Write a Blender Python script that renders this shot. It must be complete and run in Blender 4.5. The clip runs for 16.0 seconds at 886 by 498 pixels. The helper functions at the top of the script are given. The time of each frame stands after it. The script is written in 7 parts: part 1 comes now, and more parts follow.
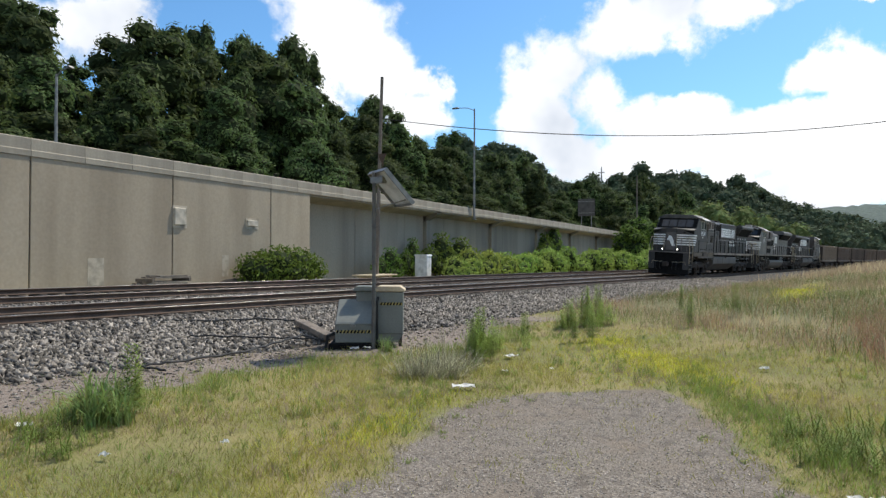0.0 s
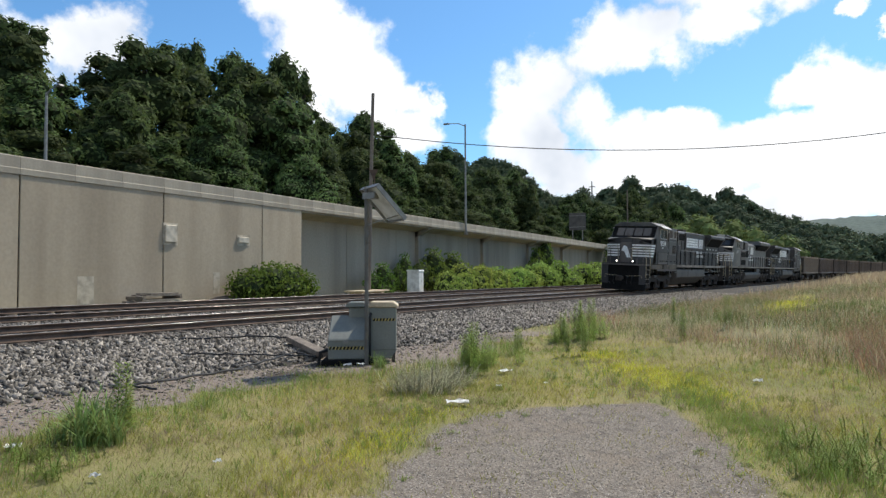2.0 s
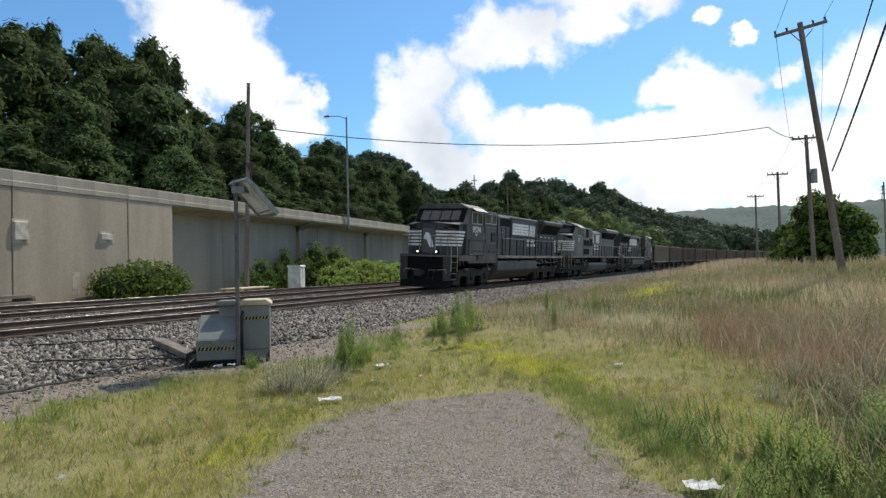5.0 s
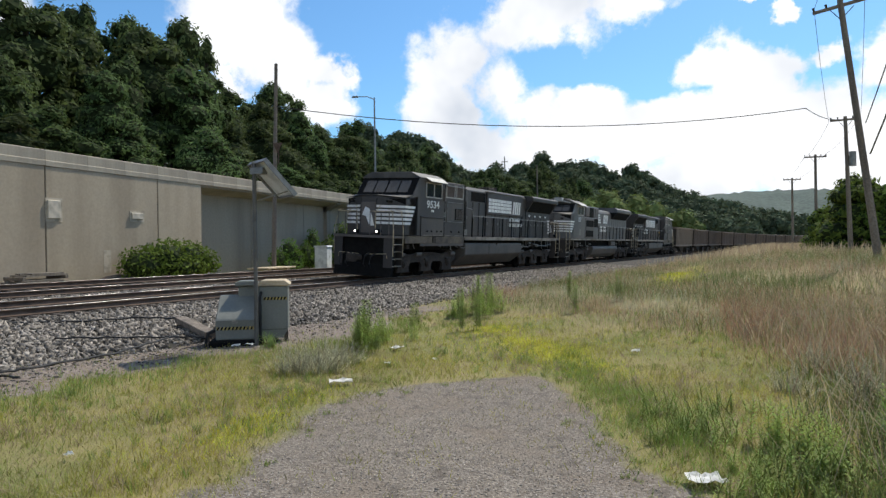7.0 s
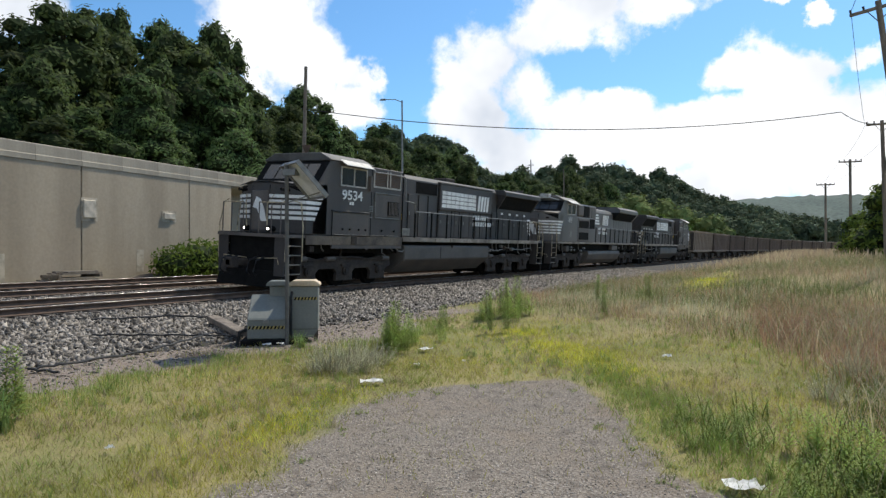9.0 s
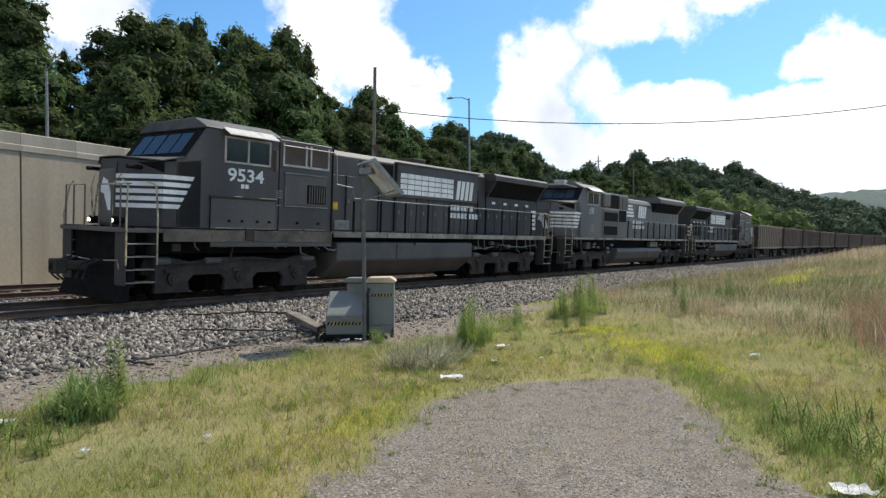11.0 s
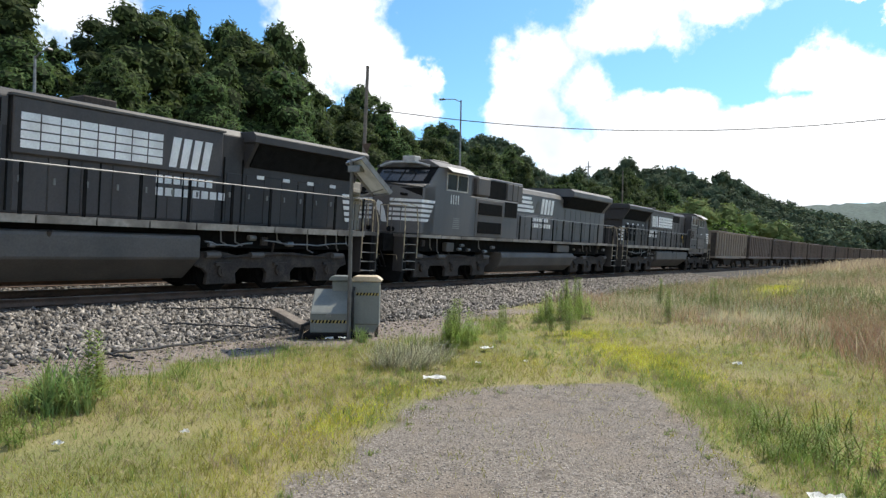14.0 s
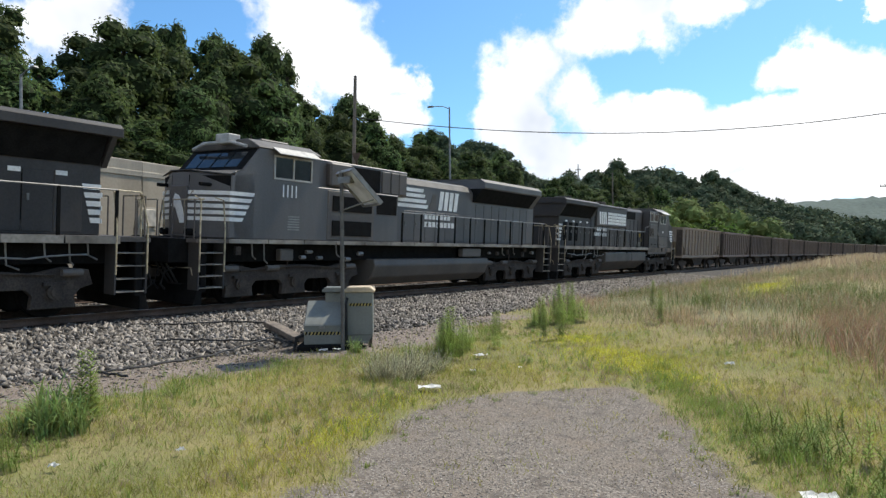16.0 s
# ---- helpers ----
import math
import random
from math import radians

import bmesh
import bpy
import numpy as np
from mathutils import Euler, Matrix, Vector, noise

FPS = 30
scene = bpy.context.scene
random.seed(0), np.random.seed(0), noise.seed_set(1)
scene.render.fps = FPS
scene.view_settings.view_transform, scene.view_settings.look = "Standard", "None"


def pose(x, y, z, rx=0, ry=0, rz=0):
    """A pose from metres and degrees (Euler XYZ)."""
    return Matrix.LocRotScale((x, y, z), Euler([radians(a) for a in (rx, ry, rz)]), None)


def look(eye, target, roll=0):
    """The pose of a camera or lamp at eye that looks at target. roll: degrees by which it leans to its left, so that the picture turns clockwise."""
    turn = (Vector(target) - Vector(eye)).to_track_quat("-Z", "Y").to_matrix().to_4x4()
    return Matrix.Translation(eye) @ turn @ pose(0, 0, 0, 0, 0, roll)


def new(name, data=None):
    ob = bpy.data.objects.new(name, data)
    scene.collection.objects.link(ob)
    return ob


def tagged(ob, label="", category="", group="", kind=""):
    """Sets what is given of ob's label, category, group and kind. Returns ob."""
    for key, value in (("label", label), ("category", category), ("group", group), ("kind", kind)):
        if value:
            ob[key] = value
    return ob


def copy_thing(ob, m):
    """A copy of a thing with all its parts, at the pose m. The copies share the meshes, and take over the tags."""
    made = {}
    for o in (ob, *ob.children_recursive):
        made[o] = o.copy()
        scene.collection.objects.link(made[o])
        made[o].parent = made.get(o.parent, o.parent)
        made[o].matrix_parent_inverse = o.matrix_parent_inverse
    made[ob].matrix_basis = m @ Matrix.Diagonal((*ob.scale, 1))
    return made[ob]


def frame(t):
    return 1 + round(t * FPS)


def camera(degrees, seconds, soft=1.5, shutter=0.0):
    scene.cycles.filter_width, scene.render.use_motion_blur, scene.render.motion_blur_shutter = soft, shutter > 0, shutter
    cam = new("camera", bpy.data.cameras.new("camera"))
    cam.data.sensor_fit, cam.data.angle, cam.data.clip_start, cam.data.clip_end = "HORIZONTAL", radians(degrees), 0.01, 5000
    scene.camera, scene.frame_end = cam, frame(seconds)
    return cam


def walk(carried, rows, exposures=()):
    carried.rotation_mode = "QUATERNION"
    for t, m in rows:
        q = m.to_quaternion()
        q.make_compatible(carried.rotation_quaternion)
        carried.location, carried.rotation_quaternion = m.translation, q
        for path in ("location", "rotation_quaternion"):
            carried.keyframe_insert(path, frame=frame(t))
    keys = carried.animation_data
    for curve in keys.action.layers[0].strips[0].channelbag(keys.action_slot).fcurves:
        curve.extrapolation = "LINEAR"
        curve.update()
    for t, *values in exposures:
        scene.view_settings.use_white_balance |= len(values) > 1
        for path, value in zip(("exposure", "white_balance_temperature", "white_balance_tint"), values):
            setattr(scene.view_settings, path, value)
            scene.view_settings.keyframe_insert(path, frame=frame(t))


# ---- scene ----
PATH = [
    (0, (0.161, -0.336, 1.772), (-0.773, 1.432, 1.801), 0.2),
    (0.5, (0.145, -0.345, 1.785), (-0.804, 1.415, 1.809), 0.3),
    (1, (0.169, -0.361, 1.789), (-0.787, 1.395, 1.827), 0.2),
    (1.5, (0.165, -0.358, 1.779), (-0.778, 1.405, 1.836), -0.0),
    (2, (0.145, -0.341, 1.772), (-0.767, 1.438, 1.846), -0.3),
    (2.5, (0.15, -0.35, 1.782), (-0.744, 1.436, 1.868), -0.1),
    (3, (0.169, -0.343, 1.771), (-0.706, 1.453, 1.869), -0.1),
    (3.5, (0.231, -0.315, 1.774), (-0.45, 1.564, 1.851), -1.1),
    (4, (0.239, -0.327, 1.78), (-0.346, 1.585, 1.844), -1.7),
    (6.5, (0.48, -0.073, 1.792), (-0.177, 1.816, 1.8), -0.6),
    (7, (0.51, -0.085, 1.808), (-0.174, 1.795, 1.804), -0.8),
    (7.5, (0.525, -0.101, 1.796), (-0.178, 1.772, 1.797), -0.9),
    (8, (0.537, -0.106, 1.807), (-0.192, 1.757, 1.811), -0.5),
    (10.5, (0.247, -0.206, 1.771), (-0.595, 1.608, 1.777), -0.8),
    (11, (0.268, -0.212, 1.769), (-0.661, 1.559, 1.77), -0.5),
    (11.5, (0.264, -0.221, 1.786), (-0.678, 1.543, 1.775), -0.0),
    (12, (0.192, -0.283, 1.778), (-0.899, 1.393, 1.796), 0.4),
    (12.5, (0.189, -0.24, 1.757), (-1.019, 1.354, 1.783), 0.8),
    (13, (0.235, -0.228, 1.757), (-0.953, 1.381, 1.778), 1.1),
    (13.5, (0.264, -0.182, 1.753), (-0.784, 1.521, 1.764), 0.9),
    (14, (0.273, -0.169, 1.757), (-0.625, 1.618, 1.762), 1.1),
    (14.5, (0.262, -0.16, 1.757), (-0.598, 1.645, 1.762), 1.2),
    (15, (0.265, -0.179, 1.784), (-0.543, 1.651, 1.797), 0.4),
    (15.5, (0.274, -0.173, 1.784), (-0.582, 1.634, 1.799), -0.1),
    (16, (0.308, -0.198, 1.797), (-0.57, 1.598, 1.821), -0.5),
]
cam = camera(66.7, 16.0, soft=1.38)
walk(cam, [(t, look(eye, target, roll)) for t, eye, target, roll in PATH],
     [(0, 0.12), (2, 0.11), (4, 0.0), (7, 0.0), (10.5, 0.17), (11.5, 0.28), (12.0, 0.36), (12.5, 0.5), (13, 0.53), (14, 0.36), (16, 0.22)])

# ---- light ----
SUN_BEARING, SUN_HEIGHT = 17.0, 53.0
world = bpy.data.worlds.new("sky")
scene.world = world
world.use_nodes = True


def build_sky():
    nt = world.node_tree
    nt.nodes.clear()
    L = nt.links.new

    def node(kind, **kw):
        n = nt.nodes.new(kind)
        for k, v in kw.items():
            setattr(n, k, v)
        return n

    def math_node(op, a, b=None, c=None):
        n = node("ShaderNodeMath", operation=op)
        for i, v in enumerate((a, b, c)):
            if v is None:
                continue
            if isinstance(v, (int, float)):
                n.inputs[i].default_value = v
            else:
                L(v, n.inputs[i])
        return n.outputs[0]

    out = node("ShaderNodeOutputWorld")
    bg = node("ShaderNodeBackground")
    L(bg.outputs[0], out.inputs[0])
    sky = node("ShaderNodeTexSky", sky_type="NISHITA", sun_disc=False)
    sky.sun_elevation = radians(SUN_HEIGHT)
    sky.sun_rotation = radians(SUN_BEARING)
    sky.air_density, sky.dust_density, sky.ozone_density = 1.0, 0.6, 2.0
    tc = node("ShaderNodeTexCoord")
    sep = node("ShaderNodeSeparateXYZ")
    L(tc.outputs["Generated"], sep.inputs[0])
    x, y, z = sep.outputs
    bearing = math_node("ARCTAN2", x, y)
    height = math_node("ARCSINE", z)
    # soft noise that ravels the edges of the clouds
    n1 = node("ShaderNodeTexNoise")
    n1.inputs["Scale"].default_value, n1.inputs["Detail"].default_value, n1.inputs["Roughness"].default_value = 9.0, 8.0, 0.58
    L(tc.outputs["Generated"], n1.inputs["Vector"])
    n2 = node("ShaderNodeTexNoise")
    n2.inputs["Scale"].default_value, n2.inputs["Detail"].default_value = 3.0, 5.0
    L(tc.outputs["Generated"], n2.inputs["Vector"])
    warp = node("ShaderNodeTexNoise")
    warp.inputs["Scale"].default_value, warp.inputs["Detail"].default_value, warp.inputs["Roughness"].default_value = 14.0, 6.0, 0.6
    L(tc.outputs["Generated"], warp.inputs["Vector"])
    wsep = node("ShaderNodeSeparateColor")
    L(warp.outputs["Color"], wsep.inputs[0])
    bearing = math_node("MULTIPLY_ADD", math_node("SUBTRACT", wsep.outputs[0], 0.5), radians(6.5), bearing)
    height = math_node("MULTIPLY_ADD", math_node("SUBTRACT", wsep.outputs[1], 0.5), radians(5.0), height)
    field = None
    # cumulus banks: bearing, height, half width, half height, in degrees
    for cb, ch, cw, cv in CLOUDS:
        dx = math_node("DIVIDE", math_node("SUBTRACT", bearing, radians(cb)), radians(cw))
        dy = math_node("DIVIDE", math_node("SUBTRACT", height, radians(ch)), radians(cv))
        d = math_node("SQRT", math_node("ADD", math_node("MULTIPLY", dx, dx), math_node("MULTIPLY", dy, dy)))
        blob = math_node("SUBTRACT", 1.0, d)
        field = blob if field is None else math_node("SMOOTH_MAX", field, blob, 0.25)
    # the rest of the sky, out of view, carries scattered cloud as well
    ragged = math_node("ADD", field, math_node("MULTIPLY", math_node("SUBTRACT", n1.outputs[0], 0.5), 2.3))
    away = math_node("ABSOLUTE", math_node("SUBTRACT", bearing, radians(-15)))
    outside = node("ShaderNodeMapRange", interpolation_type="SMOOTHSTEP")
    L(away, outside.inputs[0])
    outside.inputs[1].default_value, outside.inputs[2].default_value = radians(48), radians(62)
    high = node("ShaderNodeMapRange", interpolation_type="SMOOTHSTEP")
    L(height, high.inputs[0])
    high.inputs[1].default_value, high.inputs[2].default_value = radians(30), radians(40)
    free = math_node("MAXIMUM", outside.outputs[0], high.outputs[0])
    scattered = math_node("MULTIPLY", math_node("SUBTRACT", n2.outputs[0], 0.52), 5.0)
    mixf = node("ShaderNodeMix", data_type="FLOAT")
    L(free, mixf.inputs[0]), L(ragged, mixf.inputs[2]), L(scattered, mixf.inputs[3])
    cover = node("ShaderNodeMapRange", interpolation_type="SMOOTHSTEP")
    L(mixf.outputs[0], cover.inputs[0])
    cover.inputs[1].default_value, cover.inputs[2].default_value = -0.10, 0.42
    # thick cloud is greyer underneath
    n3 = node("ShaderNodeTexNoise")
    n3.inputs["Scale"].default_value, n3.inputs["Detail"].default_value = 6.0, 4.0
    L(tc.outputs["Generated"], n3.inputs["Vector"])
    grey = node("ShaderNodeMapRange")
    L(n3.outputs[0], grey.inputs[0])
    grey.inputs[1].default_value, grey.inputs[2].default_value = 0.47, 0.74
    tone = node("ShaderNodeMix", data_type="RGBA")
    L(grey.outputs[0], tone.inputs[0])
    tone.inputs[6].default_value, tone.inputs[7].default_value = (*CLOUD_WHITE, 1), (*CLOUD_GREY, 1)
    dim = node("ShaderNodeMix", data_type="RGBA", blend_type="MULTIPLY")
    dim.inputs[0].default_value = 1.0
    L(sky.outputs[0], dim.inputs[6])
    dim.inputs[7].default_value = (*SKY_TINT, 1)
    mix = node("ShaderNodeMix", data_type="RGBA")
    L(cover.outputs[0], mix.inputs[0]), L(dim.outputs[2], mix.inputs[6]), L(tone.outputs[2], mix.inputs[7])
    L(mix.outputs[2], bg.inputs[0])
    bg.inputs[1].default_value = SKY_STRENGTH


SKY_STRENGTH = 0.112
SKY_TINT = (0.72, 1.12, 1.36)
CLOUD_WHITE, CLOUD_GREY = (9.9, 10.0, 10.2), (6.0, 6.5, 7.3)
CLOUDS = [
    (-36, 19, 6.0, 4.5), (-32.5, 15.5, 4.2, 3.4), (-30.5, 12.0, 2.8, 2.2), (-37, 14, 2.5, 2.5), (-29.0, 14.5, 1.6, 2.0), (-56, 17.6, 4.5, 3.0), (-68, 20, 8, 5), (-39, 22, 5, 2.5),
    (-18.5, 15.5, 4.5, 4.0), (-19.5, 11.0, 3.4, 3.4), (-14.8, 13.2, 3.6, 3.4), (-13.5, 18.5, 3.5, 3.0), (-9.5, 18.4, 4.0, 2.4), (-5.5, 19.0, 4.0, 1.8), (-3.0, 21.5, 7.0, 2.4),
    (-15, 8.0, 8.5, 3.4), (-10, 8.8, 5.0, 2.2), (-5, 8.6, 6.0, 2.8), (1, 8.8, 5.0, 2.8), (4.5, 11.2, 3.2, 3.0), (6.6, 13.2, 2.5, 1.8), (9, 9, 5.0, 3.4), (13, 7.5, 7.5, 4.0), (20, 10, 8, 6),
    (-12.5, 11.2, 4.0, 2.4), (-8.0, 11.0, 3.0, 1.6), (1.5, 14.0, 2.4, 2.0), (3.6, 13.4, 2.6, 2.2), (-1.5, 10.6, 4.0, 1.7), (-2, 5.0, 12, 2.6), (12, 4.6, 9, 2.8), (6, 7.6, 9, 3.6), (4.6, 18.9, 1.1, 0.7), (7.4, 17.2, 0.9, 0.7), (10.0, 13.8, 1.8, 1.0), (13.5, 12.4, 2.4, 2.0),
]
build_sky()
sun_lamp = bpy.data.lights.new("sun", "SUN")
sun_lamp.energy, sun_lamp.angle, sun_lamp.color = 4.5, radians(0.6), (1.0, 0.93, 0.80)
sun = new("sun", sun_lamp)
sb, sh = radians(SUN_BEARING), radians(SUN_HEIGHT)
sun.matrix_world = look((0, 0, 60), (-math.sin(sb) * math.cos(sh) * 10, -math.cos(sb) * math.cos(sh) * 10, 60 - math.sin(sh) * 10))
scene.view_settings.exposure = 0.0


# ---- materials ----
def mat(name, base, rough=0.8, metal=0.0, vary=0.25, scale=4.0, fine=60.0, bump=0.2, second=None, stain=0.4, island=0.0, piece=0.0, leaf=0.0, streak=False, spec=0.4):
    """A surface with stains (scale), grain (fine), relief, and a tone of its own for each island or piece."""
    m = bpy.data.materials.new(name)
    m.use_nodes = True
    nt = m.node_tree
    L = nt.links.new
    b = nt.nodes["Principled BSDF"]
    tc = nt.nodes.new("ShaderNodeTexCoord")
    src = tc.outputs["Object"]
    if streak:
        mp = nt.nodes.new("ShaderNodeMapping")
        mp.inputs["Scale"].default_value = (1, 1, 0.12)
        L(src, mp.inputs[0])
        src2 = mp.outputs[0]
    else:
        src2 = src
    big = nt.nodes.new("ShaderNodeTexNoise")
    big.inputs["Scale"].default_value, big.inputs["Detail"].default_value = scale, 6
    L(src2, big.inputs["Vector"])
    small = nt.nodes.new("ShaderNodeTexNoise")
    small.inputs["Scale"].default_value, small.inputs["Detail"].default_value = fine, 3
    L(src, small.inputs["Vector"])
    second = second or tuple(c * (1 - stain) for c in base)
    ramp = nt.nodes.new("ShaderNodeMapRange")
    ramp.inputs[1].default_value, ramp.inputs[2].default_value = 0.42, 0.68
    L(big.outputs[0], ramp.inputs[0])
    mix = nt.nodes.new("ShaderNodeMix")
    mix.data_type = "RGBA"
    L(ramp.outputs[0], mix.inputs[0])
    mix.inputs[6].default_value, mix.inputs[7].default_value = (*base, 1), (*second, 1)
    hsv = nt.nodes.new("ShaderNodeHueSaturation")
    L(mix.outputs[2], hsv.inputs["Color"])
    val = nt.nodes.new("ShaderNodeMapRange")
    val.inputs[1].default_value, val.inputs[2].default_value = 0.3, 0.7
    val.inputs[3].default_value, val.inputs[4].default_value = 1 - vary, 1 + vary
    L(small.outputs[0], val.inputs[0])
    last = val.outputs[0]
    for amount, kind, sock in ((island, "ShaderNodeNewGeometry", "Random Per Island"), (piece, "ShaderNodeObjectInfo", "Random")):
        if amount:
            g = nt.nodes.new(kind)
            r = nt.nodes.new("ShaderNodeMapRange")
            r.inputs[3].default_value, r.inputs[4].default_value = 1 - amount, 1 + amount
            L(g.outputs[sock], r.inputs[0])
            mul = nt.nodes.new("ShaderNodeMath")
            mul.operation = "MULTIPLY"
            L(last, mul.inputs[0]), L(r.outputs[0], mul.inputs[1])
            last = mul.outputs[0]
            if leaf:
                h = nt.nodes.new("ShaderNodeMapRange")
                h.inputs[3].default_value, h.inputs[4].default_value = 0.475, 0.52
                L(g.outputs[sock], h.inputs[0])
                L(h.outputs[0], hsv.inputs["Hue"])
    L(last, hsv.inputs["Value"])
    L(hsv.outputs[0], b.inputs["Base Color"])
    b.inputs["Roughness"].default_value, b.inputs["Metallic"].default_value = rough, metal
    b.inputs["Specular IOR Level"].default_value = spec
    if bump:
        bp = nt.nodes.new("ShaderNodeBump")
        bp.inputs["Strength"].default_value, bp.inputs["Distance"].default_value = bump, 0.02
        L(small.outputs[0], bp.inputs["Height"])
        L(bp.outputs[0], b.inputs["Normal"])
    if leaf:
        tr = nt.nodes.new("ShaderNodeBsdfTranslucent")
        L(hsv.outputs[0], tr.inputs[0])
        ms = nt.nodes.new("ShaderNodeMixShader")
        ms.inputs[0].default_value = leaf
        L(b.outputs[0], ms.inputs[1]), L(tr.outputs[0], ms.inputs[2])
        L(ms.outputs[0], nt.nodes["Material Output"].inputs[0])
    return m


def glow(name, color, strength):
    m = bpy.data.materials.new(name)
    m.use_nodes = True
    b = m.node_tree.nodes["Principled BSDF"]
    b.inputs["Base Color"].default_value = (*color, 1)
    b.inputs["Emission Color"].default_value, b.inputs["Emission Strength"].default_value = (*color, 1), strength
    return m


CONCRETE = mat("concrete", (0.41, 0.338, 0.245), 0.9, scale=0.8, fine=9, vary=0.07, bump=0.10, second=(0.325, 0.265, 0.19), piece=0.06, streak=True)
PARAPET = mat("parapet_concrete", (0.37, 0.325, 0.255), 0.9, scale=0.8, fine=12, vary=0.07, bump=0.15, second=(0.25, 0.22, 0.175), piece=0.05, streak=True)
# greyer, darker copy of the wall concrete; the deck's shade is in its colour
SHADEDCONCRETE = mat("shaded_grey_concrete", (0.30, 0.268, 0.215), 0.9, scale=0.7, fine=9, vary=0.08, bump=0.12, second=(0.22, 0.195, 0.16), piece=0.10, streak=True)
PATCH = mat("patch_plaster", (0.50, 0.43, 0.33), 0.9, scale=3, fine=30, vary=0.08)
RUST = mat("rusty_rail", (0.125, 0.082, 0.058), 0.75, metal=0.3, scale=3, fine=40)
RAILTOP = mat("polished_rail", (0.42, 0.40, 0.38), 0.32, metal=0.9, scale=2, fine=80, vary=0.1, bump=0.05)
TIE = mat("creosote_wood", (0.075, 0.06, 0.05), 0.9, scale=2, fine=25, island=0.3)
BALLAST = mat("ballast_stone", (0.225, 0.202, 0.175), 0.95, scale=6, fine=30, island=0.8, second=(0.12, 0.107, 0.092), spec=0.2)
# near black: the shade in the gaps between stones is put into this colour
SHADEDBED = mat("ballast_bed", (0.055, 0.048, 0.041), 0.95, scale=9, fine=22, vary=0.6, bump=1.0)
BLACK = mat("black_paint", (0.068, 0.061, 0.058), 0.55, scale=0.9, fine=20, vary=0.1, bump=0.03, second=(0.098, 0.086, 0.078), streak=True, spec=0.35)
BLACK2 = mat("black_paint_worn", (0.100, 0.088, 0.080), 0.55, scale=1.2, fine=20, vary=0.12, bump=0.03, second=(0.14, 0.12, 0.105), streak=True, spec=0.3)
BLUEBLACK = mat("newer_black_paint", (0.092, 0.088, 0.088), 0.45, scale=0.9, fine=20, vary=0.1, bump=0.03, second=(0.13, 0.122, 0.118), streak=True, spec=0.45)
GRIME = mat("grimy_steel", (0.046, 0.039, 0.034), 0.85, scale=3, fine=25, vary=0.3, second=(0.075, 0.062, 0.051), spec=0.2)
# near black for black parts; also painted shade among wheels and under the radiators
DARK = mat("near_black", (0.012, 0.0115, 0.011), 0.9, scale=4, fine=30, spec=0.1)
# darker copy of the black paint: soot, plus shade painted on nose and hood
SHADEDBLACK = mat("shaded_sooty_paint", (0.042, 0.039, 0.038), 0.55, scale=0.9, fine=20, vary=0.12, bump=0.03, second=(0.062, 0.056, 0.052), streak=True, spec=0.3)
YELLOWPLATE = mat("yellow_plate", (0.62, 0.42, 0.04), 0.6, scale=6, fine=30, vary=0.08)
WALLBOX = mat("wall_box_enamel", (0.60, 0.53, 0.42), 0.6, scale=3, fine=25, vary=0.08, bump=0.03)
TANKGREY = mat("tank_grey", (0.115, 0.102, 0.090), 0.6, scale=1.0, fine=20, vary=0.12, bump=0.05, second=(0.08, 0.074, 0.066))
WHITE = mat("white_paint", (0.80, 0.80, 0.77), 0.55, scale=2, fine=25, vary=0.1, bump=0.03, second=(0.64, 0.63, 0.6))
SILL = mat("dirty_sill", (0.30, 0.27, 0.225), 0.7, scale=1.5, fine=12, vary=0.2, second=(0.13, 0.11, 0.088))
FRAMEPALE = mat("pale_window_frame", (0.46, 0.44, 0.40), 0.55, scale=4, fine=25, vary=0.12, second=(0.30, 0.28, 0.25))
TANSILL = mat("rusty_sill", (0.17, 0.135, 0.098), 0.75, scale=1.5, fine=12, vary=0.25, second=(0.07, 0.058, 0.048))
ROOFGREY = mat("dusty_roof", (0.092, 0.085, 0.076), 0.6, scale=2, fine=15, vary=0.12)
RAILING = mat("railing_paint", (0.50, 0.42, 0.27), 0.55, scale=6, fine=30, vary=0.2, second=(0.14, 0.11, 0.08))
GLASS = mat("dark_glass", (0.025, 0.03, 0.035), 0.1, scale=2, fine=10, vary=0.05, bump=0.0, spec=0.45)
STEEL = mat("galvanised_steel", (0.26, 0.255, 0.24), 0.5, metal=0.5, scale=5, fine=40, vary=0.1, bump=0.05)
GREYBOX = mat("grey_green_enamel", (0.175, 0.182, 0.162), 0.55, scale=3, fine=25, vary=0.08, bump=0.05, second=(0.15, 0.158, 0.142))
TANLID = mat("tan_lid", (0.56, 0.45, 0.31), 0.7, scale=3, fine=25, vary=0.1)
YELLOW = mat("hazard_yellow", (0.40, 0.31, 0.10), 0.6, scale=6, fine=30)
WHITEBOX = mat("white_enamel", (0.70, 0.71, 0.71), 0.5, scale=3, fine=25, vary=0.06, bump=0.03)
WOOD = mat("weathered_wood", (0.20, 0.165, 0.13), 0.9, scale=2.5, fine=18, vary=0.3, bump=0.5, streak=True, second=(0.11, 0.09, 0.075))
PLANK = mat("old_planks", (0.24, 0.205, 0.165), 0.9, scale=3, fine=20, vary=0.2, piece=0.2)
BLACKRUBBER = mat("black_cable", (0.02, 0.02, 0.02), 0.6)
HOPPER = mat("hopper_brown", (0.16, 0.122, 0.100), 0.75, scale=0.8, fine=12, vary=0.15, second=(0.11, 0.088, 0.074), streak=True, piece=0.25)
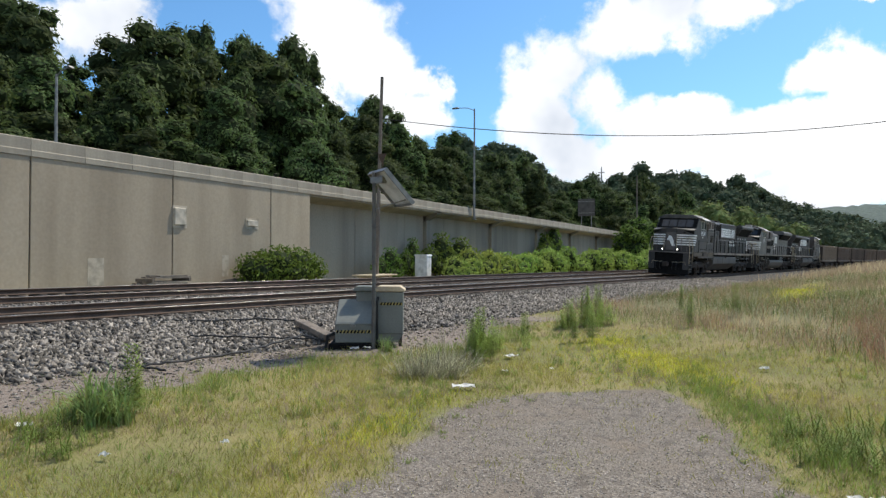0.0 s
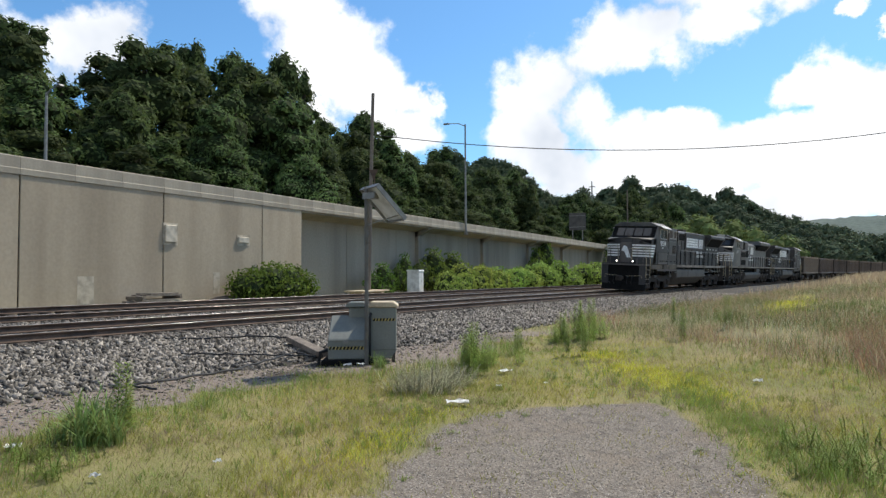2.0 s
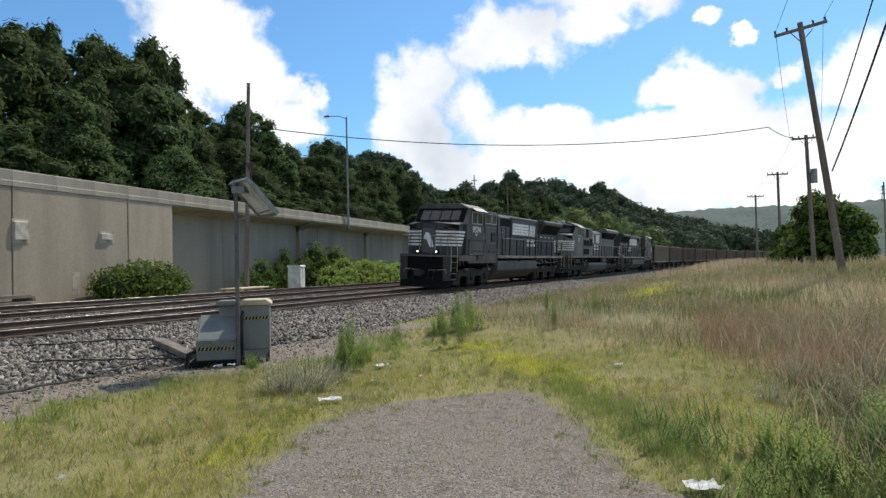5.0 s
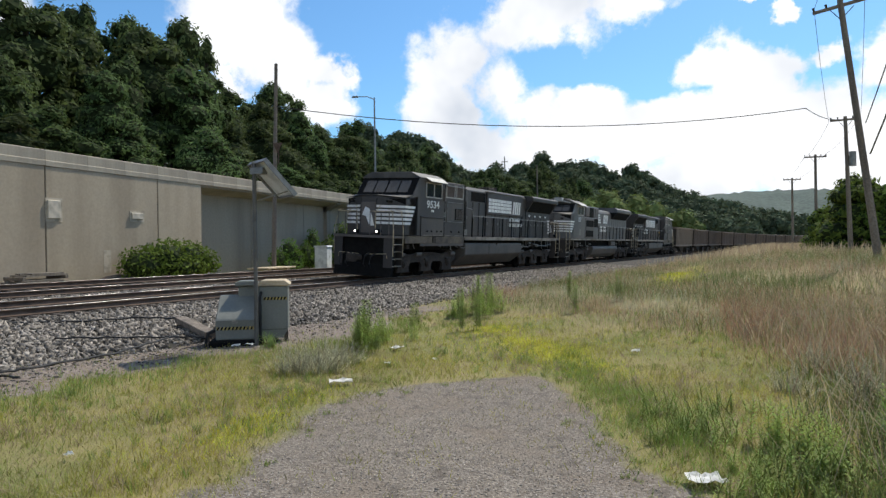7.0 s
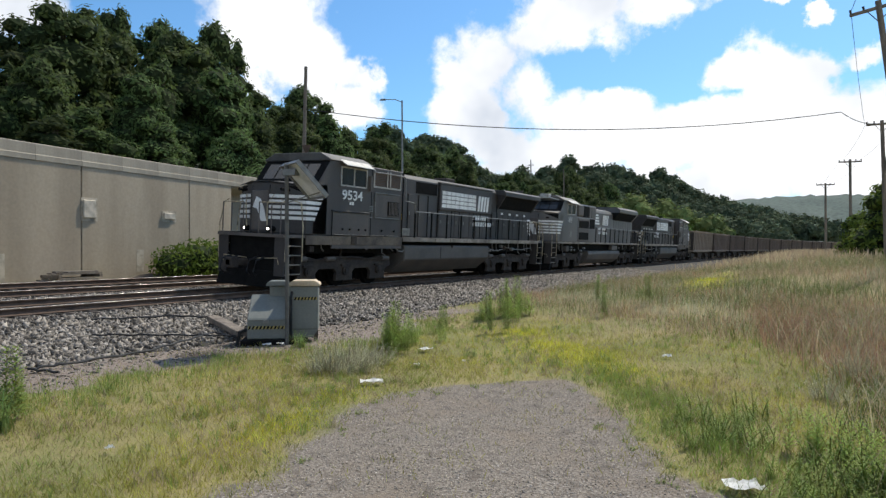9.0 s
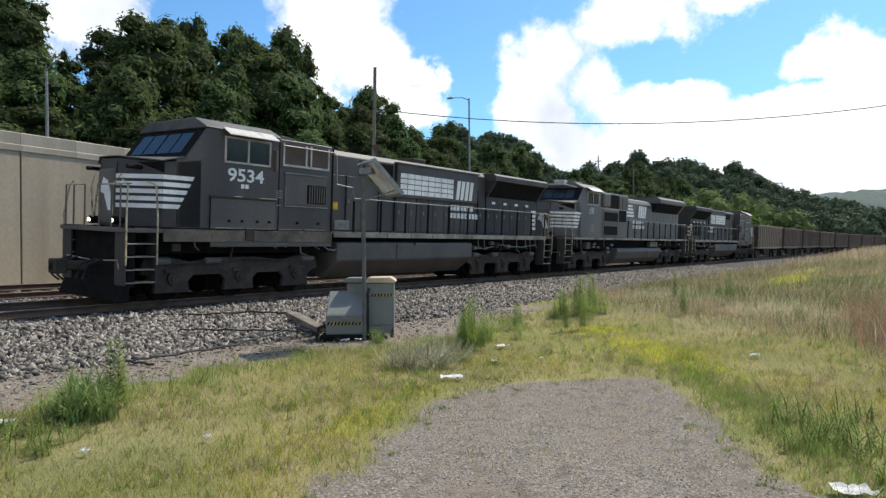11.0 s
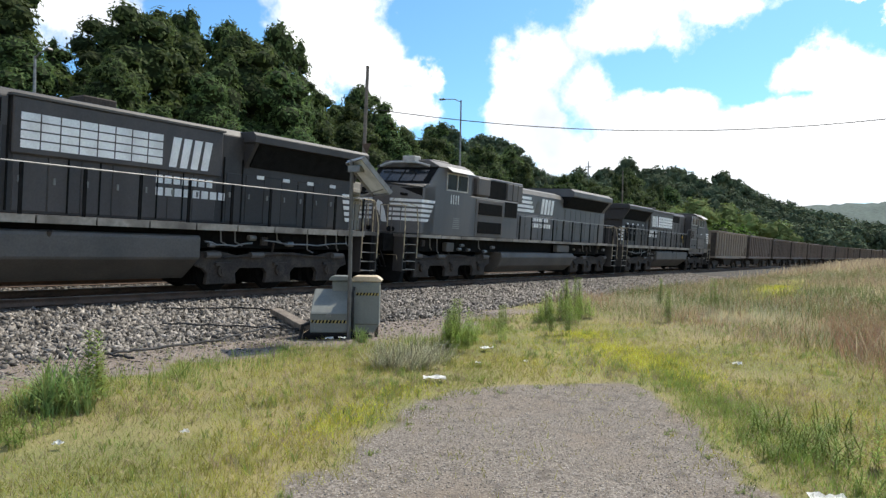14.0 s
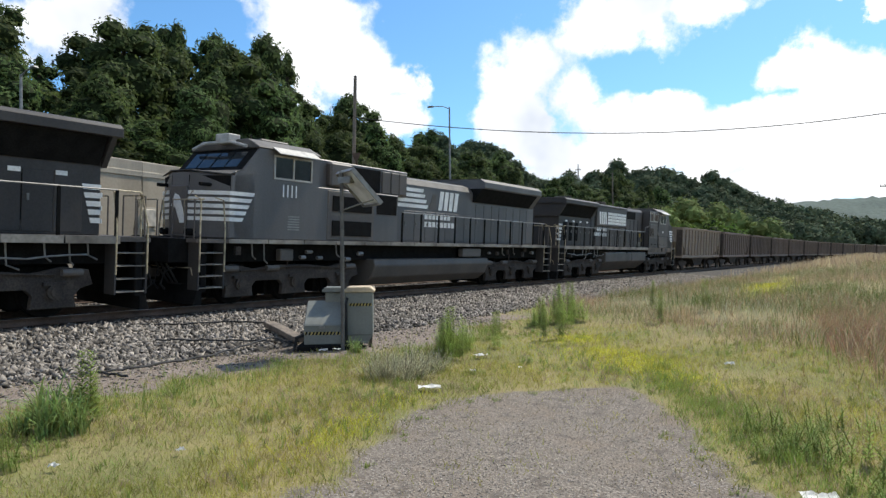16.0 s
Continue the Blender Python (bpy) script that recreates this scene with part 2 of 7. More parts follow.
HOPPER2 = mat("hopper_tan", (0.27, 0.215, 0.165), 0.75, scale=0.8, fine=12, vary=0.15, second=(0.19, 0.155, 0.125), streak=True)
COAL = mat("coal", (0.014, 0.014, 0.015), 0.6, scale=4, fine=14, vary=0.5, bump=1.0)
HEADLAMP = glow("headlamp", (1.0, 0.93, 0.82), 4.0)
PAPER = mat("paper_litter", (0.93, 0.92, 0.89), 0.8, scale=8, fine=30, vary=0.06)
LEAF = mat("tree_leaves", (0.098, 0.138, 0.046), 0.75, scale=0.35, fine=3, vary=0.25, bump=0, second=(0.055, 0.081, 0.028), island=0.16, piece=0.42, leaf=0.42, spec=0.12)
# darker than the leaves: the shade inside crowns is put into this colour
SHADEDCORE = mat("inner_foliage", (0.032, 0.045, 0.017), 0.9, scale=0.8, fine=5, vary=0.4, bump=0, spec=0.1)
BUSHLEAF = mat("bush_leaves", (0.115, 0.185, 0.032), 0.75, scale=1.0, fine=5, vary=0.25, bump=0, second=(0.08, 0.14, 0.024), island=0.4, piece=0.1, leaf=0.35, spec=0.12)
VINELEAF = mat("vine_leaves", (0.28, 0.36, 0.08), 0.75, scale=0.8, fine=5, vary=0.25, bump=0, second=(0.18, 0.28, 0.05), island=0.35, piece=0.1, leaf=0.35, spec=0.12)
# paler and bluer than near leaves: distance haze is part of this colour
HAZYLEAF = mat("far_woods", (0.088, 0.116, 0.066), 0.9, scale=0.04, fine=0.5, vary=0.3, bump=0, second=(0.060, 0.083, 0.050), island=0.2, leaf=0.2, spec=0.1)
FARLEAF2 = mat("far_light_trees", (0.155, 0.195, 0.065), 0.9, scale=0.05, fine=0.5, vary=0.25, bump=0, second=(0.10, 0.135, 0.048), island=0.25, leaf=0.2, spec=0.1)
# the distance haze is mixed into the green of these woods
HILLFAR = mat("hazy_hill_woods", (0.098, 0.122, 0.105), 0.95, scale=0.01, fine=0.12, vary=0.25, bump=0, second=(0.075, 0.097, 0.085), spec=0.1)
BARK = mat("bark", (0.085, 0.07, 0.055), 0.95, scale=3, fine=14, vary=0.3, bump=0.6)
LAWN = mat("short_grass", (0.375, 0.35, 0.085), 0.7, scale=0.45, fine=3, vary=0.25, bump=0, second=(0.21, 0.24, 0.062), island=0.4, leaf=0.55, spec=0.15)
STRAW = mat("dry_grass", (0.41, 0.33, 0.22), 0.75, scale=0.4, fine=3, vary=0.2, bump=0, second=(0.30, 0.235, 0.155), island=0.35, leaf=0.5, spec=0.15)
WEED = mat("green_weed", (0.24, 0.30, 0.08), 0.6, scale=1.2, fine=5, vary=0.25, bump=0, second=(0.17, 0.245, 0.055), island=0.35, leaf=0.45, spec=0.12)
MEADOWGREEN = mat("meadow_undergrowth", (0.145, 0.18, 0.06), 0.7, scale=0.6, fine=3, vary=0.25, bump=0, second=(0.095, 0.13, 0.043), island=0.35, leaf=0.45, spec=0.12)
FANGRASS = mat("long_blade_grass", (0.20, 0.265, 0.085), 0.6, scale=1.2, fine=5, vary=0.25, bump=0, second=(0.14, 0.21, 0.06), island=0.4, leaf=0.35, spec=0.15)
# darker copy of the steel: the post's shaded side is put into the colour
SHADEDSTEEL = mat("shaded_post_steel", (0.13, 0.122, 0.11), 0.6, metal=0.2, scale=5, fine=40, vary=0.15, bump=0.05)
BROWNGRASS = mat("brown_seed_grass", (0.37, 0.22, 0.145), 0.8, scale=0.7, fine=3, vary=0.25, bump=0, second=(0.33, 0.25, 0.13), island=0.35, leaf=0.3, spec=0.1)
FRESH = mat("fresh_weed_leaves", (0.32, 0.42, 0.10), 0.7, scale=1.2, fine=5, vary=0.25, bump=0, second=(0.23, 0.33, 0.07), island=0.35, leaf=0.5, spec=0.15)
SAGE = mat("grey_green_weed", (0.42, 0.415, 0.275), 0.7, scale=1.2, fine=5, vary=0.2, bump=0, second=(0.40, 0.35, 0.21), island=0.3, leaf=0.3, spec=0.2)
BRIGHT = mat("yellow_green_grass", (0.50, 0.475, 0.05), 0.7, scale=0.6, fine=3, vary=0.2, bump=0, second=(0.40, 0.43, 0.05), island=0.3, leaf=0.55, spec=0.15)
PEBBLE = mat("gravel_stone", (0.34, 0.305, 0.27), 0.9, scale=8, fine=40, island=0.65)
SHINGLE = mat("grey_shingle", (0.17, 0.17, 0.18), 0.9, scale=2, fine=12)
HOUSEWALL = mat("pale_siding", (0.5, 0.5, 0.48), 0.8, scale=1, fine=10, vary=0.06)
ASPHALT = mat("asphalt", (0.06, 0.06, 0.06), 0.9, scale=2, fine=30)


def ground_material():
    m = bpy.data.materials.new("ground_earth")
    m.use_nodes = True
    nt = m.node_tree
    L = nt.links.new
    b = nt.nodes["Principled BSDF"]
    b.inputs["Roughness"].default_value, b.inputs["Specular IOR Level"].default_value = 0.95, 0.15
    tc = nt.nodes.new("ShaderNodeTexCoord")

    def noise_tex(scale, detail=6):
        n = nt.nodes.new("ShaderNodeTexNoise")
        n.inputs["Scale"].default_value, n.inputs["Detail"].default_value = scale, detail
        L(tc.outputs["Object"], n.inputs["Vector"])
        return n.outputs[0]

    def step(v, lo, hi):
        n = nt.nodes.new("ShaderNodeMapRange")
        n.interpolation_type = "SMOOTHSTEP"
        L(v, n.inputs[0])
        n.inputs[1].default_value, n.inputs[2].default_value = lo, hi
        return n.outputs[0]

    def blend(f, a, c):
        n = nt.nodes.new("ShaderNodeMix")
        n.data_type = "RGBA"
        L(f, n.inputs[0])
        for i, v in ((6, a), (7, c)):
            if isinstance(v, tuple):
                n.inputs[i].default_value = (*v, 1)
            else:
                L(v, n.inputs[i])
        return n.outputs[2]

    def mask(name, lo=0.35, hi=0.65, amount=0.5):
        at = nt.nodes.new("ShaderNodeAttribute")
        at.attribute_name = name
        n = nt.nodes.new("ShaderNodeMath")
        n.operation = "MULTIPLY_ADD"
        L(noise_tex(2.6, 8), n.inputs[0])
        n.inputs[1].default_value = amount
        off = nt.nodes.new("ShaderNodeMath")
        off.operation = "SUBTRACT"
        L(at.outputs["Fac"], off.inputs[0])
        off.inputs[1].default_value = amount / 2
        L(off.outputs[0], n.inputs[2])
        return step(n.outputs[0], lo, hi)

    turf = blend(step(noise_tex(0.55), 0.40, 0.62), (0.265, 0.225, 0.10), (0.17, 0.178, 0.064))
    turf = blend(step(noise_tex(30, 3), 0.45, 0.75), turf, (0.27, 0.225, 0.11))
    gravel = blend(step(noise_tex(38, 4), 0.40, 0.66), (0.145, 0.122, 0.10), (0.29, 0.255, 0.215))
    gravel = blend(step(noise_tex(0.9), 0.45, 0.75), gravel, (0.20, 0.16, 0.122))
    gravel = blend(step(noise_tex(5.5, 5), 0.50, 0.72), gravel, (0.125, 0.106, 0.088))
    dirt = blend(step(noise_tex(14, 6), 0.35, 0.7), (0.175, 0.138, 0.113), (0.275, 0.232, 0.195))
    meadow = blend(step(noise_tex(0.3), 0.4, 0.65), (0.31, 0.25, 0.138), (0.19, 0.19, 0.078))
    c = blend(mask("meadow"), turf, meadow)
    c = blend(mask("lane", 0.15, 0.8, 0.6), c, (0.42, 0.40, 0.06))
    c = blend(mask("dirt"), c, dirt)
    c = blend(mask("gravel", amount=0.75), c, gravel)
    # the panel's and cabinet's shadow on the soil, painted as a dark tone
    c = blend(mask("soil_shadow", 0.25, 0.9, 0.4), c, (0.07, 0.054, 0.044))
    c = blend(mask("woods", amount=0.1), c, (0.03, 0.04, 0.015))
    L(c, b.inputs["Base Color"])
    bp = nt.nodes.new("ShaderNodeBump")
    bp.inputs["Strength"].default_value, bp.inputs["Distance"].default_value = 0.7, 0.03
    L(noise_tex(42, 4), bp.inputs["Height"])
    L(bp.outputs[0], b.inputs["Normal"])
    return m


GROUND = ground_material()


# ---- mesh helpers ----
def box(bm, x0, x1, y0, y1, z0, z1):
    v = [bm.verts.new(p) for p in ((x0, y0, z0), (x1, y0, z0), (x1, y1, z0), (x0, y1, z0), (x0, y0, z1), (x1, y0, z1), (x1, y1, z1), (x0, y1, z1))]
    for f in ((3, 2, 1, 0), (4, 5, 6, 7), (0, 1, 5, 4), (1, 2, 6, 5), (2, 3, 7, 6), (3, 0, 4, 7)):
        bm.faces.new([v[i] for i in f])
    return bm


def prism(bm, outline, axis, a, b):
    """An outline, pairs in the two other axes in order, drawn out along axis from a to b."""
    def at(p, w):
        return {"x": (w, p[0], p[1]), "y": (p[0], w, p[1]), "z": (p[0], p[1], w)}[axis]
    lo = [bm.verts.new(at(p, a)) for p in outline]
    hi = [bm.verts.new(at(p, b)) for p in outline]
    n = len(outline)
    bm.faces.new(lo), bm.faces.new(hi[::-1])
    for i in range(n):
        bm.faces.new((lo[i], hi[i], hi[(i + 1) % n], lo[(i + 1) % n]))
    return bm


def rod(bm, points, r, seg=6, r2=None):
    """A round bar through the points, of radius r, tapering to r2."""
    pts = [Vector(p) for p in points]
    rings = []
    for i, p in enumerate(pts):
        d = (pts[min(i + 1, len(pts) - 1)] - pts[max(i - 1, 0)]).normalized()
        s = d.cross(Vector((0, 0, 1)) if abs(d.z) < 0.9 else Vector((1, 0, 0))).normalized()
        u = s.cross(d)
        rr = r if r2 is None else r + (r2 - r) * i / (len(pts) - 1)
        rings.append([bm.verts.new(p + (s * math.cos(k * math.tau / seg) + u * math.sin(k * math.tau / seg)) * rr) for k in range(seg)])
    for a, b in zip(rings, rings[1:]):
        for k in range(seg):
            bm.faces.new((a[k], a[(k + 1) % seg], b[(k + 1) % seg], b[k]))
    bm.faces.new(rings[0][::-1]), bm.faces.new(rings[-1])
    return bm


def finish(bm, bevel=0.0):
    bmesh.ops.recalc_face_normals(bm, faces=bm.faces)
    if bevel:
        edges = [e for e in bm.edges if len(e.link_faces) == 2 and e.calc_face_angle(0) > 0.5]
        bmesh.ops.bevel(bm, geom=edges, offset=bevel, segments=1, affect="EDGES", clamp_overlap=True)
    return bm


def mesh_of(name, bm, material, bevel=0.0, smooth=False):
    finish(bm, bevel)
    me = bpy.data.meshes.new(name)
    bm.to_mesh(me)
    bm.free()
    if smooth:
        for p in me.polygons:
            p.use_smooth = True
    me.materials.append(material)
    return me


def part(name, bm, material, parent, label="", bevel=0.0, smooth=False):
    ob = new(name, mesh_of(name, bm, material, bevel, smooth))
    ob.parent = parent
    return tagged(ob, label)


def thing(name, label, category, group="", kind="", at=None):
    ob = tagged(new(name), label, category, group, kind)
    ob.empty_display_size = 0.2
    if at is not None:
        ob.matrix_world = at
    return ob


def single(name, bm, material, label, category, kind="", group="", bevel=0.0, smooth=False):
    return tagged(new(name, mesh_of(name, bm, material, bevel, smooth)), label, category, group, kind)


def B():
    return bmesh.new()


def raw_mesh(name, verts, faces, material):
    """A mesh from arrays: verts (n, 3), faces (m, k)."""
    verts, faces = np.asarray(verts, np.float32), np.asarray(faces, np.int32)
    me = bpy.data.meshes.new(name)
    me.vertices.add(len(verts))
    me.vertices.foreach_set("co", verts.ravel())
    k = faces.shape[1]
    me.loops.add(faces.size)
    me.loops.foreach_set("vertex_index", faces.ravel())
    me.polygons.add(len(faces))
    me.polygons.foreach_set("loop_start", np.arange(0, faces.size, k, dtype=np.int32))
    me.update(calc_edges=True)
    me.validate()
    me.materials.append(material)
    return me


RNG = np.random.default_rng(7)


# ---- the line of the tracks ----
TRACK_X, TRACK_SLOPE, STRAIGHT, RADIUS = -16.25, 0.1515, 95.0, 900.0
HEAD = math.atan(TRACK_SLOPE)


def track(s, off=0.0):
    """Place and heading (to the right of +y) at s metres along the near track; off: metres towards the meadow."""
    if s <= STRAIGHT:
        x, y, h = TRACK_X + s * math.sin(HEAD), s * math.cos(HEAD), HEAD
    else:
        a = (s - STRAIGHT) / RADIUS
        h = HEAD + a
        x = TRACK_X + STRAIGHT * math.sin(HEAD) + RADIUS * (math.cos(HEAD) - math.cos(h))
        y = STRAIGHT * math.cos(HEAD) + RADIUS * (math.sin(h) - math.sin(HEAD))
    return x + off * math.cos(h), y - off * math.sin(h), h


NEAR_Z, CANT = 0.60, 0.055    # height of the near track's rails at its middle, cross slope
FAR_OFF, FAR_Z = -4.1, 0.80


def smooth(a, b, v):
    t = np.clip((v - a) / (b - a), 0, 1)
    return t * t * (3 - 2 * t)


def lateral(x, y):
    """Rough distance from the near track's middle, to the meadow side."""
    x, y = np.asarray(x, float), np.asarray(y, float)
    bend = np.where(y > 94, (y - 94) ** 2 / (2 * RADIUS), 0)
    return (x - (TRACK_X + TRACK_SLOPE * y + bend)) * math.cos(HEAD)


def ground_z(x, y):
    x, y = np.asarray(x, float), np.asarray(y, float)
    lat = lateral(x, y)
    rise = smooth(9, 30, y) * (0.25 + 0.85 * smooth(-5, 9, x)) * smooth(5, 11, lat)
    rise = rise + 0.35 * smooth(1.5, 9, x) * smooth(16, 5, y)
    z = rise + 0.03 * np.sin(x * 1.3 + 0.5) * np.sin(y * 1.1)
    # the hill behind the wall
    edge = np.where(y < 112, -25.4, np.maximum(-25.4, -25.4 + (y - 112) * 0.17))
    back = edge - x
    hill = np.where(back > 0, np.where(y < 110, 4.9, 4.9 * smooth(0, 14, back)) + 0.30 * np.maximum(back - 9, 0), 0)
    hill = np.minimum(hill, 20 + 0.02 * np.maximum(y, 0))
    return np.where(back > 0, hill, z)


def gravel_mask(x, y):
    """The worn drive that ends in front of the camera."""
    left = np.interp(y, [2, 3.8, 4.9, 6.1, 7.2, 8.1, 8.7, 9.05], [-2.6, -2.92, -3.12, -3.38, -3.4, -2.95, -2.3, -1.55])
    right = np.interp(y, [2, 5.1, 5.45, 6.0, 7.1, 8.35, 9.05], [1.3, 0.75, 0.12, -0.12, -0.42, -0.95, -1.5])
    d = np.minimum(np.asarray(x) - left, right - x) - np.maximum(np.asarray(y) - 9.05, 0)
    d = d + 0.10 * np.sin(2.3 * x + 3.1 * y) * np.sin(1.7 * y - 0.9 * x + 1) + 0.07 * np.sin(5.3 * y + 2 * x)
    return smooth(-0.55, 0.55, d)


def dirt_edge(x, y):
    """How far the bare strip reaches from the track's middle."""
    return 8.0 - 0.4 * smooth(4, 5.5, y) + 0.8 * smooth(9, 10.6, y) - 0.9 * smooth(12, 16, y) + 0.22 * np.sin(2.9 * y + 1.3 * x) + 0.15 * np.sin(6.1 * y)


def shadow_mask(x, y):
    """Shadow of the solar panel and shade by the cabinet, darkened into the soil."""
    return np.maximum(np.exp(-((x + 7.95) / 0.55) ** 2 - ((y - 9.2) / 0.55) ** 2), np.exp(-((x + 8.0) / 0.7) ** 2 - ((y - 10.5) / 0.6) ** 2))


def dirt_mask(x, y):
    lat = lateral(x, y)
    edge = dirt_edge(x, y)
    return smooth(edge + 0.55, edge - 0.55, lat) * smooth(2.0, 3.5, lat) * smooth(24, 15, y)


def meadow_mask(x, y):
    """Uncut tall grass: beyond the lawn and up the bank."""
    a = smooth(16.0, 21.0, y + 1.05 * (x + 4.6))
    b = smooth(0.9, 3.0, x - 0.10 * (y - 5))
    path = 1 - 0.9 * lane_mask(x, y)
    return np.clip(np.maximum(a, b) * path, 0, 1)


def lane_mask(x, y):
    """Patches of short bright grass, left of an old mown path."""
    v = np.zeros_like(np.asarray(x, float))
    for cx, cy, rx, ry, s in ((-1.7, 11.1, 0.65, 1.2, 1.0), (-2.5, 12.1, 0.7, 0.9, 0.75), (-3.4, 13.7, 0.7, 1.2, 0.6), (-0.95, 10.0, 0.45, 0.8, 0.6), (0.0, 29, 0.9, 4.0, 0.9), (1.0, 37, 0.9, 5.0, 0.8), (-3.72, 5.5, 0.32, 0.8, 0.6), (-3.8, 7.0, 0.35, 0.6, 0.45)):
        v = np.maximum(v, s * np.exp(-((x - cx) / rx) ** 2 - ((y - cy) / ry) ** 2))
    return v * (0.8 + 0.2 * np.sin(3.1 * x + 2.2 * y))


def spaced(lo, hi, dense_lo, dense_hi, fine):
    out = [dense_lo]
    while out[-1] < dense_hi:
        out.append(out[-1] + fine)
    d = fine
    while out[-1] < hi:
        d *= 1.22
        out.append(out[-1] + d)
    d = fine
    while out[0] > lo:
        d *= 1.22
        out.insert(0, out[0] - d)
    return np.array(out)


def build_ground():
    xs = np.unique(np.concatenate([spaced(-1500, 1500, -13, 9, 0.2), [-25.38, -25.42]]))
    ys = spaced(-300, 2600, -1, 22, 0.22)
    X, Y = np.meshgrid(xs, ys, indexing="ij")
    Z = ground_z(X, Y)
    n, m = X.shape
    idx = np.arange(n * m).reshape(n, m)
    faces = np.stack([idx[:-1, :-1], idx[1:, :-1], idx[1:, 1:], idx[:-1, 1:]], -1).reshape(-1, 4)
    me = raw_mesh("ground", np.stack([X, Y, Z], -1).reshape(-1, 3), faces, GROUND)
    woods = ((X < -25.4) & (Y < 112)) | ((X < -25.4 + np.maximum(Y - 112, 0) * 0.17) & (Y >= 112))
    for name, a in (("gravel", gravel_mask(X, Y)), ("dirt", dirt_mask(X, Y)), ("meadow", meadow_mask(X, Y)), ("lane", lane_mask(X, Y)), ("soil_shadow", shadow_mask(X, Y)), ("woods", woods.astype(float))):
        at = me.attributes.new(name, "FLOAT", "POINT")
        at.data.foreach_set("value", a.ravel().astype(np.float32))
    for p in me.polygons:
        p.use_smooth = True
    tagged(new("ground", me), "grassy lot with a worn gravel drive and a dirt strip beside the tracks", "ground", kind="structure")


build_ground()


def sweep(name, outline, s0, s1, ds, off, z, material, parent, label="", cant=0.0):
    """A profile (off, height) drawn along the track."""
    ss = np.arange(s0, s1 + 0.01, ds)
    verts, n = [], len(outline)
    for s in ss:
        for o, h in outline:
            x, y, _ = track(s, off + o)
            verts.append((x, y, z + h - cant * o))
    faces = []
    for i in range(len(ss) - 1):
        for k in range(n):
            a, b = i * n + k, i * n + (k + 1) % n
            faces.append((a, a + n, b + n, b))
    ob = new(name, raw_mesh(name, verts, faces, material))
    ob.parent = parent
    return tagged(ob, label)


RAIL_SIDE = [(-0.075, -0.17), (0.075, -0.17), (0.075, -0.155), (0.014, -0.13), (0.014, -0.045), (0.036, -0.035), (0.036, -0.006), (-0.036, -0.006), (-0.036, -0.035), (-0.014, -0.045), (-0.014, -0.13), (-0.075, -0.155)]
RAIL_HEAD = [(-0.032, -0.006), (0.032, -0.006), (0.030, 0.0), (-0.030, 0.0)]


def build_tracks():
    for off, z, cant, lab in ((0.0, NEAR_Z, CANT, "main track nearest the meadow, rusty rails with bright worn heads"), (FAR_OFF, FAR_Z, 0.10, "second main track beside the retaining wall, rusty rails on wooden ties")):
        tr = thing("railway_track", lab, "railway track", "parallel tracks", "structure")
        for side in (-1, 1):
            o = off + side * 0.753
            zz = z - cant * side * 0.753
            r = sweep("rail", RAIL_SIDE, -45, 420, 3.0, o, zz, RUST, tr)
            sweep("railhead", RAIL_HEAD, -45, 420, 3.0, o, zz + 0.001, RAILTOP, r, "bright worn railhead")
        # wooden ties
        bm_v, bm_f = [], []
        cube = np.array([(a, b, c) for a in (-1, 1) for b in (-1, 1) for c in (-1, 1)], float)
        quads = np.array([(0, 1, 3, 2), (4, 6, 7, 5), (0, 4, 5, 1), (2, 3, 7, 6), (0, 2, 6, 4), (1, 5, 7, 3)])
        for i, s in enumerate(np.arange(-40, 200, 0.52)):
            s += RNG.uniform(-0.03, 0.03)
            x, y, h = track(s, off + RNG.uniform(-0.04, 0.04))
            h += RNG.uniform(-0.015, 0.015)
            d, nrm = np.array([math.sin(h), math.cos(h), 0]), np.array([math.cos(h), -math.sin(h), -cant])
            c = np.array([x, y, z - 0.175 - 0.08])
            pts = c + cube[:, :1] * nrm * 1.3 + cube[:, 1:2] * d * 0.11 + cube[:, 2:] * np.array([0, 0, 0.08])
            bm_f.append(quads + len(bm_v) * 8)
            bm_v.append(pts)
        ties = new("ties", raw_mesh("ties", np.concatenate(bm_v), np.concatenate(bm_f), TIE))
        ties.parent = tr
        tagged(ties, "dark creosoted wooden ties half sunk in ballast", kind="stuff")
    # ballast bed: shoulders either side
    bed = sweep("ballast_bed", [(-8.2, -0.3), (-6.4, 0.50), (-2.1, 0.53), (-1.9, 0.50), (1.75, 0.30), (2.3, 0.20), (6.0, -0.03), (6.2, -0.4)], -45, 420, 3.0, 0.0, 0.0, SHADEDBED, None)
    tagged(bed, "crushed stone ballast bed under the tracks, near black as its shaded gaps", "ballast", kind="structure")


build_tracks()


def bed_height(lat):
    return np.interp(lat, [-8.2, -6.4, -2.1, -1.9, 1.75, 2.3, 6.0, 6.2], [-0.3, 0.50, 0.53, 0.50, 0.30, 0.20, -0.03, -0.4])


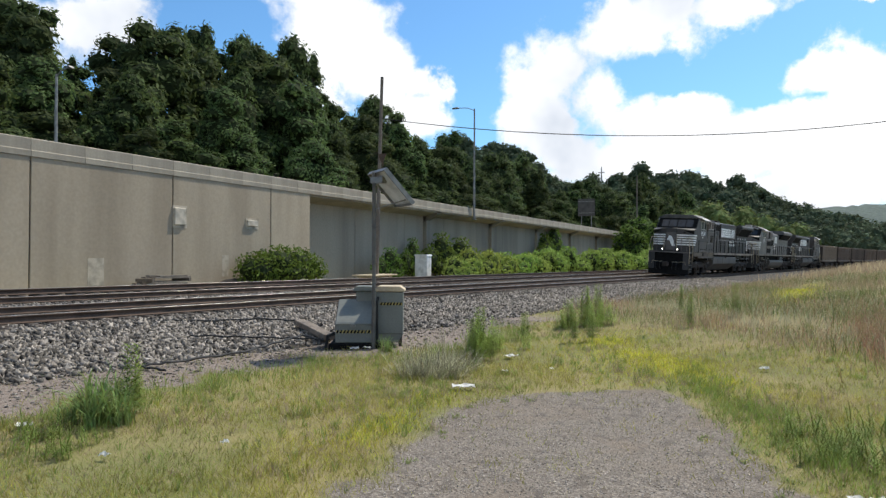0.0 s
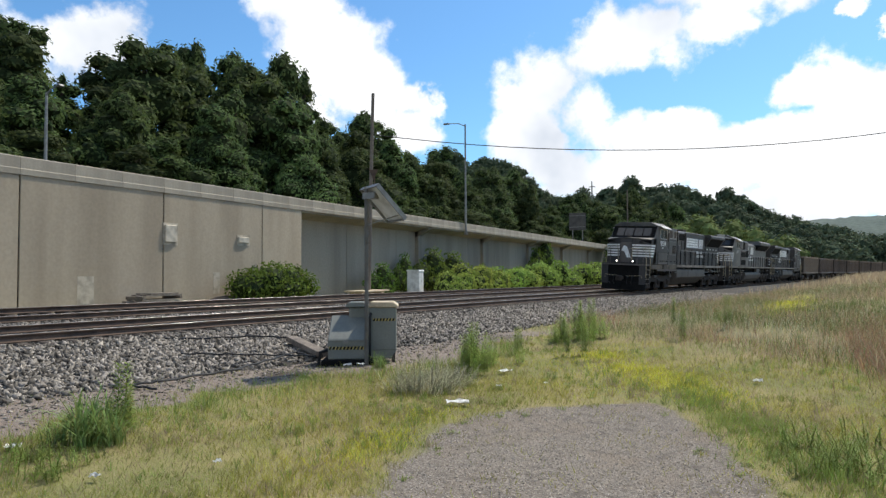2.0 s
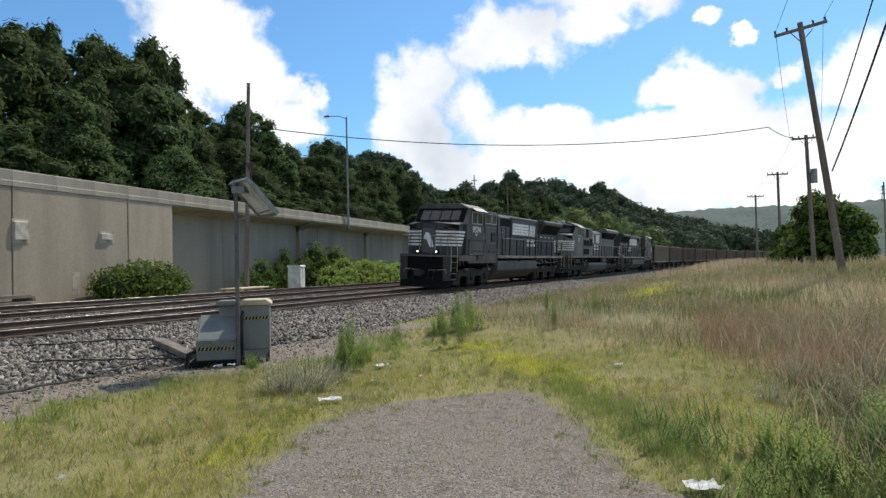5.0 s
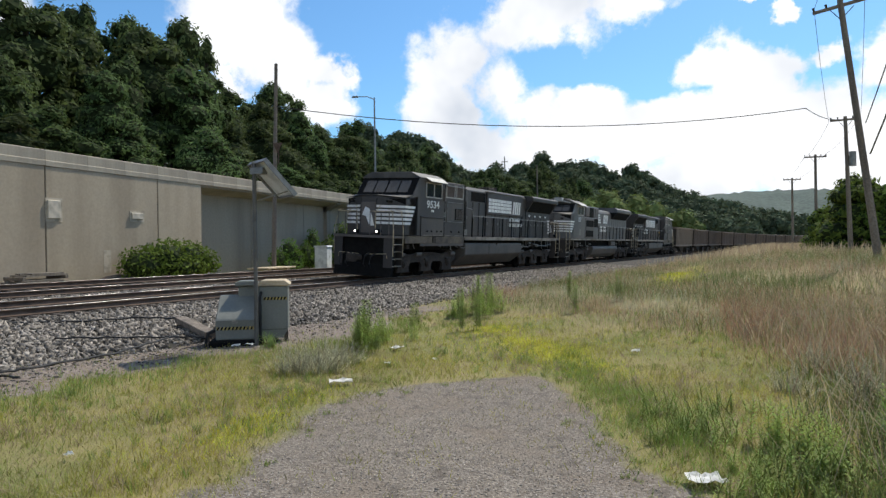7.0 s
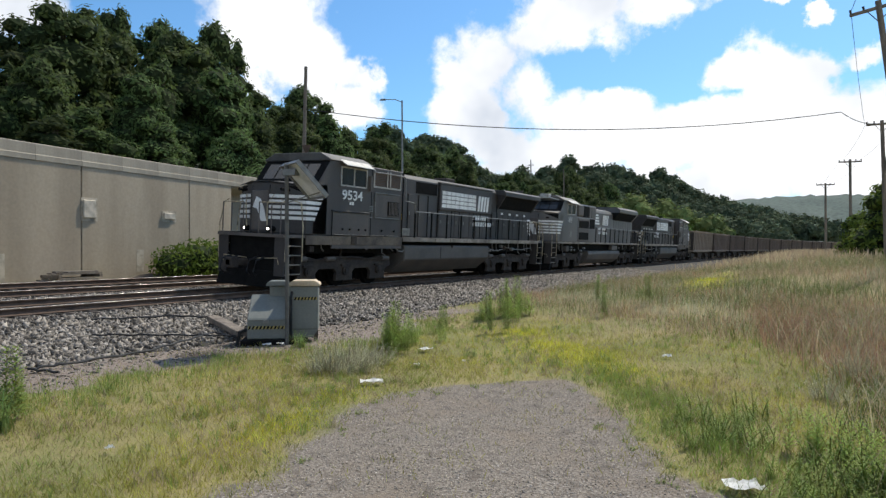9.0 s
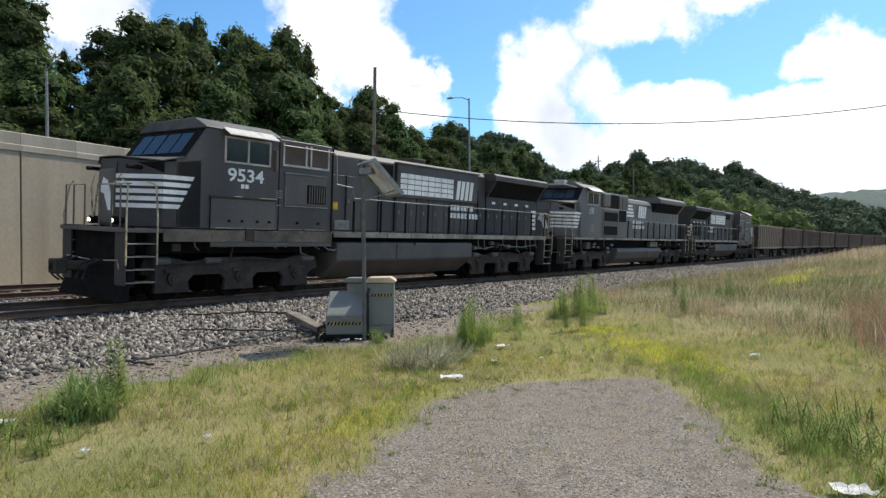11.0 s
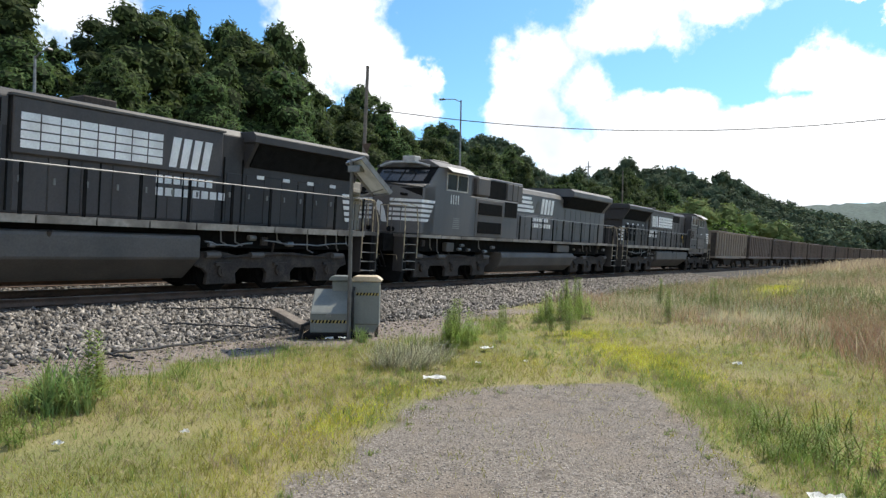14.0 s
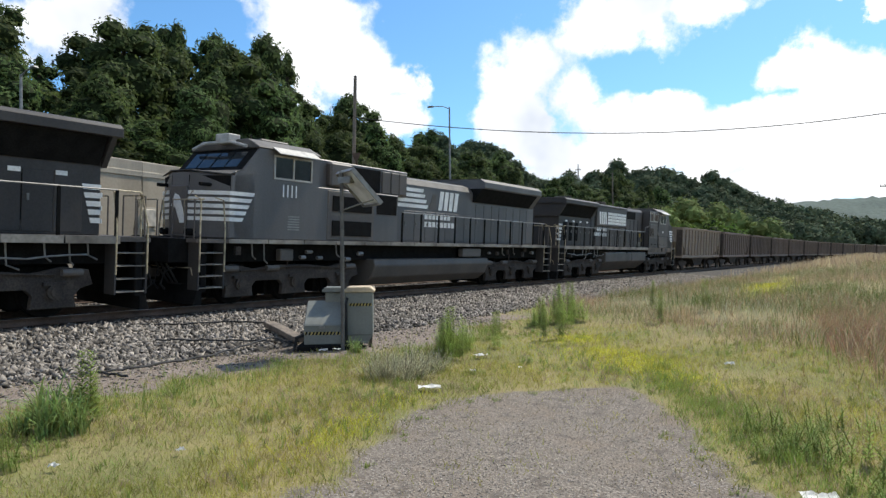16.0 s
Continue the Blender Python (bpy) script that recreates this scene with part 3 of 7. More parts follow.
def stones(name, places, sizes, material, label, category, flat=0.75):
    """Many small angular stones in one mesh."""
    base = np.array([(1, 0, 0), (-1, 0, 0), (0, 1, 0), (0, -1, 0), (0, 0, 1), (0, 0, -1)], float)
    tri = np.array([(0, 2, 4), (2, 1, 4), (1, 3, 4), (3, 0, 4), (2, 0, 5), (1, 2, 5), (3, 1, 5), (0, 3, 5)])
    n = len(places)
    q = RNG.normal(size=(n, 3, 3))
    q, _ = np.linalg.qr(q)
    shape = base[None] * np.stack([RNG.uniform(0.9, 1.5, n), RNG.uniform(0.6, 1.0, n), RNG.uniform(0.45, 0.8, n)], 1)[:, None, :] * RNG.uniform(0.55, 1.25, (n, 6, 1)) + RNG.uniform(-0.25, 0.25, (n, 6, 3))
    pts = np.einsum("nij,nkj->nki", q, shape)
    pts[:, :, 2] *= flat
    pts = pts * np.asarray(sizes)[:, None, None] + np.asarray(places)[:, None, :]
    faces = (tri[None] + (np.arange(n) * 6)[:, None, None]).reshape(-1, 3)
    ob = new(name, raw_mesh(name, pts.reshape(-1, 3), faces, material))
    return tagged(ob, label, category, kind="stuff")


def build_ballast():
    n = 50000
    s = 60 * RNG.random(n) ** 1.25 - 3
    lat = RNG.uniform(1.45, 5.95, n)
    keep = RNG.random(n) < np.interp(lat, [1.4, 4.8, 5.95], [1, 1, 0.35])
    s, lat = s[keep], lat[keep]
    x = TRACK_X + s * math.sin(HEAD) + lat * math.cos(HEAD)
    y = s * math.cos(HEAD) - lat * math.sin(HEAD)
    z = np.maximum(bed_height(lat), ground_z(x, y)) + 0.015
    stones("ballast_stones", np.stack([x, y, z], 1), RNG.uniform(0.035, 0.088, len(x)), BALLAST, "loose angular grey ballast stones on the track shoulder", "ballast", 1.0)
    n = 30000
    s = 60 * RNG.random(n) ** 1.2 - 3
    lat = RNG.uniform(-6.3, 1.45, n)
    x = TRACK_X + s * math.sin(HEAD) + lat * math.cos(HEAD)
    y = s * math.cos(HEAD) - lat * math.sin(HEAD)
    stones("ballast_stones", np.stack([x, y, bed_height(lat) + 0.01], 1), RNG.uniform(0.03, 0.065, n), BALLAST, "ballast stones between the rails and ties", "ballast")


build_ballast()

# ---- retaining wall and road deck ----
WALL_X, WALL_TOP, STEP_Y, WALL_END = -23.7, 5.97, 29.1, 112.0


def build_wall():
    wall = thing("wall_west", "tall beige concrete retaining wall with a paler parapet", "wall", kind="structure")
    # panels of the lower face, 6.1 m wide with open joints
    first = 13.77 - 12 * 6.1
    y = first
    while y < STEP_Y - 0.1:
        y1 = min(y + 6.1, STEP_Y)
        part("panel", box(B(), WALL_X - 0.5, WALL_X, y + 0.025, y1 - 0.025, -0.4, 5.32), CONCRETE, wall, bevel=0.02)
        y += 6.1
    part("wall_core", box(B(), WALL_X - 0.9, WALL_X - 0.06, first, STEP_Y - 0.05, -0.4, 5.2), DARK, wall)
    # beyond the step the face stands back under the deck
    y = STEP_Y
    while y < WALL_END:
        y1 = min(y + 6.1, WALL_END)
        part("panel", box(B(), WALL_X - 1.75, WALL_X - 1.30, y + 0.02, y1 - 0.02, -0.4, 5.3), SHADEDCONCRETE, wall, bevel=0.02)
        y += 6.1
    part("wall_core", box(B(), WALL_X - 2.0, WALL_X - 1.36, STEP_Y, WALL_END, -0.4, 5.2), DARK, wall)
    part("return_wall", box(B(), WALL_X - 1.75, WALL_X - 0.02, STEP_Y - 0.4, STEP_Y + 0.004, -0.4, 5.31), SHADEDCONCRETE, wall)
    for yy in np.arange(STEP_Y + 15.2, WALL_END, 12.2):
        part("pilaster", box(B(), WALL_X - 1.30, WALL_X - 1.0, yy - 0.25, yy + 0.25, -0.4, 5.05), SHADEDCONCRETE, wall, bevel=0.02)
        part("bracket", prism(B(), [(WALL_X - 1.30, 4.5), (WALL_X - 0.1, 5.12), (WALL_X - 0.1, 5.30), (WALL_X - 1.30, 5.30)], "y", yy - 0.25, yy + 0.25), SHADEDCONCRETE, wall)
    part("deck_slab", prism(B(), [(WALL_X - 7.5, 4.95), (WALL_X - 1.2, 4.98), (WALL_X - 0.1, 5.22), (WALL_X - 0.1, 5.33), (WALL_X - 7.5, 5.3)], "y", STEP_Y, WALL_END), SHADEDCONCRETE, wall)
    # parapet, cast in short lengths
    y, k = first, 0
    me_a = mesh_of("parapet_segment", prism(B(), [(-0.32, 0.0), (0.04, 0.0), (0.04, 0.20), (0.015, 0.23), (0.015, 0.62), (-0.02, 0.65), (-0.32, 0.65)], "y", 0.006, 2.027), PARAPET, 0.0)
    while y < WALL_END:
        ob = new("parapet_segment", me_a)
        ob.parent, ob.location = wall, (WALL_X, y, 5.325)
        y += 2.0333
    road = single("road", box(B(), WALL_X - 7.5, WALL_X - 0.33, first, STEP_Y, 4.9, 5.25), ASPHALT, "asphalt road behind the parapet", "road", "structure")


build_wall()


# ---- the train ----
def lettering(text, height, material, parent, x, y, z, flip=False, name="number", stretch=1.25):
    """Raised writing on a side wall; flip: on the far side."""
    cu = bpy.data.curves.new("writing", "FONT")
    cu.body, cu.size, cu.extrude, cu.align_x, cu.align_y = text, height * 1.37, 0.004, "CENTER", "CENTER"
    cu.offset = 0.008
    tmp = bpy.data.objects.new("writing", cu)
    scene.collection.objects.link(tmp)
    me = bpy.data.meshes.new_from_object(tmp.evaluated_get(bpy.context.evaluated_depsgraph_get()))
    bpy.data.objects.remove(tmp)
    me.materials.clear()
    me.materials.append(material)
    ob = new(name, me)
    ob.parent = parent
    ob.matrix_local = pose(x, y, z, 90, 0, 180 if flip else 0) @ Matrix.Diagonal((stretch, 1, 1, 1))
    return ob


def both(fn):
    """Runs fn for the two sides of a vehicle: -1 and 1."""
    for side in (-1, 1):
        fn(side)


def wheelset(parent, x, r=0.53):
    bm = B()
    rod(bm, [(0, -1.12, 0), (0, 1.12, 0)], 0.09, 8)
    for s in (-1, 1):
        rod(bm, [(0, s * 0.69, 0), (0, s * 0.72, 0)], r + 0.025, 20)
        rod(bm, [(0, s * 0.72, 0), (0, s * 0.83, 0)], r, 20)
        rod(bm, [(0, s * 0.83, 0), (0, s * 0.86, 0)], r * 0.75, 16)
    me = mesh_of("wheelset", bm, DARK, smooth=False)
    ob = new("wheelset", me)
    ob.parent, ob.location = parent, (x, 0, r)
    return ob


WHEELS = []    # (wheelset, x) of the engines, keyed in motions()


def truck(parent, xs, side_y=1.12):
    """A three-axle truck: side frames with pedestals, journals, brake gear and wheelsets."""
    c = sum(xs) / 3
    tk = part("truck", box(B(), c - 0.5, c + 0.5, -0.95, 0.95, 0.55, 0.95), DARK, parent, "grimy three-axle truck")
    for s in (-1, 1):
        bm = B()
        top = [(xs[0] - 0.85, 0.72), (xs[0] - 0.75, 1.06), (xs[0] - 0.2, 1.12), (xs[0] + 0.5, 0.98), (c - 0.6, 1.08), (c + 0.6, 1.08), (xs[2] - 0.5, 0.98), (xs[2] + 0.2, 1.12), (xs[2] + 0.75, 1.06), (xs[2] + 0.85, 0.72)]
        low = []
        for x in reversed(xs):
            low += [(x + 0.58, 0.64), (x + 0.44, 0.50), (x + 0.48, 0.22), (x - 0.48, 0.22), (x - 0.44, 0.50), (x - 0.58, 0.64)]
        prism(bm, top + low, "y", s * side_y - 0.07, s * side_y + 0.07)
        sf = part("side_frame", bm, GRIME, tk, bevel=0.015)
        for x in xs:
            bm = B()
            rod(bm, [(x, s * (side_y + 0.05), 0.58), (x, s * (side_y + 0.16), 0.58)], 0.165, 14)
            rod(bm, [(x, s * (side_y + 0.16), 0.58), (x, s * (side_y + 0.19), 0.58)], 0.10, 12)
            box(bm, x - 0.24, x + 0.24, s * (side_y + 0.10) - 0.06, s * (side_y + 0.10) + 0.06, 0.72, 0.80)
            part("journal_box", bm, GRIME, tk)
        for x in (xs[0] - 0.35, (xs[0] + xs[1]) / 2 + 0.1, xs[2] + 0.35):
            bm = B()
            rod(bm, [(x - 0.22, s * (side_y + 0.13), 1.0), (x + 0.22, s * (side_y + 0.13), 1.0)], 0.085, 10)
            part("brake_cylinder", bm, TANKGREY, tk, "pale dusty brake cylinder")
        bm = B()
        rod(bm, [(xs[0], s * (side_y + 0.1), 0.93), (c, s * (side_y + 0.14), 1.05), (xs[2], s * (side_y + 0.1), 0.95)], 0.025, 6)
        rod(bm, [(c - 0.3, s * (side_y + 0.05), 0.95), (c - 0.28, s * (side_y + 0.12), 1.35)], 0.03, 6)
        part("brake_rigging", bm, GRIME, tk)
    for x in xs:
        # black box added between the wheels to block light seen through the truck
        part("traction_motor", box(B(), x - 0.62, x + 0.62, -0.62, 0.62, 0.16, 1.15), DARK, tk, bevel=0.05)
        w = wheelset(tk, x)
        WHEELS.append(w)
    return tk


def stripes(parent, corner_x, front_x, half, z0, z1, taper, count=5):
    """White bars round the nose, each a strip on the front and one on each side, cut on a slant at the rear."""
    n = count
    pitch = (z1 - z0) / (n - 0.4)
    for i in range(n):
        za = z0 + i * pitch
        zb = za + pitch * 0.6
        for s in (-1, 1):
            xa = corner_x + 0.42 + taper * (za - z0) / (z1 - z0)
            xb = corner_x + 0.42 + taper * (zb - z0) / (z1 - z0)
            bm = prism(B(), [(corner_x, za), (xa, za), (xb, zb), (corner_x, zb)], "y", s * (half + 0.0), s * (half + 0.006))
            part("white_stripe", bm, WHITE, parent, "white painted nose stripe")
            bm = prism(B(), [(s * half, front_x[1]), (s * 0.42, front_x[0]), (s * 0.42, front_x[0] - 0.006), (s * (half + 0.004), front_x[1] - 0.006)], "z", za, zb)
            me = bm
            for v in me.verts:
                v.co = (v.co.y, v.co.x, v.co.z)
            part("white_stripe", me, WHITE, parent, "white painted nose stripe")


def handrail(parent, x0, x1, n, side, deck, half, material=DARK, top=1.05):
    y = side * (half - 0.03)
    for x in np.linspace(x0, x1, n):
        part("rail_post", box(B(), x - 0.035, x + 0.035, y - 0.02, y + 0.02, deck - 0.1, deck + top), material, parent)
    part("handrail", rod(B(), [(x0, y, deck + top), (x1, y, deck + top)], 0.022, 6), STEEL, parent, "worn pale handrail")


def stairs(parent, x, side, deck, half, toward):
    """End steps with yellowish grab rails; toward: -1 when the rails stand at the front end."""
    for k in range(4):
        z = 0.52 + k * 0.30
        part("step", box(B(), x - 0.35, x + 0.35, side * (half - 0.42), side * (half - 0.02), z, z + 0.03), SILL, parent, "worn metal step", bevel=0.008)
    for dx in (-0.38, 0.38):
        part("stringer", box(B(), x + dx - 0.02, x + dx + 0.02, side * (half - 0.45), side * (half - 0.02), 0.48, deck), SHADEDBLACK, parent)
        y = side * (half - 0.0)
        part("grab_rail", rod(B(), [(x + dx, y, 0.95), (x + dx, y, deck + 0.25), (x + dx * 0.9 - toward * 0.05, side * (half - 0.12), deck + 1.0), (x + dx * 0.8, side * (half - 0.35), deck + 1.08)], 0.021, 6), RAILING, parent, "pale yellowish grab rail")


def coupler(parent, x, d):
    bm = B()
    box(bm, min(x, x + d * 0.75), max(x, x + d * 0.75), -0.12, 0.12, 0.76, 0.98)
    box(bm, min(x, x + d * 0.28), max(x, x + d * 0.28), -0.2, 0.16, 0.70, 1.04)
    part("coupler", bm, GRIME, parent, bevel=0.03)
    for y in (-0.75, -0.45, 0.45, 0.75):
        part("air_hose", rod(B(), [(x + d * 0.8, y, 1.05), (x + d * 0.45, y * 1.02, 0.95), (x + d * 0.35, y, 0.62), (x + d * 0.5, y * 0.95, 0.48)], 0.028, 6), BLACKRUBBER, parent, "hanging black air hose")


def side_pipes(parent, x0, x1, half, seed):
    """Small gear hung along the frame under the walkway: valves, short pipes and pale brackets."""
    r = random.Random(seed)
    for s in (-1, 1):
        x = x0
        while x < x1:
            z = r.uniform(1.18, 1.5)
            kind = r.randrange(3)
            y = s * (half - r.uniform(0.10, 0.3))
            if kind == 0:
                part("valve", rod(B(), [(x, y, z), (x + r.uniform(0.12, 0.25), y, z)], r.uniform(0.05, 0.085), 8), STEEL, parent, "pale dusty valve")
            elif kind == 1:
                part("drop_pipe", rod(B(), [(x, y, 1.68), (x + 0.03, y, z), (x + r.uniform(0.1, 0.3), y, z - 0.1)], 0.02, 5), STEEL, parent)
            else:
                part("bracket", box(B(), x, x + r.uniform(0.1, 0.22), y - 0.05, y + 0.05, z, z + r.uniform(0.12, 0.25)), GRIME, parent, bevel=0.01)
            x += r.uniform(0.35, 0.8)


def bars(parent, x0, x1, z, h, n, side, half, material=WHITE, name="lettering_bar", lab="white lettering block"):
    w = (x1 - x0) / n
    for i in range(n):
        part(name, box(B(), x0 + i * w + w * 0.12, x0 + (i + 1) * w - w * 0.12, side * half - 0.004, side * half + 0.004, z, z + h), material, parent, lab)


def hood_doors(parent, x0, x1, z0, z1, n, half, gap=0.03, paint=BLACK2):
    w = (x1 - x0) / n
    for s in (-1, 1):
        for i in range(n):
            d = part("hood_door", box(B(), x0 + i * w + gap / 2, x0 + (i + 1) * w - gap / 2, s * half - 0.018, s * half + 0.018, z0, z1), paint, parent, bevel=0.01)
            xx = x0 + (i + 0.15) * w
            part("latch", box(B(), xx, xx + 0.05, s * (half + 0.03) - 0.015, s * (half + 0.03) + 0.015, z0 + (z1 - z0) * 0.5, z0 + (z1 - z0) * 0.5 + 0.14), STEEL, d)


def side_window(parent, x0, x1, z0, z1, half):
    for s in (-1, 1):
        xm = (x0 + x1) / 2
        fr = B()
        for a, b, c, d in ((x0 - 0.05, x1 + 0.05, z1, z1 + 0.05), (x0 - 0.05, x1 + 0.05, z0 - 0.05, z0), (x0 - 0.05, x0, z0, z1), (x1, x1 + 0.05, z0, z1), (xm - 0.025, xm + 0.025, z0, z1)):
            box(fr, a, b, s * half - 0.03, s * half + 0.035, c, d)
        w = part("window", fr, FRAMEPALE, parent, "aluminium framed sliding cab window")
        for a, b in ((x0, xm - 0.025), (xm + 0.025, x1)):
            part("pane", box(B(), a, b, s * half - 0.005, s * half + 0.015, z0, z1), GLASS, w)
        # visor in pale frame paint: dust plus its sunlit brightness put into the colour
        part("sun_visor", prism(B(), [(s * half, z1 + 0.24), (s * (half + 0.30), z1 + 0.06), (s * (half + 0.30), z1 + 0.08), (s * half, z1 + 0.27)], "x", x0 - 0.1, x1 + 0.12), FRAMEPALE, parent, "dusty sun visor above the window, coloured pale for its sunlit top")


def cab_and_nose(loco, kind, paint):
    """Wide nose, windshield, cab and its roof. The front face of the nose stands at 1.85 m."""
    half = 1.5
    deck = 1.82
    # nose with a raked front and chamfered corners
    nx0, nx1 = (1.70, 2.25) if kind == "a" else (1.95, 2.45)
    nose_top = 3.50 if kind == "a" else 3.62
    bm = B()
    low = [(nx1, -half), (nx0, -0.42), (nx0, 0.42), (nx1, half), (3.3, half), (3.3, -half)]
    rake = 0.06
    v0 = [bm.verts.new((x, y, deck)) for x, y in low]
    v1 = [bm.verts.new((x + (rake if x < 3 else 0), y, nose_top - (0.12 if x < 3 else -0.05) + (0.10 if abs(y) < 1 and x < 3 else 0))) for x, y in low]
    bm.faces.new(v0[::-1]), bm.faces.new(v1)
    for i in range(6):
        bm.faces.new((v0[i], v0[(i + 1) % 6], v1[(i + 1) % 6], v1[i]))
    part("nose", bm, SHADEDBLACK if kind == "a" else paint, loco, "black wide nose with white stripes", bevel=0.03)
    bm = B()
    for s in (-1, 1):
        q = [(nx1 - 0.02, s * (half + 0.01), nose_top - 0.105), (nx0 + 0.02, s * 0.42, nose_top - 0.01), (nx0 + 0.02, 0, nose_top - 0.005), (2.86, 0, nose_top + 0.06), (2.86, s * (half + 0.01), nose_top + 0.05)]
        lo = [bm.verts.new(p) for p in q]
        hi = [bm.verts.new((p[0], p[1], p[2] + 0.025)) for p in q]
        bm.faces.new(lo), bm.faces.new(hi[::-1])
        for i in range(5):
            bm.faces.new((lo[i], lo[(i + 1) % 5], hi[(i + 1) % 5], hi[i]))
    part("nose_roof", bm, ROOFGREY, loco, "sunlit dusty nose top")
    for sd in (-1, 1):
        bm = prism(B(), [(sd * 1.48, nx1), (sd * 0.38, nx0), (sd * 0.38, nx0 - 0.008), (sd * 1.484, nx1 - 0.008)], "z", 3.08, nose_top - 0.13)
        for v in bm.verts:
            v.co = (v.co.y + 0.05, v.co.x, v.co.z)
        part("glare_panel", bm, DARK, loco)
    stripes(loco, nx1 + 0.004, (nx0, nx1 - 0.002), half, 2.28, 3.08, 0.42)
    part("nose_door", box(B(), nx0 - 0.012, nx0 + 0.05, -0.36, 0.36, deck + 0.08, 3.2), BLACK2, loco, bevel=0.015)
    # pale rearing emblem on the nose, a plain slanting shape
    part("nose_emblem", prism(B(), [(-0.34, 2.2), (-0.10, 2.2), (0.10, 2.6), (0.30, 2.65), (0.14, 3.0), (-0.06, 2.92), (-0.22, 2.6)], "x", nx0 - 0.022, nx0 - 0.012), WHITE, loco, "white nose emblem shape")
    # cab
    c0, c1 = 2.95, 5.72
    roof_z = 4.36
    bm = prism(B(), [(c0 - 0.35, deck), (c1, deck), (c1, roof_z), (c0 + 0.48, roof_z), (c0 - 0.1, nose_top + 0.05), (c0 - 0.35, nose_top)], "y", -half, half)
    part("cab", bm, paint, loco, "black steel cab", bevel=0.02)
    bm = prism(B(), [(-half - 0.03, roof_z - 0.02), (-half - 0.03, roof_z + 0.03), (-1.05, roof_z + 0.26), (1.05, roof_z + 0.26), (half + 0.03, roof_z + 0.03), (half + 0.03, roof_z - 0.02)], "x", c0 + 0.40, c1 + 0.03)
    part("cab_roof", bm, ROOFGREY, loco, "pale dusty cab roof", bevel=0.02)
    # near-black sheet over the cab front: black paint with the front's shade added
    bm = prism(B(), [(c0 - 0.112, nose_top + 0.06), (c0 - 0.10, nose_top + 0.06), (c0 + 0.47, roof_z - 0.02), (c0 + 0.458, roof_z - 0.02)], "y", -1.46, 1.46)
    part("windshield_frame", bm, DARK, loco)
    # windshield panes lie on the raked front
    slope = (0.58, roof_z - nose_top - 0.05)
    for a, b in ((-1.16, -0.66), (-0.60, -0.04), (0.04, 0.60), (0.66, 1.16)):
        bm = B()
        p = []
        for off in (-0.014, -0.03):
            for u0, y in ((0.16, a), (0.16, b), (0.82, b), (0.82, a)):
                p.append(bm.verts.new((c0 - 0.1 + slope[0] * u0 + off, y, nose_top + 0.05 + slope[1] * u0 - off * 0.3)))
        bm.faces.new(p[:4]), bm.faces.new(p[4:][::-1])
        for i in range(4):
            bm.faces.new((p[i], p[(i + 1) % 4], p[4 + (i + 1) % 4], p[4 + i]))
        part("windshield", bm, GLASS, loco, "dark windshield pane")
    side_window(loco, 3.98, 5.35, 3.58, 4.16, half)
    for s in (-1, 1):
        bm = box(B(), 3.5, 3.58, s * 0.55 - 0.32, s * 0.55 + 0.32, roof_z + 0.03, roof_z + 0.24)
        part("number_board", bm, DARK, loco)
        bars(loco, 3.48, 3.49, roof_z + 0.08, 0.1, 1, s, 0.5)
    if kind == "b":
        part("roof_cooler", box(B(), 4.2, 5.3, -0.6, 0.6, roof_z + 0.24, roof_z + 0.40), ROOFGREY, loco, bevel=0.04)
        part("roof_box", box(B(), 3.1, 3.5, -0.55, 0.05, roof_z + 0.12, roof_z + 0.40), FRAMEPALE, loco, "pale box over the windshield", bevel=0.02)
        part("roof_beam", rod(B(), [(3.2, -1.2, roof_z + 0.02), (3.15, -0.6, roof_z + 0.16), (3.15, 0.6, roof_z + 0.16), (3.2, 1.2, roof_z + 0.02)], 0.05, 6), FRAMEPALE, loco)
    part("antenna", rod(B(), [(4.6, 0.35, roof_z + 0.2), (4.6, 0.35, roof_z + 0.62)], 0.02, 5), GRIME, loco)
    for sd in (-1, 1):
        part("nose_rail", rod(B(), [(nx0 - 0.10, sd * 0.46, deck + 0.2), (nx0 - 0.14, sd * 0.48, deck + 0.95), (nx0 + 0.02, sd * 0.62, deck + 1.25)], 0.02, 6), RAILING, loco, "pale nose grab rail")
        part("marker_lamp", rod(B(), [(nx0 - 0.03, sd * 0.95, deck + 1.42), (nx0 + 0.35, sd * 0.95, deck + 1.42)], 0.05, 8), DARK, loco)
    # headlights low on the nose, over the step
    for y in (-0.55, 0.55):
        bm = rod(B(), [(nx0 - 0.14, y, deck + 0.14), (nx0 + 0.2, y, deck + 0.14)], 0.095, 12)
        hl = part("ditch_light", bm, DARK, loco)
        part("lens", rod(B(), [(nx0 - 0.16, y, deck + 0.14), (nx0 - 0.142, y, deck + 0.14)], 0.048, 12), HEADLAMP, hl, "lit headlamp lens")
    return deck, half, roof_z


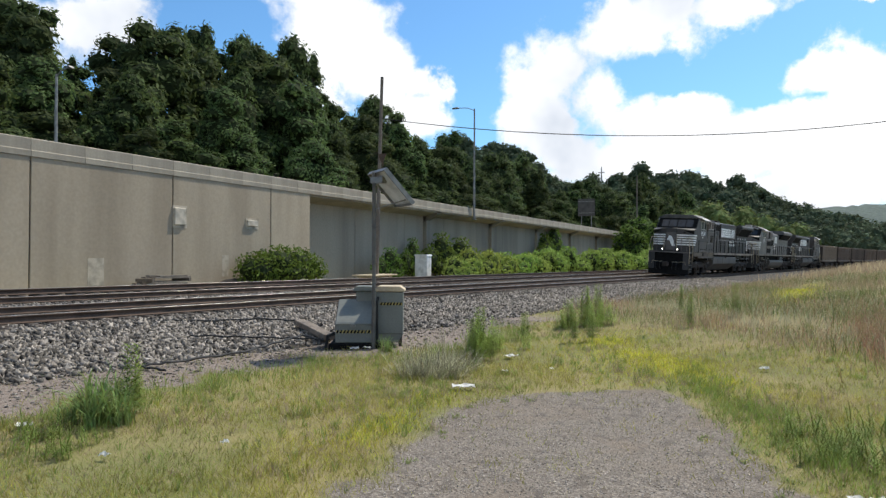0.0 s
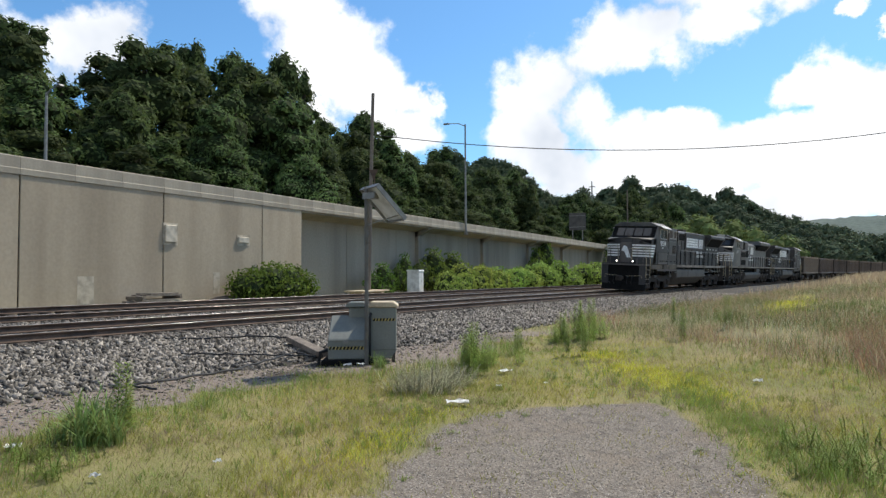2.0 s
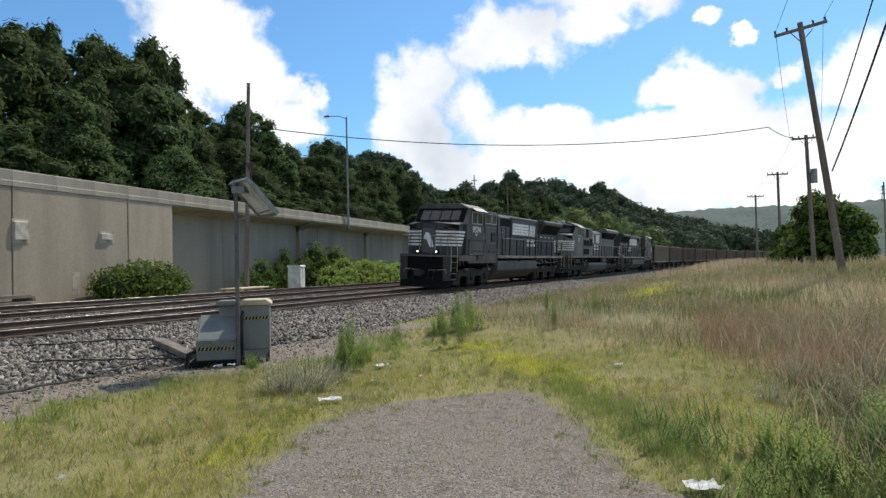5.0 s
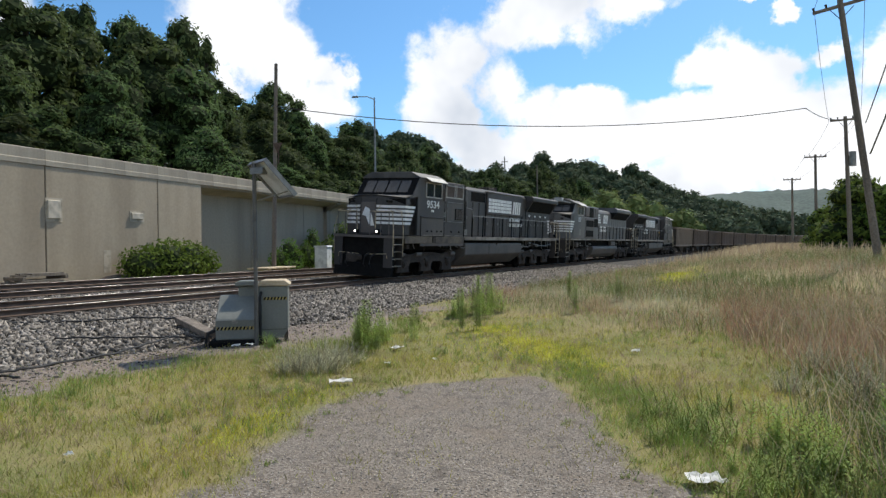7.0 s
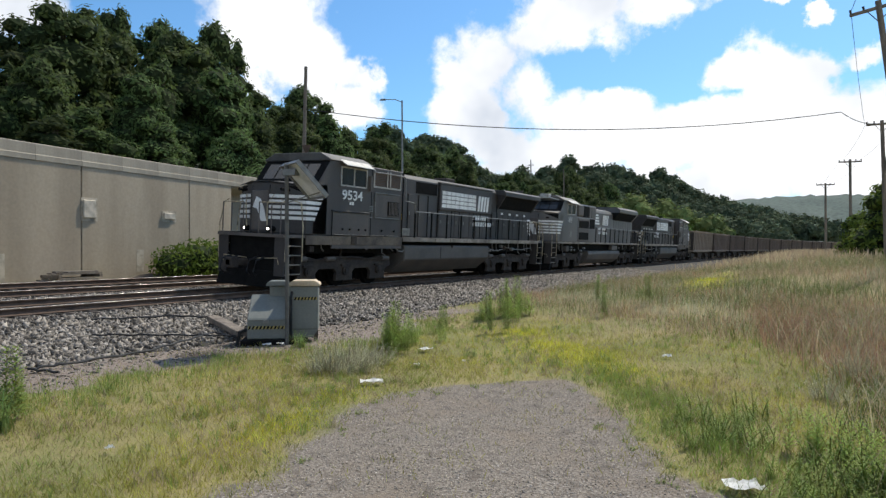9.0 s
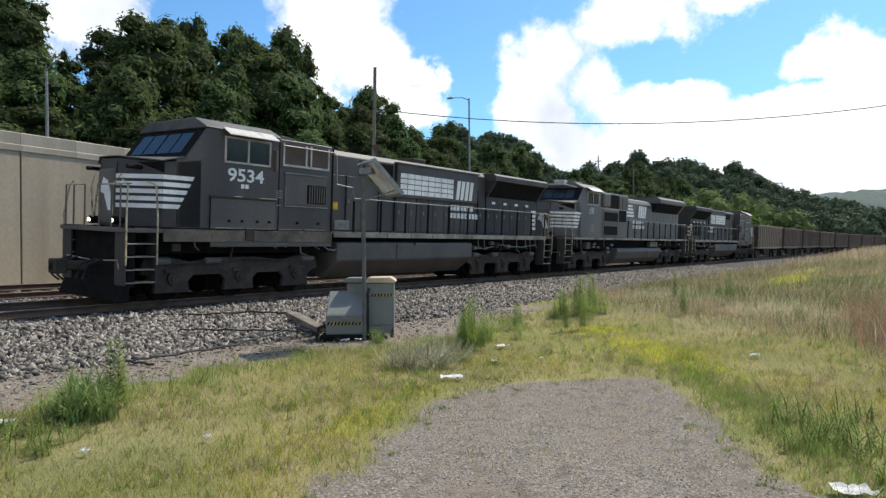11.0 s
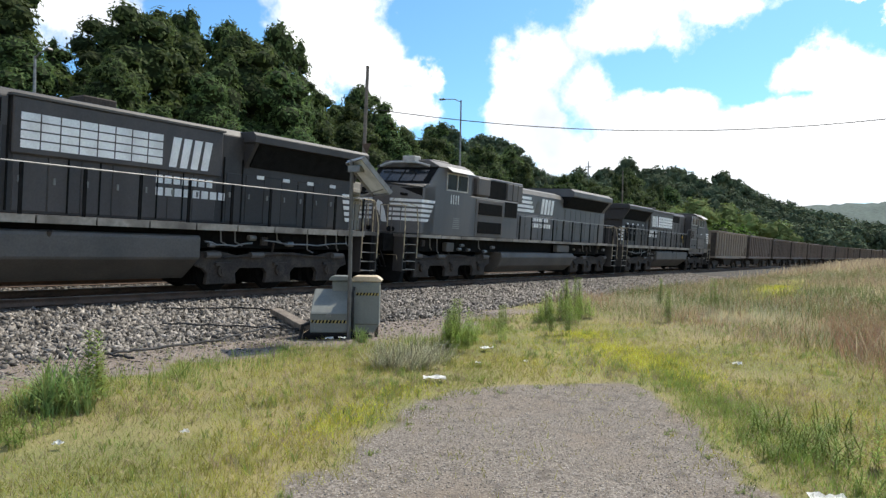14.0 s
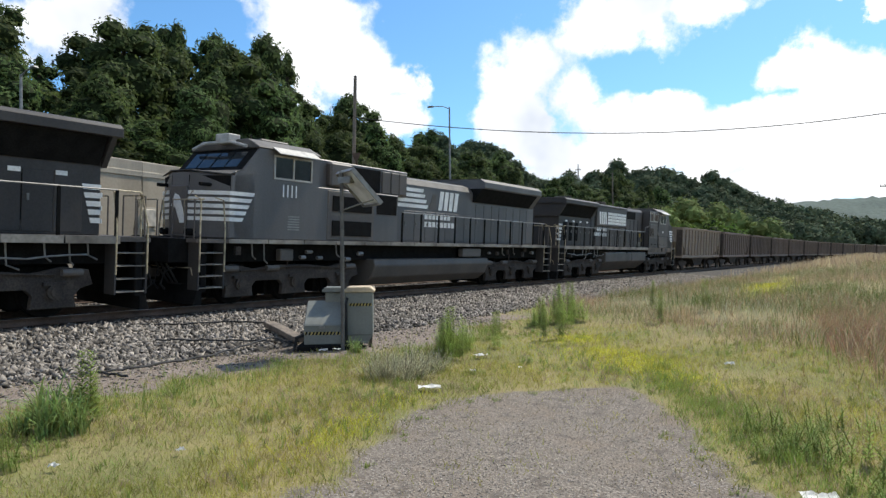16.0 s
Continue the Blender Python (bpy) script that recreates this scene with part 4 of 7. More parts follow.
def under_front(loco, x, d, half, deck):
    """Pilot, plough, porch rails, steps and coupler at one end; d = 1 when the body lies at larger x."""
    part("pilot", box(B(), min(x + d * 1.02, x + d * 1.2), max(x + d * 1.02, x + d * 1.2), -half + 0.05, half - 0.05, 0.42, deck), DARK, loco, bevel=0.02)
    bm = prism(B(), [(x + d * 0.82, 0.1), (x + d * 1.08, 0.1), (x + d * 1.08, 0.62), (x + d * 0.98, 0.62)], "y", -half + 0.05, half - 0.05)
    part("plough", bm, DARK, loco, bevel=0.015)
    part("porch", box(B(), min(x + d * 0.85, x + d * 1.9), max(x + d * 0.85, x + d * 1.9), -half + 0.02, half - 0.02, deck - 0.12, deck - 0.02), BLACK2, loco)
    coupler(loco, x, d)
    for s in (-1, 1):
        stairs(loco, x + d * 1.32, s, deck, half, -d)
        for y in (0.35, 0.9, 1.3):
            part("porch_post", rod(B(), [(x + d * 0.9, s * y, deck - 0.08), (x + d * 0.9, s * y, deck + 0.98)], 0.02, 6), BLACK2, loco)
        part("porch_rail", rod(B(), [(x + d * 0.9, s * 0.35, deck + 0.98), (x + d * 0.9, s * 1.3, deck + 0.98), (x + d * 1.1, s * 1.42, deck + 1.0)], 0.02, 6), RAILING, loco)
        part("cut_lever", rod(B(), [(x + d * 0.95, s * 0.2, 1.0), (x + d * 0.9, s * 1.2, 1.05), (x + d * 0.92, s * 1.25, 0.85)], 0.016, 6), RAILING, loco)


def engine_ge(name, label, number):
    """A long-hood engine with a flared radiator over its rear end."""
    loco = thing(name, label, "locomotive", "engines of the train")
    deck, half, roof_z = cab_and_nose(loco, "a", BLACK)
    hh = 1.02    # half width of the hood
    part("frame", box(B(), 1.5, 22.1, -1.05, 1.05, 1.18, deck - 0.03), DARK, loco)
    part("walkway", box(B(), 5.7, 22.2, -half, half, deck - 0.05, deck), BLACK2, loco)
    n = 11
    for s in (-1, 1):
        xs = np.linspace(7.85, 21.6, n + 1)
        for a, b in zip(xs, xs[1:]):
            part("sill_plate", box(B(), a + 0.02, b - 0.02, s * half - 0.012, s * half + 0.012, deck - 0.17, deck - 0.005), SILL, loco, "chalky pale walkway edge")
        part("side_sill", box(B(), 2.3, 7.8, s * (half - 0.01) - 0.02, s * (half - 0.01) + 0.02, deck - 0.33, deck - 0.02), TANSILL, loco, "rust-stained sill under the cab", bevel=0.01)
        part("skirt", box(B(), 3.6, 7.8, s * (half - 0.03) - 0.02, s * (half - 0.03) + 0.02, deck - 0.45, deck - 0.33), BLACK2, loco)
    # blower cabinet right behind the cab, full width
    part("auxiliary_cab", box(B(), 5.72, 7.75, -half + 0.02, half - 0.02, deck, 4.36), BLACK, loco, bevel=0.02)
    for s in (-1, 1):
        y = s * (half - 0.02)
        g = part("intake_grille", box(B(), 5.85, 7.6, y - 0.02, y + 0.03, 3.62, 3.68), FRAMEPALE, loco, "rust-brown intake grille in a pale frame")
        for a in (5.85, 6.68, 6.86, 7.56):
            part("frame_bar", box(B(), a, a + 0.06, y - 0.02, y + 0.04, 3.66, 4.27), FRAMEPALE, g)
        for k in range(9):
            part("louver", box(B(), 5.91, 7.56, y - 0.01, y + 0.016, 3.70 + k * 0.06, 3.735 + k * 0.06), RUST, g)
        d = part("equipment_door", box(B(), 5.98, 7.55, y - 0.01, y + 0.03, 2.55, 3.42), BLACK2, loco, bevel=0.012)
        part("vent", box(B(), 6.78, 7.48, y, y + 0.045 * s if s > 0 else y + 0.045, 2.62, 3.15) if s > 0 else box(B(), 6.78, 7.48, y - 0.045, y, 2.62, 3.15), DARK, d)
        for k in range(7):
            xx = 6.82 + k * 0.095
            part("vent_slat", box(B(), xx, xx + 0.035, y + s * 0.045 - 0.012, y + s * 0.045 + 0.012, 2.64, 3.13), BLACK2, d)
        part("battery_box", box(B(), 3.55, 5.6, s * half - 0.01, s * half + 0.035, deck, 2.62), BLACK2, loco, bevel=0.012)
        part("cab_ledge", box(B(), 3.5, 5.62, s * (half + 0.02) - 0.035, s * (half + 0.02) + 0.035, 2.63, 2.68), SHADEDBLACK, loco, bevel=0.008)
        part("cab_seam", box(B(), 5.70, 5.735, s * half - 0.006, s * half + 0.006, deck, 4.3), DARK, loco)
        part("cab_seam", box(B(), 3.52, 3.545, s * (half + 0.03) - 0.008, s * (half + 0.03) + 0.008, deck, 2.62), DARK, loco)
        part("cab_seam", box(B(), 7.72, 7.76, s * half - 0.03, s * half + 0.004, deck, 4.3), DARK, loco)
        for x0, x1, z0, z1 in ((5.96, 7.57, 3.42, 3.45), (5.96, 7.57, 2.50, 2.53)):
            part("door_rim", box(B(), x0, x1, y - 0.02, y + 0.04, z0, z1) if s > 0 else box(B(), x0, x1, y - 0.04, y + 0.02, z0, z1), STEEL, loco, "pale worn door rim")
        part("door_rim", box(B(), 5.94, 5.965, min(y, y + s * 0.035), max(y, y + s * 0.035), 2.5, 3.45), STEEL, loco)
        part("inspection_box", box(B(), 4.62, 4.92, s * (half + 0.02) - 0.03, s * (half + 0.02) + 0.03, deck - 0.30, deck - 0.02), GRIME, loco, bevel=0.015)
        for xa in (3.7, 4.65, 5.75, 6.7):
            part("door_edge", box(B(), xa, xa + 0.8, s * (half + 0.02) - 0.02, s * (half + 0.02) + 0.02, deck + 0.02, deck + 0.045), SILL, loco, "bright worn door edge")
        for xa in (4.1, 4.5, 5.0, 5.4, 6.4, 7.2):
            part("lifting_lug", rod(B(), [(xa, s * half, deck + 0.22), (xa, s * (half + 0.05), deck + 0.22)], 0.035, 8), DARK, loco)
        bars(loco, 5.62, 5.82, 2.5, 0.03, 1, s, half + 0.012, STEEL)
        for k in range(4):
            part("louver", box(B(), 5.62, 5.84, s * half - 0.01, s * half + 0.02, 2.72 + k * 0.06, 2.75 + k * 0.06), STEEL, loco)
        part("grab_bar", rod(B(), [(5.78, s * (half + 0.07), 4.18), (7.72, s * (half + 0.07), 4.18), (7.85, s * (half + 0.06), 4.1), (7.9, s * (half + 0.05), 3.25), (8.6, s * (half + 0.02), 3.2), (8.72, s * half, 2.8)], 0.022, 6), STEEL, loco, "pale bent grab bar")
        part("warning_sticker", box(B(), 7.92, 8.1, s * hh - 0.004, s * hh + 0.026, 2.2, 2.42), YELLOW, loco, "small yellow sticker")
    lettering(number, 0.34, WHITE, loco, 4.62, -half - 0.004, 3.22)
    lettering(number, 0.34, WHITE, loco, 4.62, half + 0.004, 3.22, True)
    for s in (-1, 1):
        bars(loco, 4.45, 4.72, 2.9, 0.11, 2, s, half, WHITE, "marking_bar", "small white marking")
    # hood
    bm = prism(B(), [(-hh, deck), (-hh, 4.2), (-hh + 0.18, 4.38), (hh - 0.18, 4.38), (hh, 4.2), (hh, deck)], "x", 7.75, 21.36)
    part("hood", bm, SHADEDBLACK, loco, "black long hood", bevel=0.02)
    # front doors in the lighter black, rear ones darker: lit and shaded halves painted
    hood_doors(loco, 8.0, 11.1, deck + 0.06, 3.6, 4, hh, paint=BLACK)
    hood_doors(loco, 11.3, 16.2, deck + 0.06, 3.06, 7, hh, paint=BLACK)
    hood_doors(loco, 16.5, 20.95, deck + 0.06, 3.2, 7, hh, paint=SHADEDBLACK)
    # lighter sheet over the hood: its lit front half is put into the colour
    for sd in (-1, 1):
        part("hood_side_sheet", box(B(), 7.78, 11.2, sd * hh - 0.012, sd * hh + 0.012, 3.6, 4.18), BLACK, loco)
    part("dynamic_brake_grid", box(B(), 9.4, 11.05, -hh - 0.035, hh + 0.035, 3.66, 4.14), DARK, loco, "dark louvred grid")
    # raised side box with the white bars
    part("engine_access_panel", box(B(), 11.25, 16.3, -hh - 0.10, hh + 0.10, 3.05, 4.22), BLACK, loco, bevel=0.03)
    part("panel_cap", box(B(), 11.2, 16.35, -hh - 0.13, hh + 0.13, 4.22, 4.27), ROOFGREY, loco)
    for s in (-1, 1):
        for r in range(4):
            for c in range(8):
                xx = 11.4 + c * 0.4
                part("white_bar", box(B(), xx, xx + 0.37, s * (hh + 0.10) - 0.004, s * (hh + 0.10) + 0.004, 3.18 + r * 0.19, 3.18 + r * 0.19 + 0.16), WHITE, loco, "white painted bar")
        # large emblem as plain slanted blocks, and two rows of lettering as bars
        for a in (14.75, 15.05, 15.35, 15.65):
            bm = prism(B(), [(a, 3.16), (a + 0.2, 3.16), (a + 0.32, 3.9), (a + 0.1, 3.9)], "y", s * (hh + 0.10) - 0.004, s * (hh + 0.10) + 0.004)
            part("emblem_block", bm, WHITE, loco, "white emblem block")
        bars(loco, 14.45, 16.1, 2.74, 0.2, 7, s, hh + 0.02)
        bars(loco, 14.45, 16.5, 2.44, 0.2, 8, s, hh + 0.02)
    # radiator wings
    bm = prism(B(), [(-half - 0.02, 4.06), (-half - 0.02, 4.27), (-half + 0.1, 4.36), (half - 0.1, 4.36), (half + 0.02, 4.27), (half + 0.02, 4.06)], "x", 17.0, 21.6)
    part("radiator", bm, SHADEDBLACK, loco, "overhanging radiator roof", bevel=0.015)
    # the dark recess under the overhang is painted on as this near-black screen
    part("radiator_screen", prism(B(), [(-hh - 0.03, 3.42), (-half + 0.10, 4.055), (half - 0.10, 4.055), (hh + 0.03, 3.42)], "x", 17.25, 21.3), DARK, loco, "dark radiator screen")
    for x in (17.12, 21.42):
        part("radiator_end", prism(B(), [(-hh - 0.02, 3.38), (-half + 0.02, 4.06), (half - 0.02, 4.06), (hh + 0.02, 3.38)], "x", x - 0.06, x + 0.06), SHADEDBLACK, loco)
    part("exhaust_stack", box(B(), 13.0, 13.8, -0.35, 0.35, 4.38, 4.62), GRIME, loco, bevel=0.03)
    for s in (-1, 1):
        for k in range(3):
            part("tall_vent", box(B(), 18.9 + k * 0.75, 19.35 + k * 0.75, s * hh - 0.005, s * hh + 0.03, 2.1, 3.1), DARK, loco)
        # slanted white stripes at the rear corner
        for k in range(5):
            z = 2.1 + k * 0.19
            part("white_stripe", prism(B(), [(21.14 - k * 0.045, z), (21.36, z), (21.36, z + 0.12), (21.11 - k * 0.045, z + 0.12)], "y", s * hh - 0.004, s * (hh + 0.02)), WHITE, loco)
        for k in range(4):
            part("door_label", box(B(), 17.5 + k * 0.95, 17.75 + k * 0.95, s * (hh + 0.03) - 0.006, s * (hh + 0.03) + 0.006, 3.12, 3.22), WHITE, loco, "small pale notice plate")
        for xa, z1 in ((7.9, 4.15), (8.8, 3.6), (9.6, 3.6), (10.35, 3.6), (11.18, 4.2), (12.4, 3.05), (13.1, 3.05), (14.5, 3.05), (15.2, 3.05), (16.4, 3.6), (17.0, 3.6)):
            part("hood_seam", box(B(), xa, xa + 0.035, s * (hh + 0.02) - 0.012, s * (hh + 0.02) + 0.012, deck + 0.05, z1), DARK, loco)
        part("warning_plate", box(B(), 8.24, 8.44, s * (hh + 0.035) - 0.006, s * (hh + 0.035) + 0.006, 2.5, 2.74), YELLOWPLATE, loco, "yellow warning plate")
        part("battery_grille", box(B(), 8.3, 8.95, s * (hh + 0.04) - 0.03, s * (hh + 0.04) + 0.03, deck + 0.06, deck + 0.36), STEEL, loco, "pierced steel step plate")
        for x0, x1, z0 in ((7.6, 8.3, 1.35), (15.7, 17.2, 1.36), (17.6, 20.9, 1.42)):
            pts = [(x0 + (x1 - x0) * u / 8, s * (half - 0.12), z0 - 0.10 * math.sin(math.pi * u / 8) + 0.02 * math.sin(u * 2.2)) for u in range(9)]
            part("air_pipe", rod(B(), pts, 0.022, 6), STEEL, loco, "pale air pipe under the walkway")
        for k in range(3):
            y0 = s * (0.45 + 0.22 * k)
            part("air_hose", rod(B(), [(23.15, y0, 1.15), (23.35, y0, 0.85), (23.55, y0 * 0.9, 0.62), (23.7, y0 * 0.8, 0.6)], 0.028, 6), BLACKRUBBER, loco)
        handrail(loco, 8.75, 21.5, 11, s, deck, half)
        part("end_rail", rod(B(), [(21.5, s * (half - 0.03), deck + 1.05), (22.2, s * (half - 0.2), deck + 1.05), (22.2, s * (half - 0.2), deck)], 0.022, 6), RAILING, loco)
        for r in range(3):
            part("ladder_stripe", box(B(), 21.362, 21.39, s * 0.95 - 0.1, s * 0.95 + 0.1, 2.1 + r * 0.3, 2.2 + r * 0.3), WHITE, loco)
    # fuel tank
    bm = prism(B(), [(-1.40, 1.50), (-1.44, 1.44), (-1.44, 0.92), (-0.75, 0.36), (0.75, 0.36), (1.44, 0.92), (1.44, 1.44), (1.40, 1.50)], "x", 8.12, 15.55)
    part("fuel_tank", bm, TANKGREY, loco, "long grey fuel tank with sloped lower side", bevel=0.04)
    for s in (-1, 1):
        part("filler", rod(B(), [(11.9, s * 1.35, 1.3), (11.9, s * 1.46, 1.5)], 0.05, 8), GRIME, loco)
        part("tank_strap", box(B(), 10.9, 10.95, s * 1.44 - 0.01, s * 1.44 + 0.012, 0.94, 1.44), GRIME, loco)
    truck(loco, (2.75, 4.72, 6.68))
    truck(loco, (16.4, 18.35, 20.3))
    under_front(loco, 0.45, 1, half, deck)
    under_front(loco, 23.2, -1, half, deck)
    side_pipes(loco, 2.6, 7.6, half, 3)
    side_pipes(loco, 15.9, 21.0, half, 4)
    part("horn", rod(B(), [(7.2, -0.3, 4.55), (6.7, -0.3, 4.55)], 0.06, 8, 0.1), GRIME, loco)
    part("mirror", box(B(), 5.5, 5.58, -half - 0.13, -half - 0.02, 3.45, 4.0), BLACK2, loco)
    return loco


def engine_emd(name, label, number):
    """An engine with a rounded hood roof and tall flared radiators at its rear."""
    loco = thing(name, label, "locomotive", "engines of the train")
    deck, half, roof_z = cab_and_nose(loco, "b", BLUEBLACK)
    hh = 1.0
    part("frame", box(B(), 1.0, 21.6, -1.05, 1.05, 1.18, deck - 0.03), DARK, loco)
    part("walkway", box(B(), 5.7, 21.6, -half, half, deck - 0.05, deck), BLACK2, loco)
    for s in (-1, 1):
        xs = np.linspace(2.45, 21.5, 15)
        for a, b in zip(xs, xs[1:]):
            part("sill_plate", box(B(), a + 0.015, b - 0.015, s * half - 0.012, s * half + 0.012, deck - 0.12, deck - 0.005), SILL, loco, "chalky pale walkway edge")
        part("electrical_cabinet", box(B(), 5.72, 9.65, min(s * 0.9, s * (half - 0.05)), max(s * 0.9, s * (half - 0.05)), deck, 3.45), BLUEBLACK, loco, bevel=0.02)
        d = part("equipment_door", box(B(), 6.15, 8.35, s * (half - 0.05) - 0.02, s * (half - 0.05) + 0.03, 1.85, 3.38), BLACK2, loco, bevel=0.012)
        for z in (1.98, 2.75):
            part("vent", box(B(), 6.35, 8.2, s * (half - 0.02) - 0.02, s * (half - 0.02) + 0.015, z, z + 0.48), DARK, d)
        part("vent", box(B(), 8.5, 9.55, s * (half - 0.05) - 0.02, s * (half - 0.05) + 0.03, 2.75, 3.4), DARK, loco)
        part("blower_duct", box(B(), 6.3, 7.3, min(s * 0.9, s * (half - 0.08)), max(s * 0.9, s * (half - 0.08)), 3.52, 4.28), BLACK2, loco, bevel=0.06)
        part("intake_screen", box(B(), 7.45, 8.9, s * 1.2 - 0.03, s * 1.2 + 0.03, 3.5, 4.25), DARK, loco)
        for a in (9.0, 9.5, 9.95):
            part("filter_panel", box(B(), a, a + 0.42, s * 1.22 - 0.03, s * 1.22 + 0.03, 3.5, 4.25), BLACK2, loco, bevel=0.02)
        for k in range(6):
            part("louver", box(B(), 4.5, 4.95, s * half - 0.005, s * half + 0.02, 2.1 + k * 0.075, 2.14 + k * 0.075), STEEL, loco)
        handrail(loco, 9.9, 21.2, 11, s, deck, half)
    part("inertial_housing", box(B(), 5.72, 10.45, -1.2, 1.2, 3.44, 4.35), BLUEBLACK, loco, bevel=0.03)
    bm = prism(B(), [(-hh, deck), (-hh, 3.95), (-hh + 0.16, 4.16), (-0.5, 4.26), (0.5, 4.26), (hh - 0.16, 4.16), (hh, 3.95), (hh, deck)], "x", 9.6, 20.9)
    part("hood", bm, BLUEBLACK, loco, "black long hood", bevel=0.02)
    bm = prism(B(), [(-hh - 0.01, 3.96), (-hh + 0.16, 4.175), (-0.5, 4.275), (0.5, 4.275), (hh - 0.16, 4.175), (hh + 0.01, 3.96)], "x", 10.5, 15.2)
    part("hood_roof", bm, ROOFGREY, loco, "dusty rounded hood roof")
    hood_doors(loco, 10.5, 15.3, deck + 0.06, 3.0, 7, hh, paint=BLUEBLACK)
    hood_doors(loco, 15.5, 20.8, deck + 0.06, 3.5, 8, hh, paint=BLUEBLACK)
    for s in (-1, 1):
        for r in range(4):
            z = 3.12 + r * 0.2
            part("white_bar", prism(B(), [(9.75, z), (12.0 - 0.1 * r, z), (12.05 - 0.1 * r, z + 0.13), (9.75, z + 0.13)], "y", s * hh - 0.004, s * (hh + 0.012)), WHITE, loco, "white painted bar")
        for a in (12.75, 13.1, 13.45, 13.8):
            part("emblem_block", prism(B(), [(a, 3.1), (a + 0.24, 3.1), (a + 0.36, 3.85), (a + 0.1, 3.85)], "y", s * hh - 0.004, s * (hh + 0.012)), WHITE, loco, "white emblem block")
        part("emblem_block", prism(B(), [(12.1, 3.1), (12.6, 3.1), (12.55, 3.7), (12.35, 3.7)], "y", s * hh - 0.004, s * (hh + 0.012)), TANKGREY, loco)
        bars(loco, 11.8, 13.6, 2.72, 0.2, 7, s, hh + 0.02)
        bars(loco, 11.8, 13.9, 2.42, 0.2, 8, s, hh + 0.02)
        for a in (17.2, 18.6):
            part("tall_vent", box(B(), a, a + 0.65, s * hh - 0.005, s * hh + 0.03, 1.95, 3.3), DARK, loco)
    bm = prism(B(), [(-hh, 3.55), (-half, 4.2), (-half, 4.42), (-half + 0.25, 4.55), (half - 0.25, 4.55), (half, 4.42), (half, 4.2), (hh, 3.55)], "x", 15.4, 20.75)
    part("radiator", bm, BLUEBLACK, loco, "flared radiator housing", bevel=0.02)
    part("radiator_top", prism(B(), [(-half, 4.43), (-half + 0.25, 4.56), (half - 0.25, 4.56), (half, 4.43), (half - 0.25, 4.58), (-half + 0.25, 4.58)], "x", 15.4, 20.75), ROOFGREY, loco)
    part("radiator_screen", prism(B(), [(-hh - 0.05, 3.58), (-half + 0.01, 4.15), (half - 0.01, 4.15), (hh + 0.05, 3.58)], "x", 15.25, 20.3), DARK, loco)
    lettering(number, 0.36, WHITE, loco, 4.55, -half - 0.004, 3.2, stretch=0.66)
    lettering(number, 0.36, WHITE, loco, 4.55, half + 0.004, 3.2, True, stretch=0.66)
    bm = prism(B(), [(-1.40, 1.22), (-1.46, 1.0), (-1.3, 0.6), (-0.9, 0.3), (0.9, 0.3), (1.3, 0.6), (1.46, 1.0), (1.40, 1.22)], "x", 8.5, 16.0)
    part("fuel_tank", bm, TANKGREY, loco, "rounded dark grey fuel tank", bevel=0.03)
    for s in (-1, 1):
        part("tool_box", box(B(), 14.0, 15.4, s * 1.3 - 0.12, s * 1.3 + 0.12, 1.28, 1.62), TANKGREY, loco, bevel=0.02)
        part("bell_bracket", box(B(), 4.4, 4.9, s * 1.25 - 0.12, s * 1.25 + 0.12, 1.2, 1.55), TANKGREY, loco, bevel=0.03)
    side_pipes(loco, 2.8, 8.2, half, 5)
    side_pipes(loco, 16.2, 20.8, half, 6)
    truck(loco, (3.1, 5.1, 7.1))
    truck(loco, (16.7, 18.5, 20.3))
    under_front(loco, 0.65, 1, half, deck)
    under_front(loco, 22.95, -1, half, deck)
    return loco


